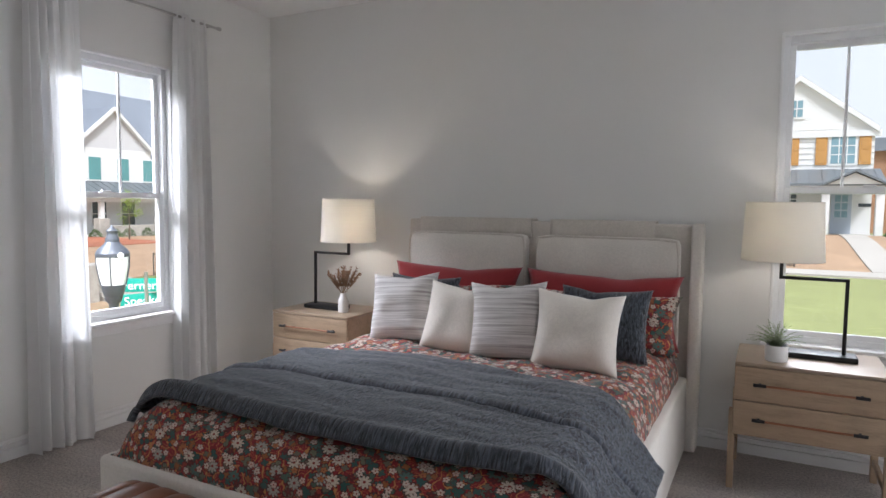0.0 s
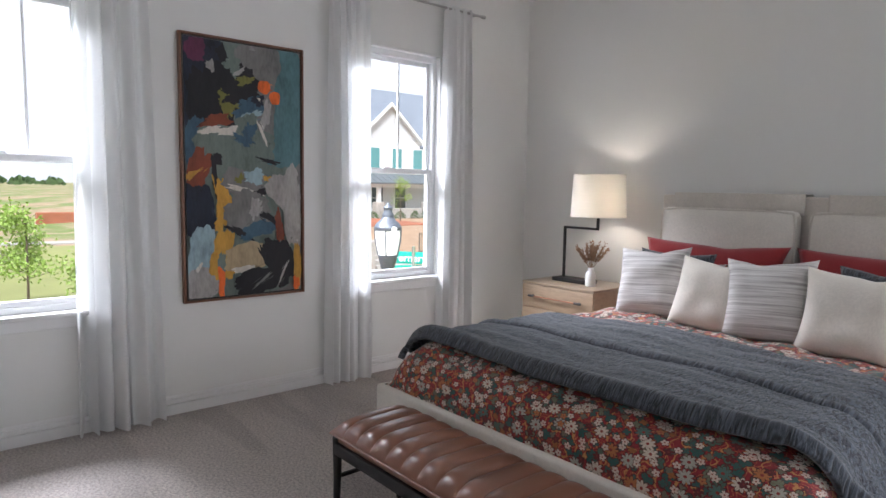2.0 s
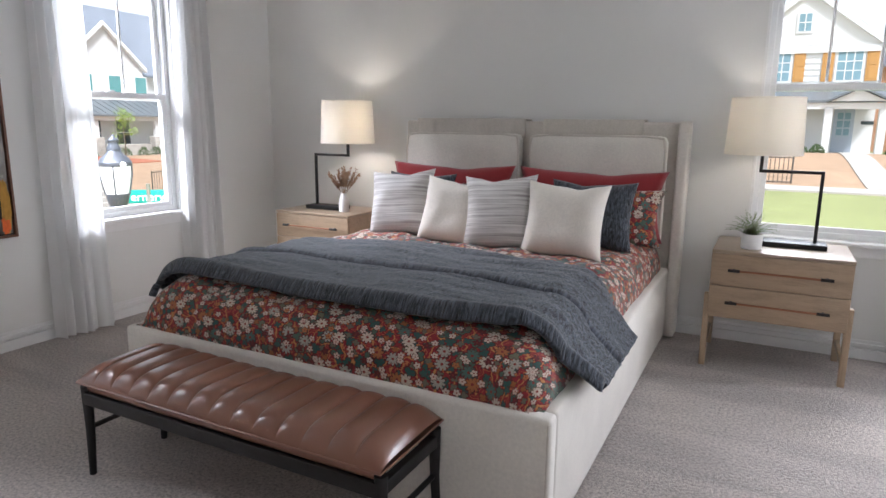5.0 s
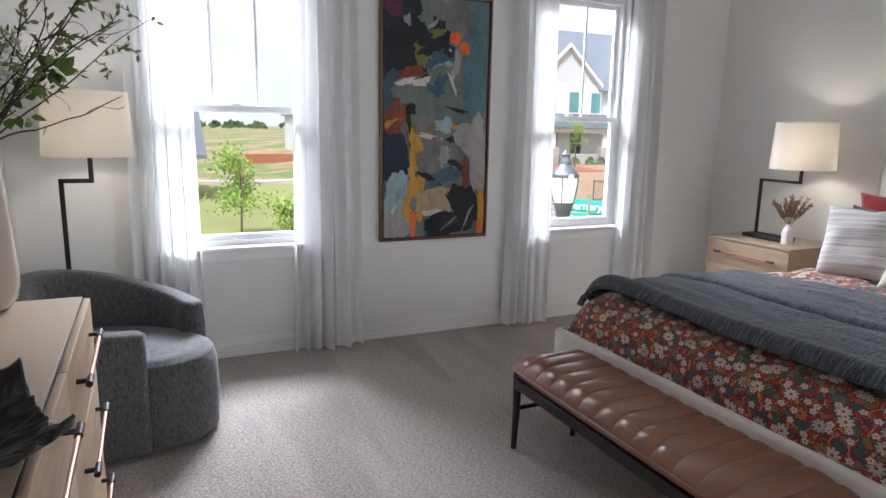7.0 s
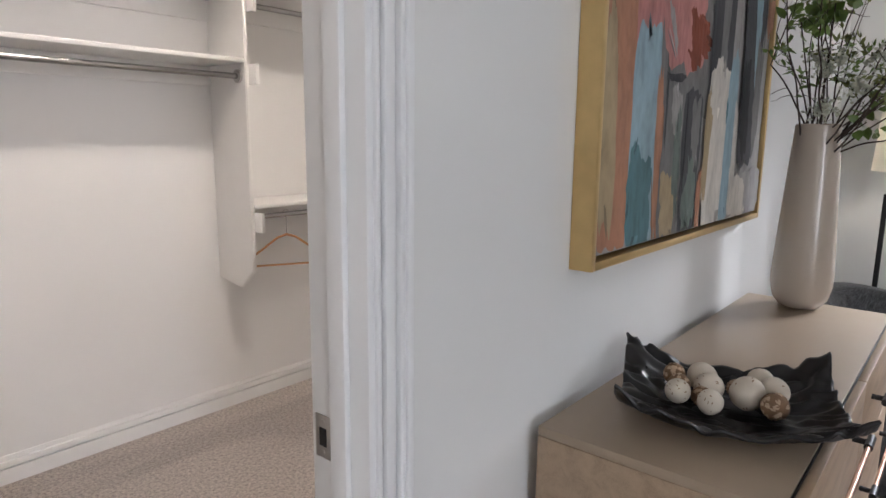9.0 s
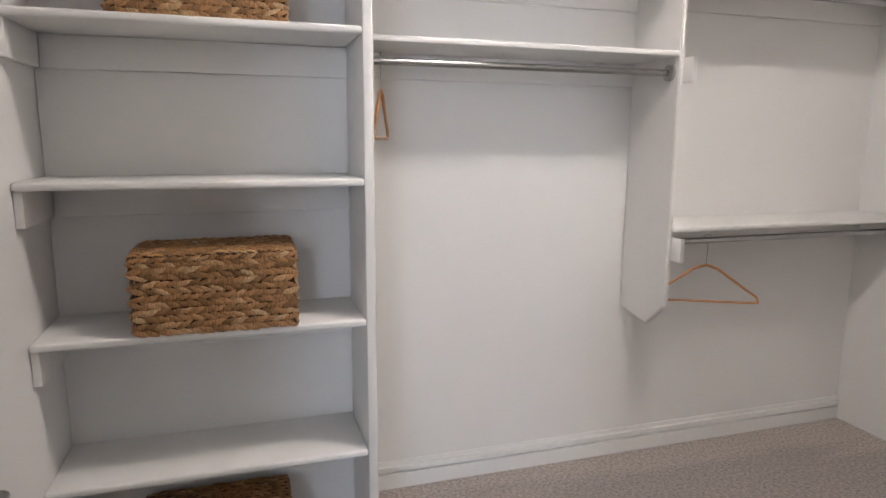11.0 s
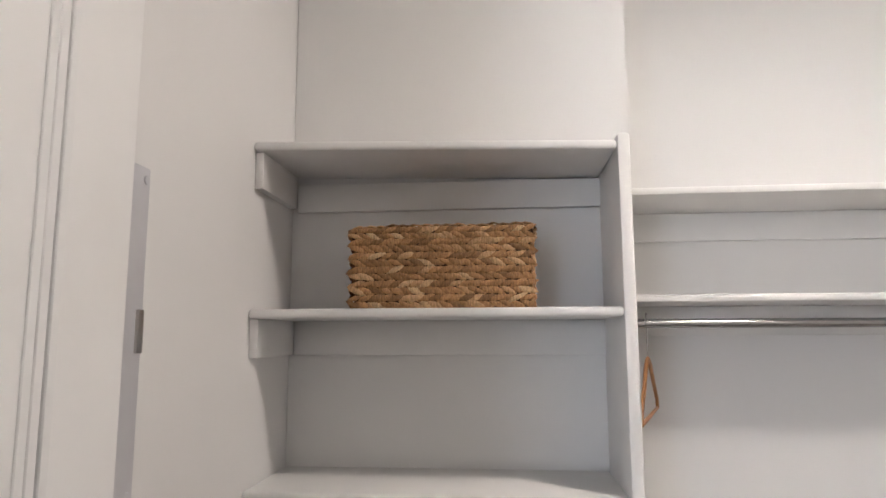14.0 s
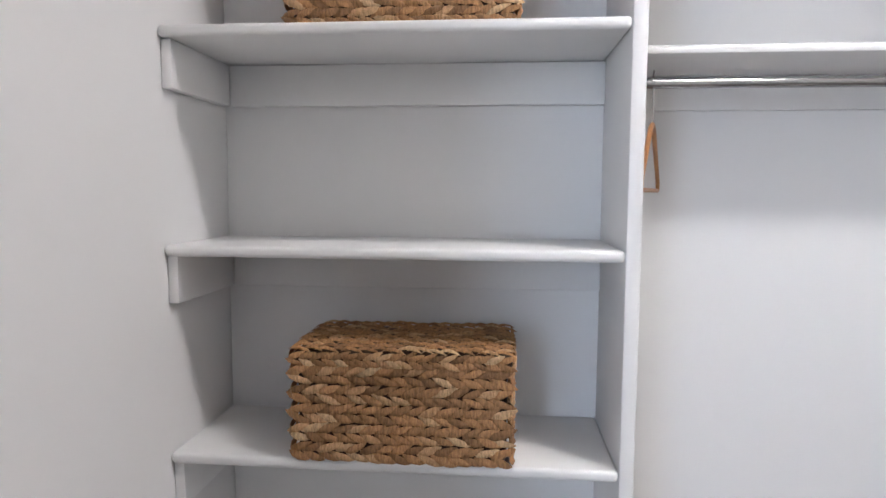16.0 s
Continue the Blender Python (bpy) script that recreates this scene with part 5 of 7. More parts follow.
def figure_painting():
    y0, y1, z0, z1 = 0.738, 1.542, 0.682, 2.30
    x = XW
    t = thing("painting", "abstract portrait painting in a slim walnut frame", "painting", group="framed paintings")
    f = 0.014
    part("frame", bx(x + 0.001, x + 0.040, y0, y0 + f, z0, z1, 0.002), WALNUT, t)
    part("frame", bx(x + 0.001, x + 0.040, y1 - f, y1, z0, z1, 0.002), WALNUT, t)
    part("frame", bx(x + 0.001, x + 0.040, y0 + f, y1 - f, z1 - f, z1, 0.002), WALNUT, t)
    part("frame", bx(x + 0.001, x + 0.040, y0 + f, y1 - f, z0, z0 + f, 0.002), WALNUT, t)
    part("shadow_gap", bx(x + 0.002, x + 0.018, y0 + f, y1 - f, z0 + f, z1 - f), BLACK, t)
    g = f + 0.009
    c = part("canvas", bx(x + 0.018, x + 0.030, y0 + g, y1 - g, z0 + g, z1 - g, 0.001), P_GREY, t)
    k = Canvas(c, lambda u, v, d: (x + 0.030 + d, y0 + g + u, z0 + g + v), y1 - y0 - 2 * g, z1 - z0 - 2 * g, 4)
    s = k.stroke
    s(P_SAGE, 0.45, 0.50, 0.50, 0.50, 0, 0.02, 9)
    s(P_NAVY, 0.14, 0.84, 0.20, 0.20, 0, 0.08)
    s(P_PLUM, 0.10, 0.95, 0.08, 0.05, 10)
    s(P_TEAL, 0.83, 0.76, 0.19, 0.24, 0, 0.05, 6)
    s(P_GREY, 0.62, 0.89, 0.20, 0.12, 0, 0.08, 5)
    s(P_GREY, 0.66, 0.72, 0.10, 0.10, 0, 0.1)
    s(P_BLACK, 0.21, 0.74, 0.17, 0.16, 10, 0.2)
    s(P_NAVY, 0.26, 0.92, 0.09, 0.05, 20)
    s(P_BLACK, 0.30, 0.82, 0.10, 0.15, 4, 0.2)
    s(P_PALE, 0.22, 0.90, 0.035, 0.022, 30, 0.3)
    s(P_SLATE, 0.09, 0.60, 0.10, 0.10, 0)
    s(P_BLACK, 0.42, 0.84, 0.17, 0.085, -12, 0.25)
    s(P_OLIVE, 0.36, 0.77, 0.07, 0.045, 50, 0.35)
    s(P_SAGE, 0.40, 0.91, 0.06, 0.035, 40, 0.4)
    s(P_OLIVE, 0.50, 0.86, 0.07, 0.016, 15, 0.4)
    s(P_PALE, 0.45, 0.89, 0.055, 0.008, 35, 0.3)
    s(P_BLACK, 0.45, 0.80, 0.14, 0.03, 10, 0.4)
    s(P_OLIVE, 0.33, 0.73, 0.025, 0.035, 10, 0.3)
    s(P_SLATE, 0.54, 0.755, 0.13, 0.035, 20, 0.35)
    s(P_BLUE, 0.55, 0.72, 0.09, 0.02, 35, 0.4)
    s(P_PALE, 0.68, 0.73, 0.035, 0.06, -12, 0.25)
    s(P_ORANGE, 0.665, 0.842, 0.055, 0.026, -8, 0.08, 2.6)
    s(P_ORANGE, 0.76, 0.803, 0.048, 0.026, 6, 0.08, 2.6)
    s(P_NAVY, 0.61, 0.785, 0.05, 0.02, 0, 0.4)
    s(P_WHITE, 0.62, 0.79, 0.014, 0.008, 20, 0.4)
    s(P_RUST, 0.25, 0.69, 0.12, 0.025, 18, 0.25)
    s(P_SAGE, 0.42, 0.60, 0.34, 0.075, -4, 0.1)
    s(P_WHITE, 0.20, 0.655, 0.09, 0.013, 14, 0.25)
    s(P_WHITE, 0.36, 0.658, 0.10, 0.016, 12, 0.25)
    s(P_SAGE, 0.52, 0.68, 0.08, 0.05, -22, 0.2)
    s(P_SLATE, 0.48, 0.625, 0.08, 0.018, -20, 0.35)
    s(P_SLATE, 0.53, 0.66, 0.05, 0.035, -30, 0.3)
    s(P_WHITE, 0.645, 0.655, 0.012, 0.05, 24, 0.2)
    s(P_RUST, 0.10, 0.50, 0.085, 0.085, -20, 0.25)
    s(P_OCHRE, 0.075, 0.49, 0.10, 0.012, 32, 0.3)
    s(P_BLACK, 0.25, 0.545, 0.045, 0.022, 0, 0.2)
    s(P_NAVY, 0.10, 0.33, 0.13, 0.12, 8, 0.12)
    s(P_BLACK, 0.235, 0.47, 0.022, 0.09, 6, 0.2)
    s(P_OCHRE, 0.30, 0.39, 0.06, 0.085, 12, 0.25)
    s(P_OCHRE, 0.28, 0.31, 0.05, 0.05, -10, 0.35)
    s(P_GREY, 0.48, 0.45, 0.18, 0.06, -10, 0.2)
    s(P_OLIVE, 0.44, 0.465, 0.05, 0.02, 60, 0.4)
    s(P_BLUE, 0.57, 0.48, 0.08, 0.03, 10, 0.3)
    s(P_OCHRE, 0.70, 0.47, 0.05, 0.012, -20, 0.4)
    s(P_BLACK, 0.70, 0.545, 0.09, 0.008, -12, 0.4)
    s(P_WHITE, 0.48, 0.425, 0.15, 0.010, -14, 0.3)
    s(P_BLACK, 0.60, 0.415, 0.08, 0.012, 10, 0.4)
    s(P_PALE, 0.80, 0.42, 0.10, 0.075, 35, 0.15)
    s(P_PALE, 0.91, 0.36, 0.085, 0.17, 2, 0.08)
    s(P_GREY, 0.50, 0.34, 0.20, 0.075, 15, 0.2)
    s(P_PALE, 0.56, 0.345, 0.07, 0.045, -30, 0.25)
    s(P_BLACK, 0.44, 0.255, 0.12, 0.014, -24, 0.3)
    s(P_SLATE, 0.60, 0.265, 0.16, 0.030, 14, 0.25)
    s(P_BLACK, 0.70, 0.31, 0.10, 0.012, -32, 0.35)
    s(P_RUST, 0.79, 0.27, 0.035, 0.07, 8, 0.25)
    s(P_BLUE, 0.12, 0.17, 0.12, 0.11, -8, 0.15)
    s(P_WHITE, 0.09, 0.12, 0.02, 0.04, -28, 0.25)
    s(P_PALE, 0.12, 0.06, 0.13, 0.06, 0, 0.1)
    s(P_OCHRE, 0.29, 0.16, 0.10, 0.10, -4, 0.2)
    s(P_ORANGE, 0.27, 0.08, 0.028, 0.10, 2, 0.25)
    s(P_SAGE, 0.28, 0.14, 0.035, 0.04, 0, 0.2)
    s(P_TAN, 0.50, 0.155, 0.20, 0.055, 6, 0.12)
    s(P_WHITE, 0.46, 0.105, 0.09, 0.013, 6, 0.25)
    s(P_BLACK, 0.58, 0.05, 0.20, 0.055, 12, 0.15)
    s(P_BLACK, 0.79, 0.13, 0.13, 0.10, 24, 0.18)
    s(P_BLACK, 0.66, 0.14, 0.02, 0.06, 30, 0.3)
    s(P_PALE, 0.82, 0.08, 0.010, 0.05, -24, 0.3)
    s(P_GREY, 0.63, 0.055, 0.10, 0.005, 38, 0.3)
    s(P_OCHRE, 0.955, 0.10, 0.035, 0.10, 0, 0.15)
    s(P_ORANGE, 0.945, 0.03, 0.03, 0.03, 0, 0.2)
    return t


figure_painting()


def colour_painting():
    x0, x1, z0, z1 = -1.868, -0.636, 1.145, 2.375
    y = YD
    t = thing("painting", "large abstract painting in a deep gold frame", "painting", group="framed paintings")
    f = 0.018
    for b in ((x0, x0 + f, z0, z1), (x1 - f, x1, z0, z1), (x0 + f, x1 - f, z0, z0 + f), (x0 + f, x1 - f, z1 - f, z1)):
        part("frame", bx(b[0], b[1], y + 0.001, y + 0.052, b[2], b[3], 0.002), GOLD, t)
    part("shadow_gap", bx(x0 + f, x1 - f, y + 0.002, y + 0.02, z0 + f, z1 - f), BLACK, t)
    g = f + 0.009
    c = part("canvas", bx(x0 + g, x1 - g, y + 0.02, y + 0.040, z0 + g, z1 - g, 0.001), P_PALE, t)
    # u runs from the doorway end towards the window
    k = Canvas(c, lambda u, v, d: (x1 - g - u, y + 0.040 + d, z0 + g + v), x1 - x0 - 2 * g, z1 - z0 - 2 * g, 9)
    s = k.stroke
    s(P_SALMON, 0.07, 0.50, 0.07, 0.50, 0, 0.03, 8)
    s(P_TAN, 0.035, 0.24, 0.03, 0.20, 0, 0.12, 4)
    s(P_PINK, 0.19, 0.62, 0.07, 0.36, 0, 0.06, 6)
    s(P_BLUE, 0.185, 0.20, 0.065, 0.22, 0, 0.06, 5)
    s(P_TEAL, 0.175, 0.10, 0.055, 0.12, 0, 0.12, 4)
    s(P_SALMON, 0.255, 0.18, 0.02, 0.20, 2, 0.2, 3)
    s(P_GREY, 0.43, 0.62, 0.19, 0.38, 0, 0.05, 6)
    s(P_PINK, 0.38, 0.55, 0.14, 0.20, 0, 0.14, 4)
    s(P_RUST, 0.42, 0.42, 0.08, 0.055, -24, 0.3)
    s(P_PINK, 0.34, 0.45, 0.06, 0.08, -10, 0.25)
    s(P_WHITE, 0.50, 0.60, 0.05, 0.07, 0, 0.12, 5)
    s(P_PALE, 0.29, 0.42, 0.010, 0.05, 30, 0.25)
    s(P_GREY, 0.33, 0.15, 0.065, 0.17, 0, 0.06, 6)
    s(P_PALE, 0.335, 0.25, 0.03, 0.055, 6, 0.2)
    s(P_TAN, 0.32, 0.07, 0.045, 0.07, 0, 0.2, 4)
    s(P_SAGE, 0.35, 0.15, 0.02, 0.10, 0, 0.3)
    s(P_CHAR, 0.278, 0.26, 0.005, 0.07, 0, 0.2)
    s(P_CHAR, 0.325, 0.325, 0.045, 0.008, 4, 0.2)
    s(P_CHAR, 0.43, 0.15, 0.055, 0.16, 0, 0.08, 6)
    s(P_SAGE, 0.435, 0.11, 0.035, 0.11, 0, 0.25, 4)
    s(P_GREY, 0.45, 0.22, 0.025, 0.07, 0, 0.25, 4)
    s(P_BLACK, 0.392, 0.20, 0.004, 0.10, 0, 0.2)
    s(P_SALMON, 0.50, 0.06, 0.016, 0.075, 0, 0.2, 3)
    s(P_CHAR, 0.56, 0.48, 0.05, 0.22, 0, 0.14, 4)
    s(P_GREY, 0.61, 0.58, 0.045, 0.26, 0, 0.12, 5)
    s(P_CHAR, 0.65, 0.50, 0.03, 0.16, 0, 0.2, 4)
    s(P_PALE, 0.69, 0.56, 0.025, 0.22, 0, 0.12, 5)
    s(P_WHITE, 0.60, 0.17, 0.085, 0.20, 0, 0.08, 5)
    s(P_TAN, 0.53, 0.20, 0.022, 0.13, -3, 0.2, 4)
    s(P_WHITE, 0.58, 0.32, 0.05, 0.06, 0, 0.2, 3)
    s(P_BLUE, 0.695, 0.18, 0.04, 0.22, 0, 0.08, 5)
    s(P_WHITE, 0.735, 0.14, 0.02, 0.14, 0, 0.15, 4)
    s(P_TEAL, 0.655, 0.27, 0.007, 0.025, 0, 0.3)
    s(P_CHAR, 0.84, 0.40, 0.085, 0.26, 0, 0.10, 5)
    s(P_BLUE, 0.86, 0.46, 0.03, 0.15, 2, 0.2, 4)
    s(P_BLACK, 0.80, 0.28, 0.035, 0.12, 4, 0.2, 4)
    s(P_GREY, 0.90, 0.32, 0.03, 0.14, 0, 0.2, 4)
    s(P_GREY, 0.80, 0.80, 0.14, 0.17, 0, 0.14, 4)
    s(P_SALMON, 0.965, 0.62, 0.032, 0.14, 0, 0.12, 4)
    s(P_OCHRE, 0.955, 0.83, 0.04, 0.13, 0, 0.15, 4)
    s(P_PALE, 0.90, 0.055, 0.10, 0.07, 0, 0.12, 4)
    s(P_WHITE, 0.79, 0.05, 0.08, 0.055, 0, 0.15, 4)
    return t


colour_painting()

# ---- vase with branches, dish, plants ----


def leaf_blade(bm, at, d, n, length, width):
    """A small pointed leaf with a fold along its middle."""
    s = d.cross(n).normalized()
    n = s.cross(d).normalized()
    pts = []
    for t, w in ((0.0, 0.05), (0.3, 0.9), (0.6, 0.8), (1.0, 0.0)):
        a = at + d * (length * t) - n * (length * 0.12 * t * t)
        pts.append((bm.verts.new(a - s * width * w / 2 + n * width * 0.12 * w), bm.verts.new(a), bm.verts.new(a + s * width * w / 2 + n * width * 0.12 * w)))
    for p, q in zip(pts, pts[1:]):
        bm.faces.new((p[0], p[1], q[1], q[0]))
        bm.faces.new((p[1], p[2], q[2], q[1]))


def rnd_dir(r):
    while True:
        v = Vector((r.uniform(-1, 1), r.uniform(-1, 1), r.uniform(-1, 1)))
        if 0.1 < v.length < 1:
            return v.normalized()


VX, VY = -1.836, -1.12
va = thing("vase", "tall tapered pearl ceramic vase on the dresser", "vase", pose(VX, VY, DRZ))
part("vase_body", lathe([(0.052, 0.0), (0.060, 0.004), (0.082, 0.03), (0.092, 0.075), (0.093, 0.11), (0.086, 0.25), (0.074, 0.45), (0.065, 0.592),
                         (0.061, 0.596), (0.057, 0.590), (0.066, 0.45), (0.08, 0.2), (0.07, 0.04)], 48), CERAMIC, va)


def branches():
    """Curly twigs, some with narrow leaves, others with round leaves, pale blossom and berries."""
    r = random.Random(21)
    t = thing("branch_arrangement", "curly twigs with green leaves and pale blossom in the vase", "branches", pose(VX, VY, DRZ))
    wood, green, olive, bloom = bmesh.new(), bmesh.new(), bmesh.new(), bmesh.new()
    for i in range(24):
        a = r.uniform(0, 2 * math.pi) if i > 11 else r.uniform(0.5, 2.1)
        lean = r.uniform(0.12, 0.6) if i > 11 else r.uniform(0.5, 1.7)
        d = Vector((math.cos(a) * lean, math.sin(a) * lean, 1.0)).normalized()
        if d.y < -0.12:
            d.y = -0.12
        p = Vector((r.uniform(-0.04, 0.04), r.uniform(-0.04, 0.04), 0.48))
        pts = [p.copy()]
        n = r.randint(16, 24)
        curl = r.uniform(0.15, 0.5)
        for k in range(n):
            d = (d + rnd_dir(r) * curl * 0.45 + Vector((0, 0, -0.02 * k / n * (2 if i < 10 else 0.5)))).normalized()
            if (p + d * 0.03).y < -0.16:
                d.y = abs(d.y) * 0.3
            p = p + d * r.uniform(0.022, 0.040)
            pts.append(p.copy())
            if k > 5 and r.random() < 0.45:
                e = (d + rnd_dir(r) * 0.9).normalized()
                q = [p.copy()]
                for _ in range(r.randint(3, 6)):
                    e = (e + rnd_dir(r) * 0.5).normalized()
                    q.append(q[-1] + e * 0.02)
                if min(v.y for v in q) > -0.19:
                    tube(q, 0.0014, 4, wood, 0.0008)
                    if i % 3 != 2:
                        for v in q[1:]:
                            for _ in range(2):
                                leaf_blade(olive if i % 2 else green, v, (e + rnd_dir(r) * 0.8).normalized(), rnd_dir(r), r.uniform(0.018, 0.036), r.uniform(0.008, 0.014))
        tube(pts, 0.0034, 5, wood, 0.0012)
        part("branch", wood, TWIG, t)
        wood = bmesh.new()
    for _ in range(8):
        c = Vector((r.uniform(-0.05, 0.08), r.uniform(-0.02, 0.14), r.uniform(0.64, 0.86)))
        for _ in range(70):
            o = rnd_dir(r) * r.uniform(0.005, 0.045)
            leaf_blade(bloom, c + o, rnd_dir(r), rnd_dir(r), 0.014, 0.012)
    for c, rad, nn in (((-0.05, -0.03, 0.93), 0.045, 26), ((0.06, 0.02, 0.95), 0.05, 30), ((0.05, 0.24, 0.72), 0.028, 22), ((0.02, 0.13, 0.60), 0.05, 14), ((0.03, 0.16, 0.66), 0.03, 8), ((0.10, -0.06, 0.90), 0.05, 20)):
        for _ in range(nn):
            v = rnd_dir(r)
            leaf_blade(green, Vector(c) + v * rad * r.uniform(0.3, 1), (v + rnd_dir(r) * 0.7).normalized(), rnd_dir(r), r.uniform(0.03, 0.05), r.uniform(0.024, 0.04))
        tube([(0, 0, 0.5), (c[0] * 0.5, c[1] * 0.5, (0.5 + c[2]) / 2), c], 0.002, 5, wood)
    part("branch", wood, TWIG, t)
    part("foliage", green, LEAF, t, "green leaves", 180)
    part("fine_foliage", olive, LEAF_D, t, "olive narrow leaves", 180)
    part("blossom", bloom, BLOSSOM, t, "pale grey-green blossom", 180)
    return t


BLOSSOM = plain("pale_blossom", (0.46, 0.47, 0.37), 0.8, var=0.2, scale=50)
branches()


def carved_dish():
    t = thing("decorative_dish", "square black carved dish with upturned corners", "dish", pose(-0.765, -1.035, DRZ, 0, 0, 20.5))
    hw, hl = 0.174, 0.205
    def fn(u, v):
        a, b = u * 2 - 1, v * 2 - 1
        r2 = (a * a + b * b) / 2
        pin = 1 - 0.02 * (1 - a * a) * abs(b) - 0.02 * (1 - b * b) * abs(a)
        z = 0.014 + 0.075 * r2 ** 1.3 + 0.012 * (a * b) ** 2
        w = noise.noise((a * 5.5 + 0.5 * math.sin(3 * b), b * 3.2, 1.7))
        z += 0.0085 * math.sin(7 * w + 9 * b + 2 * a) * (0.4 + 0.6 * r2)
        e = max(abs(a), abs(b))
        z += 0.002 * math.sin(24 * (a + b)) * max(0, e - 0.85) / 0.15
        return (a * hw * pin, b * hl * pin, z)
    thicken(part("dish_body", grid_mesh(fn, 60, 60), DISH, t, angle=180), 0.006, 1.0)
    part("foot", lathe([(0.07, 0.0), (0.075, 0.008), (0.06, 0.016)], 28), DISH, t)
    return t


DISH = plain("blackened_wood", (0.008, 0.0075, 0.0075), 0.30, var=0.3, scale=30, bump=0.25)
carved_dish()


def deco_ball(x, y, r, seed, scaly=False):
    r *= 0.84
    bm = bmesh.new()
    bmesh.ops.create_icosphere(bm, subdivisions=3, radius=r)
    rr = random.Random(seed)
    o = rr.uniform(0, 50)
    for v in bm.verts:
        v.co *= 1 + 0.05 * noise.noise(v.co * (1.6 / r) * 0.6 + Vector((o, 0, 0)))
    dx, dy = (x + 0.765), (y + 1.035)
    z = DRZ + 0.024 + 0.9 * (dx * dx + dy * dy) + r
    t = thing("decorative_ball", "scaly brown seed-pod ball in the dish" if scaly else "cream dried-shell ball in the dish", "ornament", pose(x, y, z, rr.uniform(0, 90), rr.uniform(0, 90), 0), group="balls in the dish")
    part("ball_core", bm, POD if scaly else SHELL, t, angle=180)
    mk = bmesh.new()
    for i in range(34 if scaly else 22):
        d = rnd_dir(rr)
        leaf_blade(mk, d * r * 0.99, d.orthogonal().normalized(), d, r * (0.5 if scaly else 0.28), r * (0.42 if scaly else 0.09))
    part("scale_coat" if scaly else "fleck_coat", mk, PODLIGHT if scaly else POD, t, angle=180)
    return t


SHELL = plain("cream_shell", (0.60, 0.53, 0.43), 0.7, var=0.12, scale=40, bump=0.3)
POD = plain("seed_pod", (0.22, 0.125, 0.065), 0.8, var=0.3, scale=60, bump=0.4)
PODLIGHT = plain("seed_scale", (0.50, 0.36, 0.24), 0.75, var=0.2, scale=60)
for i, (x, y, r, sc) in enumerate(((-0.80, -1.105, 0.036, 0), (-0.755, -1.075, 0.035, 0), (-0.855, -0.985, 0.033, 0), (-0.815, -0.945, 0.034, 0), (-0.765, -0.990, 0.040, 0),
                                   (-0.775, -1.165, 0.027, 1), (-0.725, -1.135, 0.027, 1), (-0.675, -1.120, 0.029, 0), (-0.710, -1.075, 0.024, 1), (-0.675, -1.045, 0.029, 0), (-0.735, -0.925, 0.030, 1), (-0.82, -1.03, 0.022, 1))):
    deco_ball(-0.775 + (x + 0.765) * 0.84, -1.04 + (y + 1.035) * 0.84, r, 40 + i, bool(sc))


def fern_pot():
    t = thing("potted_fern", "small green fern in a white ceramic pot", "potted plant", pose(0.325, 3.32, 0.69))
    part("pot", lathe([(0.050, 0), (0.054, 0.004), (0.056, 0.08), (0.053, 0.084), (0.048, 0.08), (0.046, 0.06)], 32), WHITE_CER, t)
    part("soil", lathe([(0.0, 0.068), (0.047, 0.07), (0.047, 0.066)], 20), TWIG, t)
    r = random.Random(5)
    bm = bmesh.new()
    for i in range(52):
        a = r.uniform(0, 6.28)
        lean = r.uniform(0.1, 1.2)
        d = Vector((math.cos(a) * lean, math.sin(a) * lean, 1)).normalized()
        p = Vector((r.uniform(-0.02, 0.02), r.uniform(-0.02, 0.02), 0.068))
        for k in range(9):
            q = p + d * r.uniform(0.013, 0.019)
            tube([p, q], 0.0009, 4, bm)
            sd = d.cross(Vector((0, 0, 1)))
            sd = sd.normalized() if sd.length > 0.01 else Vector((1, 0, 0))
            ln = 0.028 * (1 - k / 10)
            for s in (-1, 1):
                leaf_blade(bm, q, (sd * s + d * 0.5).normalized(), Vector((0, 0, 1)), ln, 0.010)
            p = q
            d = (d + Vector((0, 0, -0.13))).normalized()
    part("fronds", bm, LEAF, t, "green fern fronds", 180)
    return t


fern_pot()


def pampas_vase():
    t = thing("bud_vase", "white ceramic bud vase with dried brown pampas", "vase", pose(-2.51, 3.37, 0.69))
    part("vase_body", lathe([(0.034, 0), (0.038, 0.004), (0.039, 0.085), (0.030, 0.105), (0.022, 0.115), (0.021, 0.140), (0.018, 0.142), (0.017, 0.115)], 32), WHITE_CER, t)
    r = random.Random(8)
    bm = bmesh.new()
    for i in range(18):
        a, lean = r.uniform(0, 6.28), r.uniform(0.1, 0.75)
        d = Vector((math.cos(a) * lean, math.sin(a) * lean, 1)).normalized()
        p = Vector((0, 0, 0.12))
        end = p + d * r.uniform(0.15, 0.22)
        tube([p, end], 0.0012, 4, bm)
        for k in range(80):
            f = r.uniform(0.40, 1.05)
            leaf_blade(bm, p + (end - p) * f, (d + rnd_dir(r) * 0.75).normalized(), rnd_dir(r), r.uniform(0.016, 0.028), 0.006)
    part("pampas", bm, PAMPAS, t, "dried brown pampas plumes", 180)
    return t


pampas_vase()


def outlet(name, axis, at, label):
    x, y, z = at
    t = thing(name, label, "outlet")
    part("plate", bx(x - 0.036, x + 0.036, y - 0.006, y, z - 0.058, z + 0.058, 0.002), TRIM, t)
    for dz in (-0.022, 0.022):
        part("socket", bx(x - 0.016, x + 0.016, y - 0.0075, y - 0.005, z + dz - 0.014, z + dz + 0.014, 0.002), TRIM, t)
    return t

# ---- outside ----


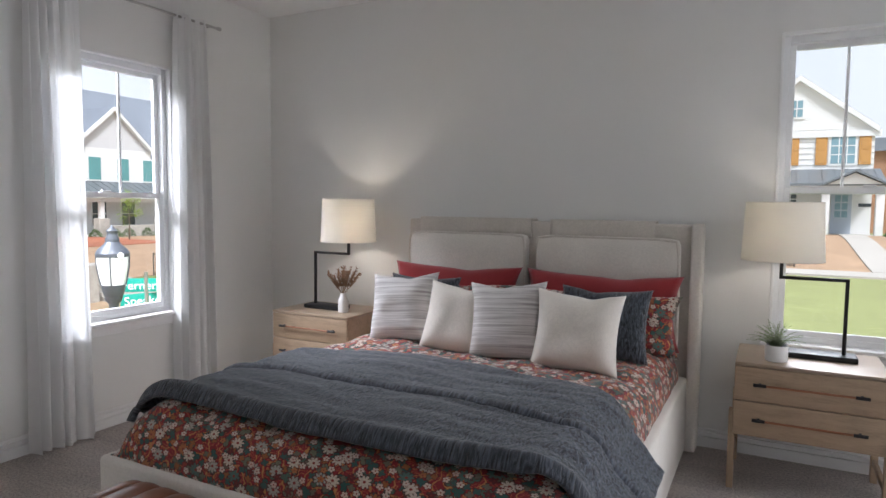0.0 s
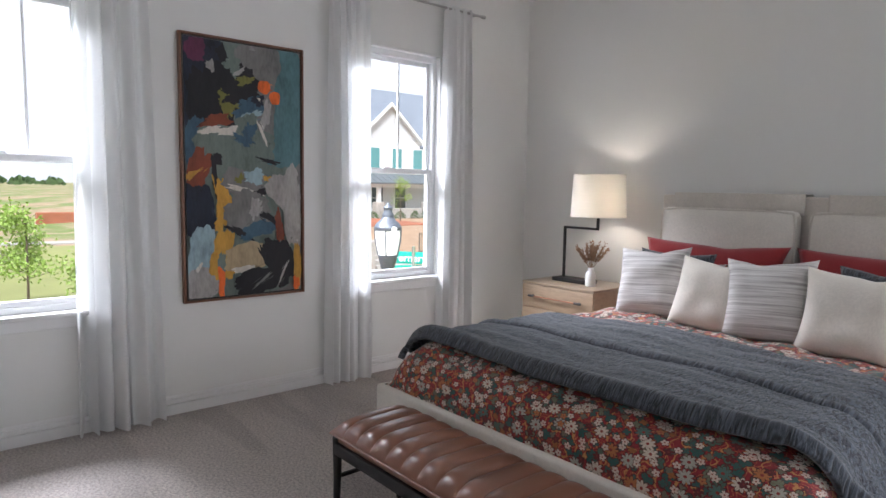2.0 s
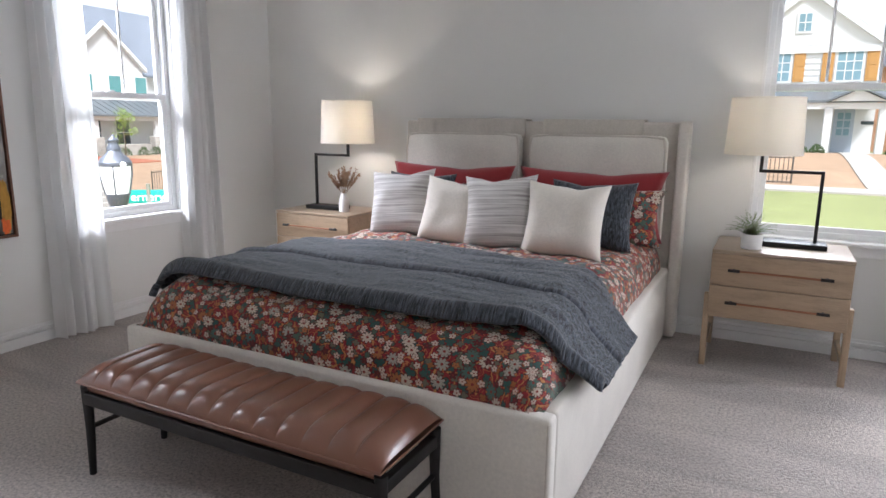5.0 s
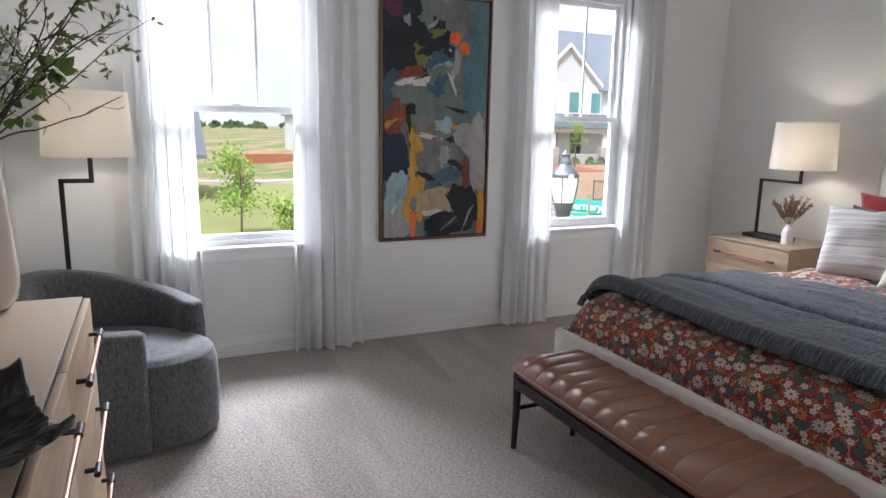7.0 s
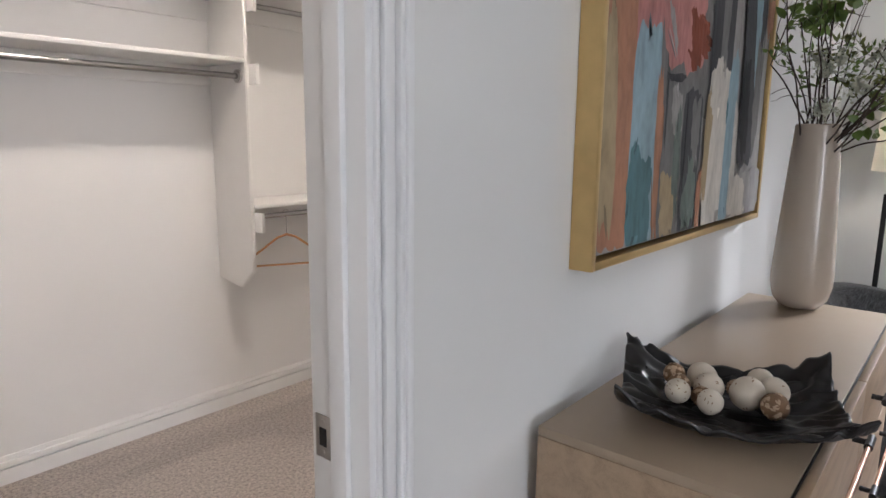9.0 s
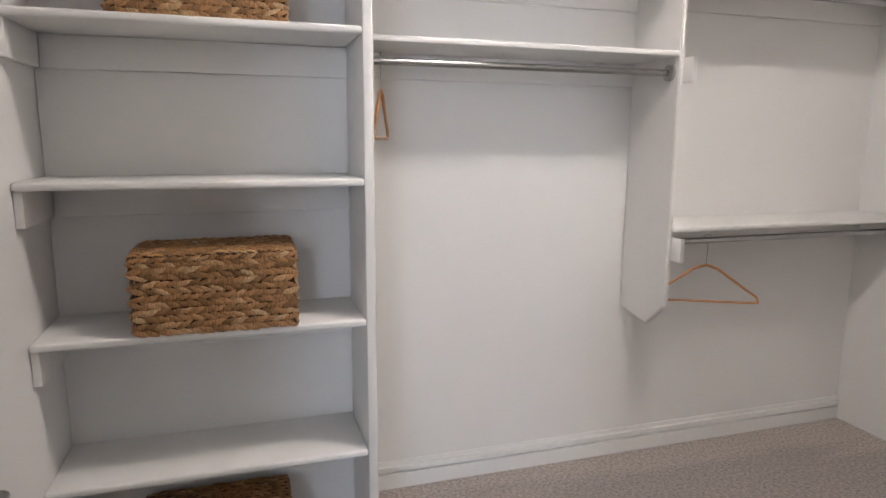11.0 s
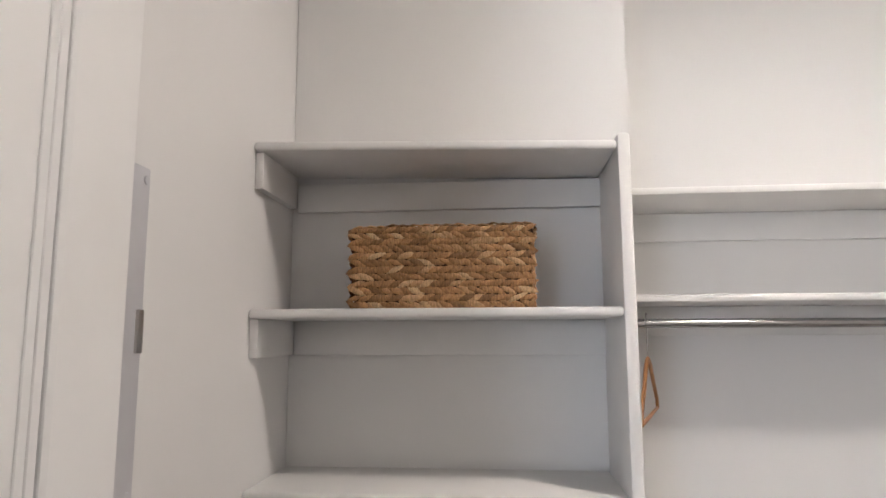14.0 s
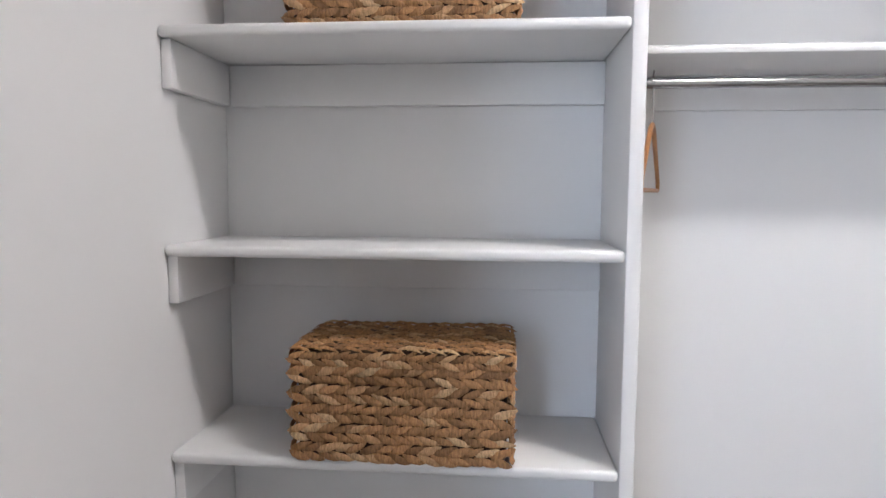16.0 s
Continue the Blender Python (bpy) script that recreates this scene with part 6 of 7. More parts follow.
def ground_z(x, y):
    def ss(a, b, v):
        q = max(0.0, min(1.0, (v - a) / (b - a)))
        return q * q * (3 - 2 * q)
    west = ss(-4.5, -8.0, x)
    z = -0.62 * (1 - west) - 2.1 * west
    z += west * 0.35 * ss(5, -5, y)
    z += west * 0.95 * ss(-16, -38, x) * ss(6, 22, y)
    z += (1 - west) * 0.75 * ss(21, 34, y)
    return z - 0.4 * ss(60, 400, math.hypot(x, y))


def ground():
    bm = bmesh.new()
    rs = [0.0, 3, 5, 6.5, 8, 10, 12, 14, 17, 20, 24, 28, 33, 38, 45, 55, 70, 100, 160, 300, 700, 1500, 3500]
    n = 96
    rings = []
    for r in rs[1:]:
        rings.append([bm.verts.new((r * math.cos(2 * math.pi * i / n), r * math.sin(2 * math.pi * i / n), ground_z(r * math.cos(2 * math.pi * i / n), r * math.sin(2 * math.pi * i / n)) if r > 5.2 else -0.75)) for i in range(n)])
    for a, b in zip(rings, rings[1:]):
        for i in range(n):
            bm.faces.new((a[i], b[i], b[(i + 1) % n], a[(i + 1) % n]))
    bm.faces.new(rings[0])
    return structure("ground", bm, GROUND, "grass and bare earth of the building lots")


def ground_mat():
    k = Mat("lawn_and_earth", (0.2, 0.2, 0.1), 0.95)
    big, mid, fine = k.noise(0.06, 3), k.noise(0.6, 4), k.noise(14, 3)
    grass = k.ramp(fine, [(0.3, (0.10, 0.15, 0.03)), (0.7, (0.20, 0.26, 0.07))])
    earth = k.ramp(mid, [(0.3, (0.30, 0.20, 0.12)), (0.7, (0.42, 0.31, 0.20))])
    f = k.ramp(k.math("MULTIPLY_ADD", mid, 0.35, k.math("MULTIPLY", big, 0.75)), [(0.50, (0, 0, 0)), (0.62, (1, 1, 1))])
    k.base(k.mix(f, grass, earth))
    k.bump(fine, 0.8, 0.05)
    return k.m


GROUND = ground_mat()
ground()
CONC = plain("pale_concrete", (0.43, 0.405, 0.365), 0.9, var=0.1, scale=3, bump=0.2)
EARTH = plain("bare_earth", (0.36, 0.24, 0.15), 0.95, var=0.25, scale=2, bump=0.6, bdist=0.05)
CLAY = plain("red_clay_bed", (0.36, 0.13, 0.07), 0.95, var=0.25, scale=2, bump=0.6, bdist=0.05)
SIDING = plain("white_siding", (0.74, 0.74, 0.73), 0.7, var=0.03, scale=4, bump=0.1)
GREYSID = plain("grey_siding", (0.60, 0.60, 0.61), 0.7, var=0.05, scale=4, bump=0.1)
SHINGLE = plain("slate_shingle", (0.20, 0.225, 0.265), 0.85, var=0.15, scale=6, bump=0.3)
SEAM = plain("standing_seam_metal", (0.17, 0.19, 0.205), 0.45, 0.3, var=0.06, scale=3)
SHUT = plain("orange_stained_shutter", (0.52, 0.27, 0.08), 0.6, var=0.1, scale=6)
TEALSH = plain("teal_glazing", (0.12, 0.30, 0.30), 0.25, var=0.12, scale=3)
DARKGL = plain("dark_glazing", (0.06, 0.075, 0.085), 0.15, var=0.2, scale=2)
BLUEGL = plain("blue_glazing", (0.20, 0.33, 0.38), 0.15, var=0.2, scale=2)
PALEDOOR = plain("pale_blue_door", (0.42, 0.48, 0.55), 0.5, var=0.04)
STONE = plain("stone_veneer", (0.42, 0.39, 0.35), 0.9, var=0.3, scale=4, bump=0.7, bdist=0.03)
BRICK = plain("brick_masonry", (0.36, 0.20, 0.12), 0.9, var=0.3, scale=5, bump=0.5, bdist=0.02)
BARK = plain("tree_bark", (0.12, 0.09, 0.06), 0.9, var=0.3, scale=12, bump=0.5)
FOLI = plain("young_foliage", (0.26, 0.38, 0.07), 0.6, var=0.3, scale=2)
SHRUB = plain("shrub_foliage", (0.07, 0.12, 0.04), 0.7, var=0.35, scale=4)
SIGNG = plain("street_sign_green", (0.0, 0.25, 0.19), 0.45, var=0.04)
SIGNW = plain("sign_white", (0.82, 0.84, 0.83), 0.5, var=0.02)
IRON = plain("lamp_post_iron", (0.075, 0.082, 0.098), 0.4, 0.3, var=0.15)
FENCE = plain("iron_fence", (0.10, 0.085, 0.07), 0.6, var=0.1)
LANTERN = Mat("frosted_lantern_glass", (0.72, 0.73, 0.72), 0.25)
LANTERN.base(LANTERN.ramp(LANTERN.noise(6, 3), [(0.3, (0.74, 0.75, 0.74)), (0.7, (0.84, 0.85, 0.84))]))
LANTERN = LANTERN.m


def facade_window(parent, at, w, h, cols=2, rows=2, glass=None, facing="y", name="window"):
    """A framed window on a facade; facing 'y' looks to -y, 'x' looks to +x."""
    x, y, z = at
    def bar(a0, a1, z0, z1, d0, d1):
        if facing == "y":
            return bx(x + a0, x + a1, y - d1, y - d0, z + z0, z + z1)
        return bx(x + d0, x + d1, y + a0, y + a1, z + z0, z + z1)
    wd = part(name, bar(-w / 2 - 0.10, w / 2 + 0.10, -0.10, h + 0.10, 0.0, 0.05), SIDING, parent)
    part("pane", bar(-w / 2, w / 2, 0, h, 0.05, 0.06), glass or DARKGL, wd)
    for i in range(1, cols):
        a = -w / 2 + w * i / cols
        part("glazing_bar", bar(a - 0.025, a + 0.025, 0, h, 0.06, 0.075), SIDING, wd)
    for j in range(1, rows):
        b = h * j / rows
        part("glazing_bar", bar(-w / 2, w / 2, b - 0.025, b + 0.025, 0.0615, 0.0735), SIDING, wd)
    return wd


def gable_prism(parent, name, mat, a0, a1, b0, b1, ze, zr, along, over=0.35, thick=0.16):
    """Two roof slabs over a0..a1 (span) by b0..b1 (length); the ridge runs along x or y."""
    mid = (a0 + a1) / 2
    for e in (a0 - over, a1 + over):
        slope = (zr - ze) / (mid - a0)
        zz = zr - slope * abs(mid - e)
        bm = bmesh.new()
        q = [(e, b0 - over, zz), (mid, b0 - over, zr), (mid, b1 + over, zr), (e, b1 + over, zz)]
        lo = [bm.verts.new((p[0], p[1], p[2]) if along == "y" else (p[1], p[0], p[2])) for p in q]
        hi = [bm.verts.new((p[0], p[1], p[2] + thick) if along == "y" else (p[1], p[0], p[2] + thick)) for p in q]
        bm.faces.new(lo), bm.faces.new(hi[::-1])
        for i in range(4):
            j = (i + 1) % 4
            bm.faces.new((lo[i], hi[i], hi[j], lo[j]))
        part(name, bm, mat, parent)


def gable_wall(parent, mat, a0, a1, at, ze, zr, along, d=0.2, name="gable"):
    mid = (a0 + a1) / 2
    bm = bmesh.new()
    pr = [(a0, ze), (a1, ze), (mid, zr)]
    for k in (0, 1):
        vs = [bm.verts.new((a, at + k * d, z) if along == "y" else (at - k * d, a, z)) for a, z in pr]
        bm.faces.new(vs)
    bm.verts.ensure_lookup_table()
    v = bm.verts
    for i in range(3):
        j = (i + 1) % 3
        bm.faces.new((v[i], v[j], v[j + 3], v[i + 3]))
    return part(name, bm, mat, parent)


def lap_lines(parent, x0, x1, y, z0, z1, facing="y", step=0.30):
    """Clapboards: thin sloped boards laid on a facade."""
    bm = bmesh.new()
    z = z0
    while z < z1 - 0.05:
        if facing == "y":
            box(bm, x0, x1, y - 0.03, y, z, z + 0.04)
        else:
            box(bm, y, y + 0.03, x0, x1, z, z + 0.04)
        z += step
    ob = part("clapboards", bm, SIDING, parent)
    return ob


def north_house():
    y = 38.0
    t = thing("house", "white two-storey farmhouse with orange shutters and metal porch roof", "house", group="houses")
    x0, x1, ze, zr, zf = -2.1, 4.7, 5.55, 8.2, 0.15
    part("wall", bx(x0, x1, y, y + 9, -0.6, ze), SIDING, t)
    lap_lines(t, x0, x1, y - 0.001, 3.4, ze)
    gable_wall(t, SIDING, x0, x1, y + 0.02, ze - 0.01, zr - 0.1, "y")
    gable_prism(t, "roof", SHINGLE, x0, x1, y - 0.02, y + 9, ze, zr, "y", 0.14)
    gable_prism(t, "rake_board", SIDING, x0, x1, y - 0.04, y - 0.02, ze - 0.16, zr - 0.16, "y", 0.16, 0.30)
    part("belt_board", bx(x0 - 0.25, x1 + 0.25, y - 0.12, y - 0.002, ze - 0.45, ze - 0.16), SIDING, t)
    facade_window(t, (1.2, y + 0.015, 6.2), 0.55, 0.85, 2, 2, BLUEGL)
    for xc in (0.18, 3.35):
        facade_window(t, (xc, y, 3.75), 1.05, 1.35, 3, 3, BLUEGL)
        for s in (-1, 1):
            sh = part("shutter", bx(xc + s * 0.95 - 0.26, xc + s * 0.95 + 0.26, y - 0.07, y - 0.002, 3.68, 5.15, 0.01, 1), SHUT, t)
            for z in (3.78, 4.45):
                part("shutter_panel", bx(xc + s * 0.95 - 0.17, xc + s * 0.95 + 0.17, y - 0.085, y - 0.069, z, z + 0.58, 0.01, 1), SHUT, sh)
    # porch
    bm = bmesh.new()
    q = [(x0 - 0.3, y - 2.6, 2.55), (x1 + 0.3, y - 2.6, 2.55), (x1 + 0.3, y, 3.35), (x0 - 0.3, y, 3.35)]
    lo, hi = [bm.verts.new(p) for p in q], [bm.verts.new((p[0], p[1], p[2] + 0.12)) for p in q]
    bm.faces.new(lo), bm.faces.new(hi)
    for i in range(4):
        bm.faces.new((lo[i], lo[(i + 1) % 4], hi[(i + 1) % 4], hi[i]))
    pr = part("porch_roof", bm, SEAM, t)
    for i in range(13):
        x = x0 + (x1 - x0) * i / 12
        part("seam", tube([(x, y - 2.6, 2.68), (x, y - 0.02, 3.48)], 0.02, 4), SEAM, pr)
    gable_wall(t, SIDING, 2.6, 4.8, y - 2.75, 2.62, 3.15, "y", 0.3, "porch_gable")
    gable_prism(t, "porch_gable_roof", SEAM, 2.6, 4.8, y - 2.8, y - 0.6, 2.66, 3.2, "y", 0.2, 0.1)
    part("porch_beam", bx(x0 - 0.2, x1 + 0.2, y - 2.5, y - 2.25, 2.25, 2.54), SIDING, t)
    part("porch_floor", bx(x0 - 0.2, x1 + 0.2, y - 2.6, y - 0.002, -0.5, zf), CONC, t)
    part("porch_step", bx(1.6, 4.6, y - 3.2, y - 2.6, -0.5, zf - 0.17), CONC, t)
    for x in (2.55, 4.75, x0):
        part("porch_column", bx(x - 0.17, x + 0.17, y - 2.55, y - 2.2, zf, 2.3, 0.02, 1), SIDING, t)
    facade_window(t, (0.95, y, 0.75), 0.85, 1.55, 3, 4, DARKGL)
    d = part("door", bx(2.95, 3.85, y - 0.06, y - 0.002, zf, zf + 2.15), PALEDOOR, t, "pale blue front door")
    for i in range(2):
        for j in range(3):
            part("door_light", bx(3.12 + i * 0.31, 3.37 + i * 0.31, y - 0.07, y - 0.059, zf + 0.85 + j * 0.40, zf + 1.18 + j * 0.40), BLUEGL, d)
    part("house_number", bx(4.15, 4.7, y - 0.03, y - 0.002, 1.55, 1.72), DARKGL, t)
    part("side_wall", bx(x1, x1 + 3.5, y + 3.5, y + 8, -0.6, 4.6), BRICK, t)
    part("rear_roof", bx(x1 - 0.3, x1 + 3.8, y + 3.2, y + 8.2, 4.6, 5.3), SHINGLE, t)
    return t


north_house()


def west_house():
    x = -45.0
    t = thing("house", "white two-storey house with grey gable and stone porch", "house", group="houses")
    def yy(k):
        return k * 45.3 - 2.4
    g0, g1 = yy(0.668), yy(0.812)
    ze, zr, zf = 5.35, 8.35, -1.0
    part("wall", bx(x - 10, x, g0 - 8, g1 + 9, -2.0, ze), SIDING, t)
    part("gable_bay", bx(x, x + 0.8, g0, g1, -2.0, ze), SIDING, t)
    gable_wall(t, GREYSID, g0, g1, x + 0.8, ze, zr - 0.1, "x")
    gable_prism(t, "gable_roof", SHINGLE, g0, g1, x - 6, x + 0.82, ze, zr, "x", 0.14)
    gable_prism(t, "rake_board", SIDING, g0, g1, x + 0.98, x + 1.0, ze - 0.16, zr - 0.16, "x", 0.16, 0.30)
    gable_prism(t, "roof", SHINGLE, x - 10, x, g0 - 8, g1 + 9, ze, 10.3, "y", 0.6)
    for k in (0.706, 0.757, 0.806):
        facade_window(t, (x + 0.8, yy(k), 3.0), 0.95, 1.65, 1, 1, TEALSH, "x")
    for k in (0.646, 0.60):
        facade_window(t, (x, yy(k), 2.6), 1.0, 1.6, 1, 1, TEALSH, "x")
    bm = bmesh.new()
    q = [(x + 3.4, g0 - 1.0, 1.65), (x + 3.4, g1 + 4, 1.65), (x + 0.8, g1 + 4, 2.75), (x + 0.8, g0 - 0.2, 2.75)]
    lo, hi = [bm.verts.new(p) for p in q], [bm.verts.new((p[0], p[1], p[2] + 0.12)) for p in q]
    bm.faces.new(lo), bm.faces.new(hi)
    for i in range(4):
        bm.faces.new((lo[i], lo[(i + 1) % 4], hi[(i + 1) % 4], hi[i]))
    pr = part("porch_roof", bm, SEAM, t)
    for i in range(18):
        yv = g0 - 0.4 + (g1 + 4 - g0) * i / 17
        part("seam", tube([(x + 3.4, yv, 1.79), (x + 0.82, yv, 2.88)], 0.03, 4), SEAM, pr)
    part("porch_floor", bx(x + 0.8, x + 3.2, g0 - 0.6, g1 + 4, -2.0, zf), CONC, t)
    part("porch_beam", bx(x + 2.7, x + 3.0, g0 - 0.6, g1 + 4, 1.35, 1.66), SIDING, t)
    for k in (0.685, 0.795, 0.86):
        part("porch_column", bx(x + 2.7, x + 3.0, yy(k) - 0.15, yy(k) + 0.15, 0.2, 1.4), SIDING, t)
        part("column_pier", bx(x + 2.5, x + 3.2, yy(k) - 0.4, yy(k) + 0.4, -2.0, 0.2, 0.03, 1), STONE, t)
    part("porch_wall", bx(x + 2.6, x + 3.1, yy(0.70), yy(0.78), -2.0, -0.35, 0.03, 1), STONE, t)
    for k in (0.712, 0.765):
        facade_window(t, (x + 0.8, yy(k), -0.4), 1.1, 1.75, 2, 2, DARKGL, "x")
    for k in (0.64, 0.66, 0.62):
        facade_window(t, (x, yy(k), -0.4), 0.8, 1.7, 2, 2, DARKGL, "x")
    return t


west_house()


def street_lamp():
    x, y, z = -6.9, 4.62, 0.0
    t = thing("street_lamp", "black iron street lamp with an acorn lantern", "street lamp", pose(x, y, 0))
    g = ground_z(x, y)
    part("pole", lathe([(0.82 * r, q) for r, q in [(0.20, g), (0.20, g + 0.15), (0.13, g + 0.25), (0.07, g + 0.7), (0.055, 0.05), (0.075, 0.08), (0.06, 0.12), (0.07, 0.22), (0.12, 0.27), (0.13, 0.31)]], 24), IRON, t)
    part("lantern_cup", lathe([(0.82 * r, q) for r, q in [(0.10, 0.28), (0.14, 0.34), (0.165, 0.42), (0.17, 0.46), (0.16, 0.46)]], 28), IRON, t)
    part("lantern_glass", lathe([(0.82 * r, q) for r, q in [(0.155, 0.455), (0.19, 0.58), (0.215, 0.72), (0.218, 0.80), (0.21, 0.83)]], 32), LANTERN, t)
    part("lantern_band", lathe([(0.82 * r, q) for r, q in [(0.225, 0.805), (0.235, 0.81), (0.235, 0.85), (0.225, 0.855)]], 32), IRON, t)
    part("lantern_roof", lathe([(0.82 * r, q) for r, q in [(0.235, 0.85), (0.20, 0.90), (0.13, 0.95), (0.095, 0.99), (0.10, 1.02), (0.075, 1.06), (0.07, 1.10), (0.085, 1.12), (0.03, 1.16), (0.0, 1.20)]], 32), IRON, t)
    for i in range(4):
        a = math.pi / 4 + i * math.pi / 2
        part("cage_rib", tube([(0.14 * math.cos(a), 0.14 * math.sin(a), 0.45), (0.182 * math.cos(a), 0.182 * math.sin(a), 0.68), (0.187 * math.cos(a), 0.187 * math.sin(a), 0.82)], 0.009, 6), IRON, t)
    part("photocell", tube([(0.185, -0.03, 0.83), (0.21, -0.04, 0.83)], 0.035, 12), SIGNW, t)
    return t


street_lamp()


def lettering(text, size, m, parent):
    cu = bpy.data.curves.new("lettering", "FONT")
    cu.body, cu.size, cu.extrude, cu.align_x, cu.align_y = text, size, 0.002, "CENTER", "CENTER"
    tmp = bpy.data.objects.new("lettering", cu)
    me = bpy.data.meshes.new_from_object(tmp)
    bpy.data.objects.remove(tmp)
    me.materials.clear()
    me.materials.append(SIGNW)
    ob = new("lettering", me)
    ob.parent = parent
    ob.matrix_basis = m
    return ob


def street_sign():
    x, y = -8.235, 6.105
    g = ground_z(x, y)
    t = thing("street_sign", "green street name signs crossed on a post", "street sign", pose(x, y, 0))
    part("post", tube([(0, 0, g), (0, 0, 0.40)], 0.03, 10), STEEL, t)
    # the lower blade faces the window, the upper one crosses it
    for z, turn, w, words, small in ((-0.03, 64, 0.70, "Speaker", ""), (0.20, 38, 0.70, "Fernery", "LN")):
        m = pose(0, 0, z, 0, 0, turn)
        b = bx(-w * 0.52, w * 0.48, -0.006, 0.006, -0.105, 0.105, 0.004)
        bmesh.ops.transform(b, matrix=m, verts=b.verts)
        s = part("sign_blade", b, SIGNG, t)
        lettering(words, 0.185, m @ pose(-0.06 if small else -0.02, -0.009, -0.01, 90, 0, 0), s)
        if small:
            lettering(small, 0.10, m @ pose(w * 0.40, -0.009, -0.05, 90, 0, 0), s)
    return t


street_sign()


def tree(x, y, h, spread, label, seed, leaves=700, trunk=0.05):
    r = random.Random(seed)
    g = ground_z(x, y)
    t = thing("tree", label, "tree", pose(x, y, g), group="young street trees")
    wood, lv = bmesh.new(), bmesh.new()
    tube([(0, 0, -0.05), (0.03, 0.02, h * 0.35), (-0.02, 0.03, h * 0.7), (0, 0, h * 0.95)], trunk, 7, wood, trunk * 0.25)
    tips = []
    for i in range(18):
        z = h * r.uniform(0.28, 0.92)
        a = r.uniform(0, 6.28)
        ln = spread * (1.1 - 0.75 * (z / h)) * r.uniform(0.6, 1.1)
        e = Vector((math.cos(a) * ln, math.sin(a) * ln, z + ln * r.uniform(0.2, 0.7)))
        m = Vector((e.x * 0.5, e.y * 0.5, z + ln * 0.15))
        tube([(0, 0, z), m, e], trunk * 0.3, 5, wood, trunk * 0.08)
        tips += [(m, 0.5), (e, 0.8), ((m + e) / 2, 0.7)]
    for i in range(leaves):
        c, s = r.choice(tips)
        p = c + rnd_dir(r) * spread * 0.33 * r.random() ** 0.6
        leaf_blade(lv, p, rnd_dir(r), rnd_dir(r), r.uniform(0.07, 0.13), r.uniform(0.05, 0.085))
    part("trunk", wood, BARK, t)
    part("crown", lv, FOLI, t, "light green sparse foliage", 180)
    return t


tree(-19.5, 1.85, 2.75, 1.25, "slender young tree with light green leaves on a lawn", 1, 1900, 0.04)
tree(-16.5, 2.75, 1.5, 0.8, "bushy young tree with light green leaves", 2, 800, 0.04)
tree(-37, 27.0, 3.4, 1.1, "slender young street tree before the white house", 3, 600, 0.05)
tree(-0.9, 25.5, 2.3, 1.3, "bushy young tree beside the iron fence", 4, 1100, 0.05)


def shrub(x, y, r0, seed, h=0.55):
    r = random.Random(seed)
    bm = bmesh.new()
    g = ground_z(x, y)
    for i in range(150):
        v = rnd_dir(r)
        p = Vector((x + v.x * r0 * r.random() ** 0.4, y + v.y * r0 * r.random() ** 0.4, g + abs(v.z) * h))
        leaf_blade(bm, p, (v + Vector((0, 0, 0.4))).normalized(), rnd_dir(r), 0.14, 0.08)
    for i in range(4):
        tube([(x, y, g - 0.03), (x + r.uniform(-0.1, 0.1), y + r.uniform(-0.1, 0.1), g + h * 0.6)], 0.015, 4, bm)
    return solo("shrub", bm, SHRUB, "small dark green garden shrub in a bed", "shrub", "garden shrubs", angle=180)


for i in range(7):
    shrub(-41.2 + 0.3 * (i % 2), 27.5 + 1.3 * i, 0.42, 60 + i)
for i, x in enumerate((-0.6, 0.5, 1.5, 2.2, 5.2)):
    shrub(x, 34.6, 0.28, 80 + i, 0.4)


def slab_on_ground(name, x0, x1, y0, y1, mat, label, lift=0.03, nx=14, ny=14):
    def fn(u, v):
        x, y = x0 + (x1 - x0) * u, y0 + (y1 - y0) * v
        return (x, y, ground_z(x, y) + lift)
    bm = grid_mesh(fn, nx, ny)
    r = bmesh.ops.extrude_edge_only(bm, edges=[e for e in bm.edges if e.is_boundary])
    for g in r["geom"]:
        if isinstance(g, bmesh.types.BMVert):
            g.co.z -= lift + 0.25
    return structure(name, bm, mat, label)


slab_on_ground("garden_bed", -6, 9.0, 22.0, 35.0, EARTH, "bare earth front garden", 0.07)
slab_on_ground("lawn", -12, 14.0, 9.0, 21.6, plain("mown_lawn", (0.24, 0.26, 0.10), 0.95, var=0.2, scale=5, bump=0.5, bdist=0.03), "mown green lawn", 0.05)
slab_on_ground("pavement", -14, 16.0, 21.7, 22.9, CONC, "pale concrete pavement", 0.10)
slab_on_ground("front_path", 3.1, 4.1, 22.9, 34.8, CONC, "curving concrete front path", 0.11)
slab_on_ground("road", -16.0, -9.5, -60, 60, CONC, "pale concrete road", 0.04, 6, 40)
slab_on_ground("clay_bed", -42, -34, 18, 27.5, CLAY, "red clay planting bed", 0.10)
slab_on_ground("far_lot", -40, -24, 10, 40, EARTH, "bare earth building lot", 0.06)
slab_on_ground("field_path", -42, -40.5, -20, 26, CONC, "pale path across the field", 0.08)
slab_on_ground("far_lawn", -39, -17, -6, 9, plain("rough_lawn", (0.25, 0.26, 0.09), 0.95, var=0.25, scale=0.6, bump=0.5, bdist=0.03), "rough green lawn", 0.05)


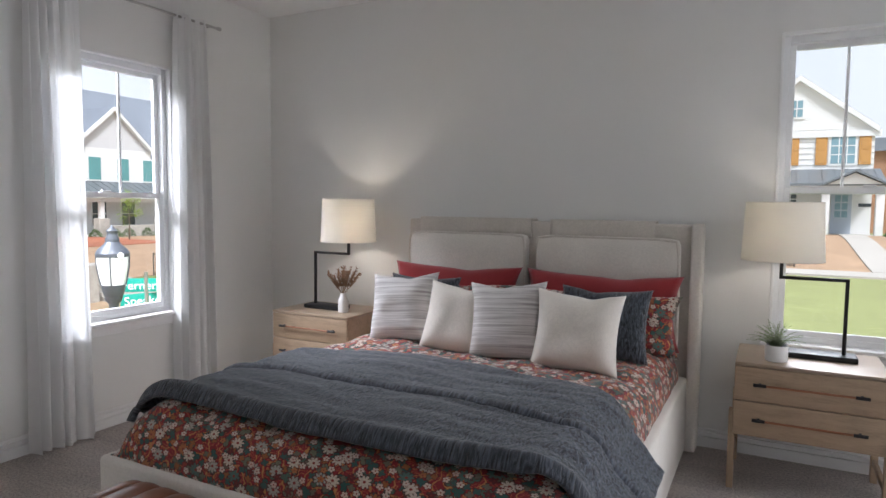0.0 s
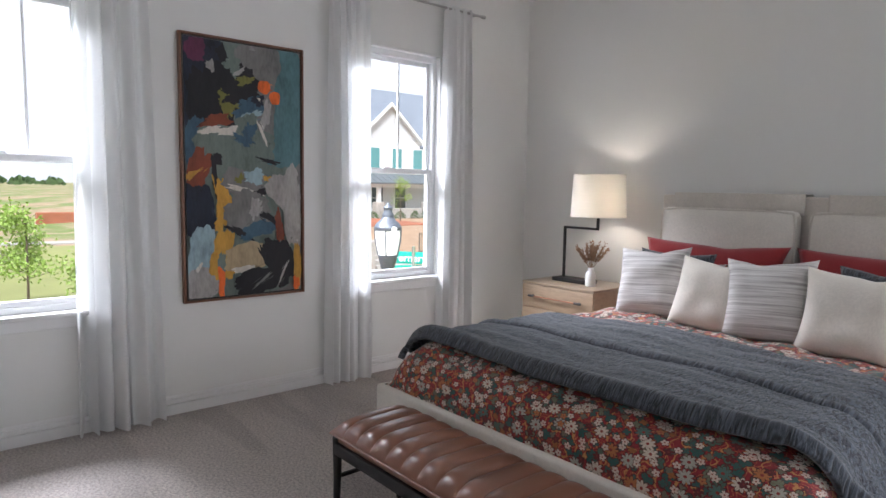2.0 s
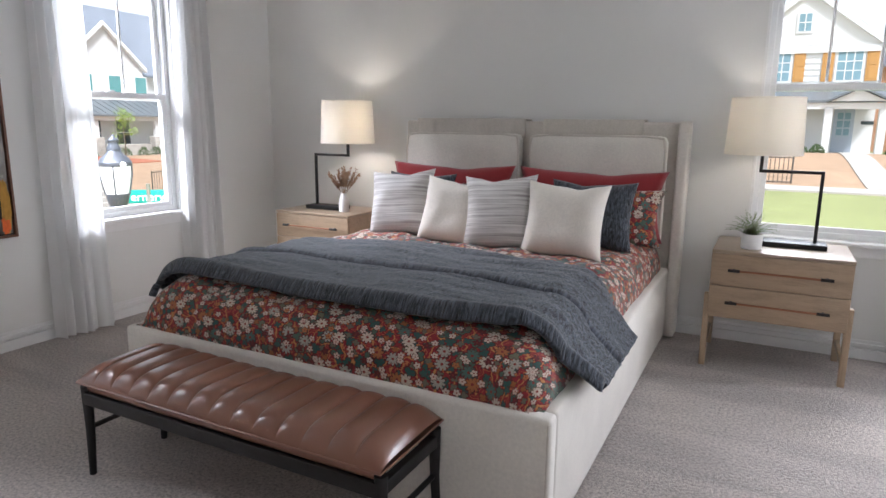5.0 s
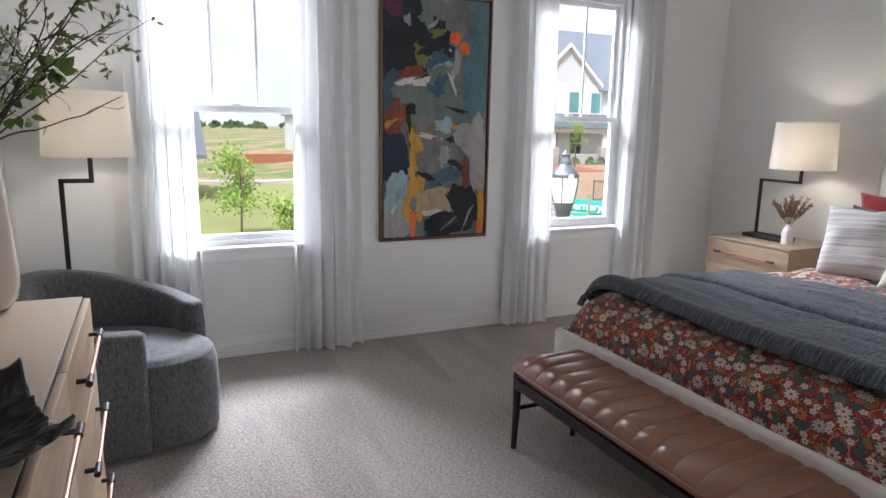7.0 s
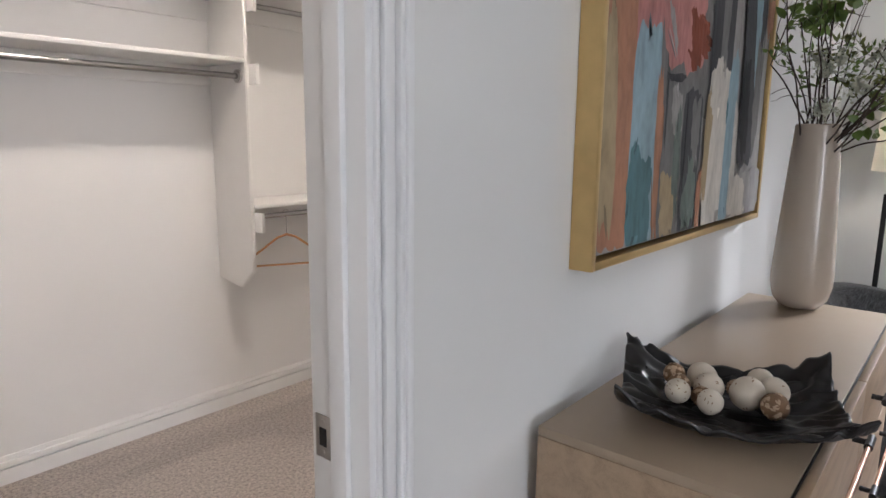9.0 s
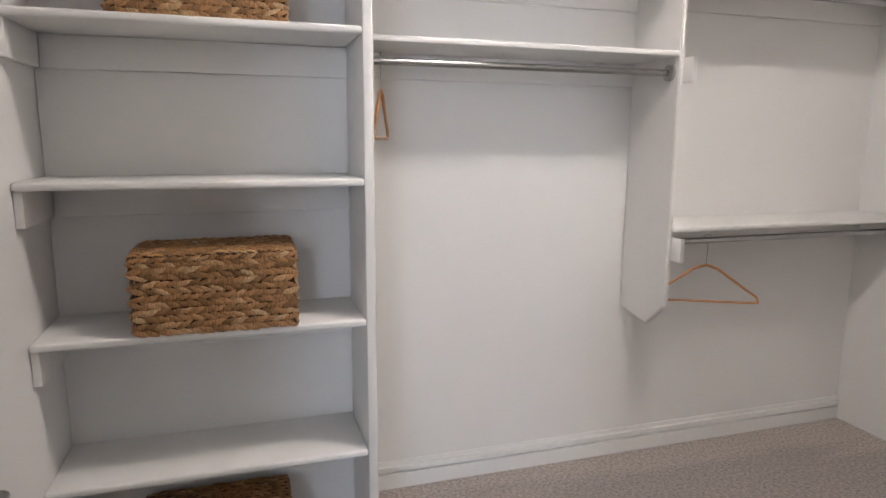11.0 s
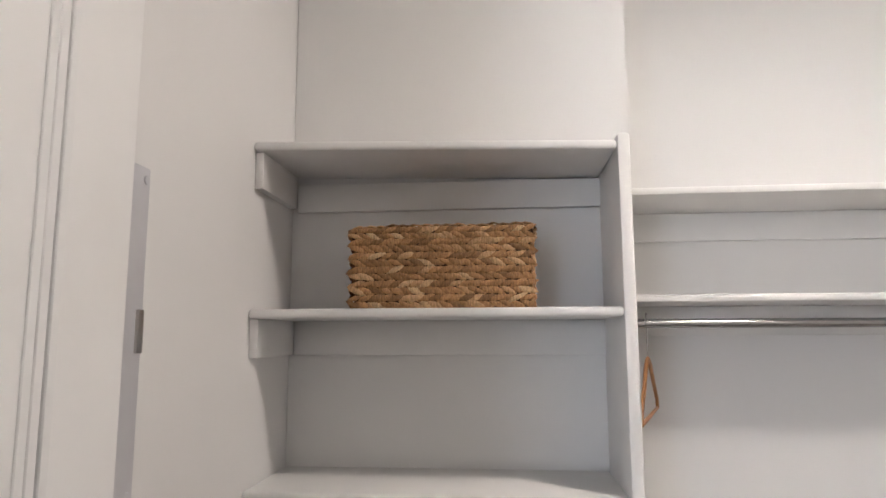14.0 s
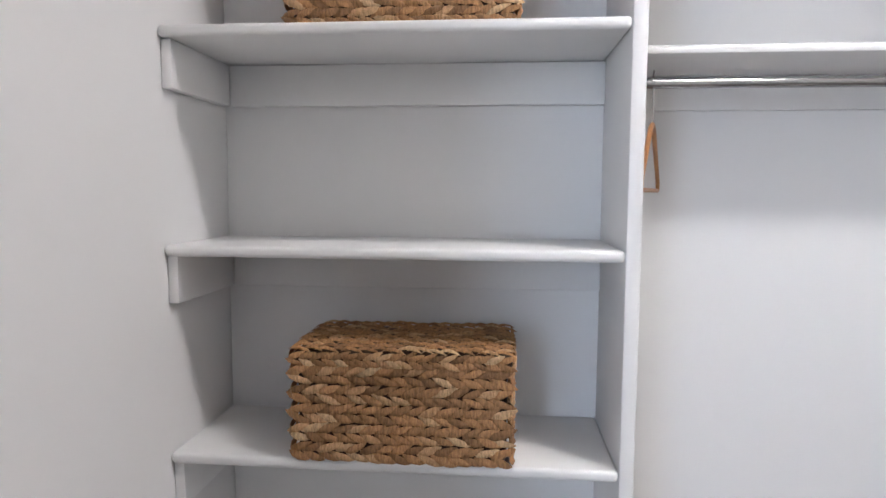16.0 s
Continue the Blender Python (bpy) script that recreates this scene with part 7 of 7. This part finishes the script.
def steps():
    t = thing("garden_steps", "pale concrete steps up to the white house", "steps")
    x, y = -20.0, 14.6
    for i in range(7):
        z = ground_z(x, y) + 0.16 * i
        part("step", bx(x - 0.5 - i * 0.42, x - i * 0.42, y - 0.9, y + 0.9, z - 0.6, z + 0.16, 0.01, 1), CONC, t)
    part("retaining_wall", bx(x - 1.2, x - 0.4, y - 5.0, y - 1.0, -2.6, -0.75, 0.03, 1), STONE, t)
    return t


steps()


def iron_fence(x0, y0, x1, y1, n, h, label):
    t = thing("iron_fence", label, "fence", group="iron fences")
    for i in range(n + 1):
        k = i / n
        x, y = x0 + (x1 - x0) * k, y0 + (y1 - y0) * k
        g = ground_z(x, y)
        part("post" if i % 8 == 0 else "picket", tube([(x, y, g - 0.05), (x, y, g + h)], 0.03 if i % 8 == 0 else 0.013, 5), FENCE, t)
    for dz in (0.12, h - 0.08):
        part("fence_rail", tube([(x0, y0, ground_z(x0, y0) + dz), (x1, y1, ground_z(x1, y1) + dz)], 0.02, 5), FENCE, t)
    return t


iron_fence(-2.2, 23.6, 1.0, 23.6, 24, 1.0, "dark iron picket fence by the pavement")
iron_fence(-24.0, 18.6, -24.0, 20.9, 18, 1.05, "dark iron railing beside the steps")


def low_brick_wall():
    t = thing("brick_wall", "low orange-brown brick garden wall", "wall")
    x = -15.2
    for j in range(4):
        for i in range(18):
            y = -1.8 + i * 0.30 + (0.15 if j % 2 else 0)
            g = ground_z(x, 0)
            part("brick", bx(x, x + 0.2, y, y + 0.285, g + j * 0.155, g + 0.145 + j * 0.155, 0.008, 1), BRICK, t)
    return t


low_brick_wall()


def far_house(x, y, w, d, h, hr, wall, roof, label):
    t = thing("house", label, "house", group="distant houses")
    g = ground_z(x, y) - 0.3
    part("wall", bx(x - d, x, y - w / 2, y + w / 2, g, g + h), wall, t)
    gable_wall(t, wall, y - w / 2, y + w / 2, x, g + h, g + hr - 0.1, "x")
    gable_prism(t, "roof", roof, y - w / 2, y + w / 2, x - d, x + 0.1, g + h, g + hr, "x", 0.4)
    for k in (-0.25, 0.25):
        facade_window(t, (x, y + w * k, g + 1.0), 1.2, 1.4, 2, 2, DARKGL, "x")
    return t


ob = thing("outbuilding", "low brick outbuilding with a blue-grey metal roof", "building")
part("wall", bx(-36.5, -30.5, -4.6, 1.3, -2.4, 0.05), BRICK, ob)
gable_prism(ob, "roof", SEAM, -37, -30, -5, 1.6, 0.05, 1.95, "y", 0.2)
gable_wall(ob, BRICK, -36.5, -30.5, 1.1, 0.05, 1.75, "y")
far_house(-75, 20.5, 9, 10, 4.4, 7.0, GREYSID, SHINGLE, "distant grey house across the field")


def far_wall():
    bm = bmesh.new()
    g = ground_z(-60, 6)
    box(bm, -60.4, -60, 7.5, 14, g - 0.5, g + 1.0, 0.05, 1)
    return solo("site_barrier", bm, CLAY, "long red-brown barrier across the far field", "barrier")


far_wall()


def tree_line():
    r = random.Random(3)
    bm = bmesh.new()
    for i in range(900):
        a = radians(r.uniform(95, 265))
        d = r.uniform(430, 520)
        x, y = d * math.cos(a), d * math.sin(a)
        s = r.uniform(1.5, 3.4)
        for k in range(5):
            v = rnd_dir(r)
            leaf_blade(bm, Vector((x + v.x * s, y + v.y * s, ground_z(x, y) + 0.5 + abs(v.z) * s)), Vector((0, 0, 1)), rnd_dir(r), s * 1.2, s * 1.6)
    return solo("far_trees", bm, SHRUB, "low dark line of trees on the horizon", "trees", kind="stuff", angle=180)


tree_line()
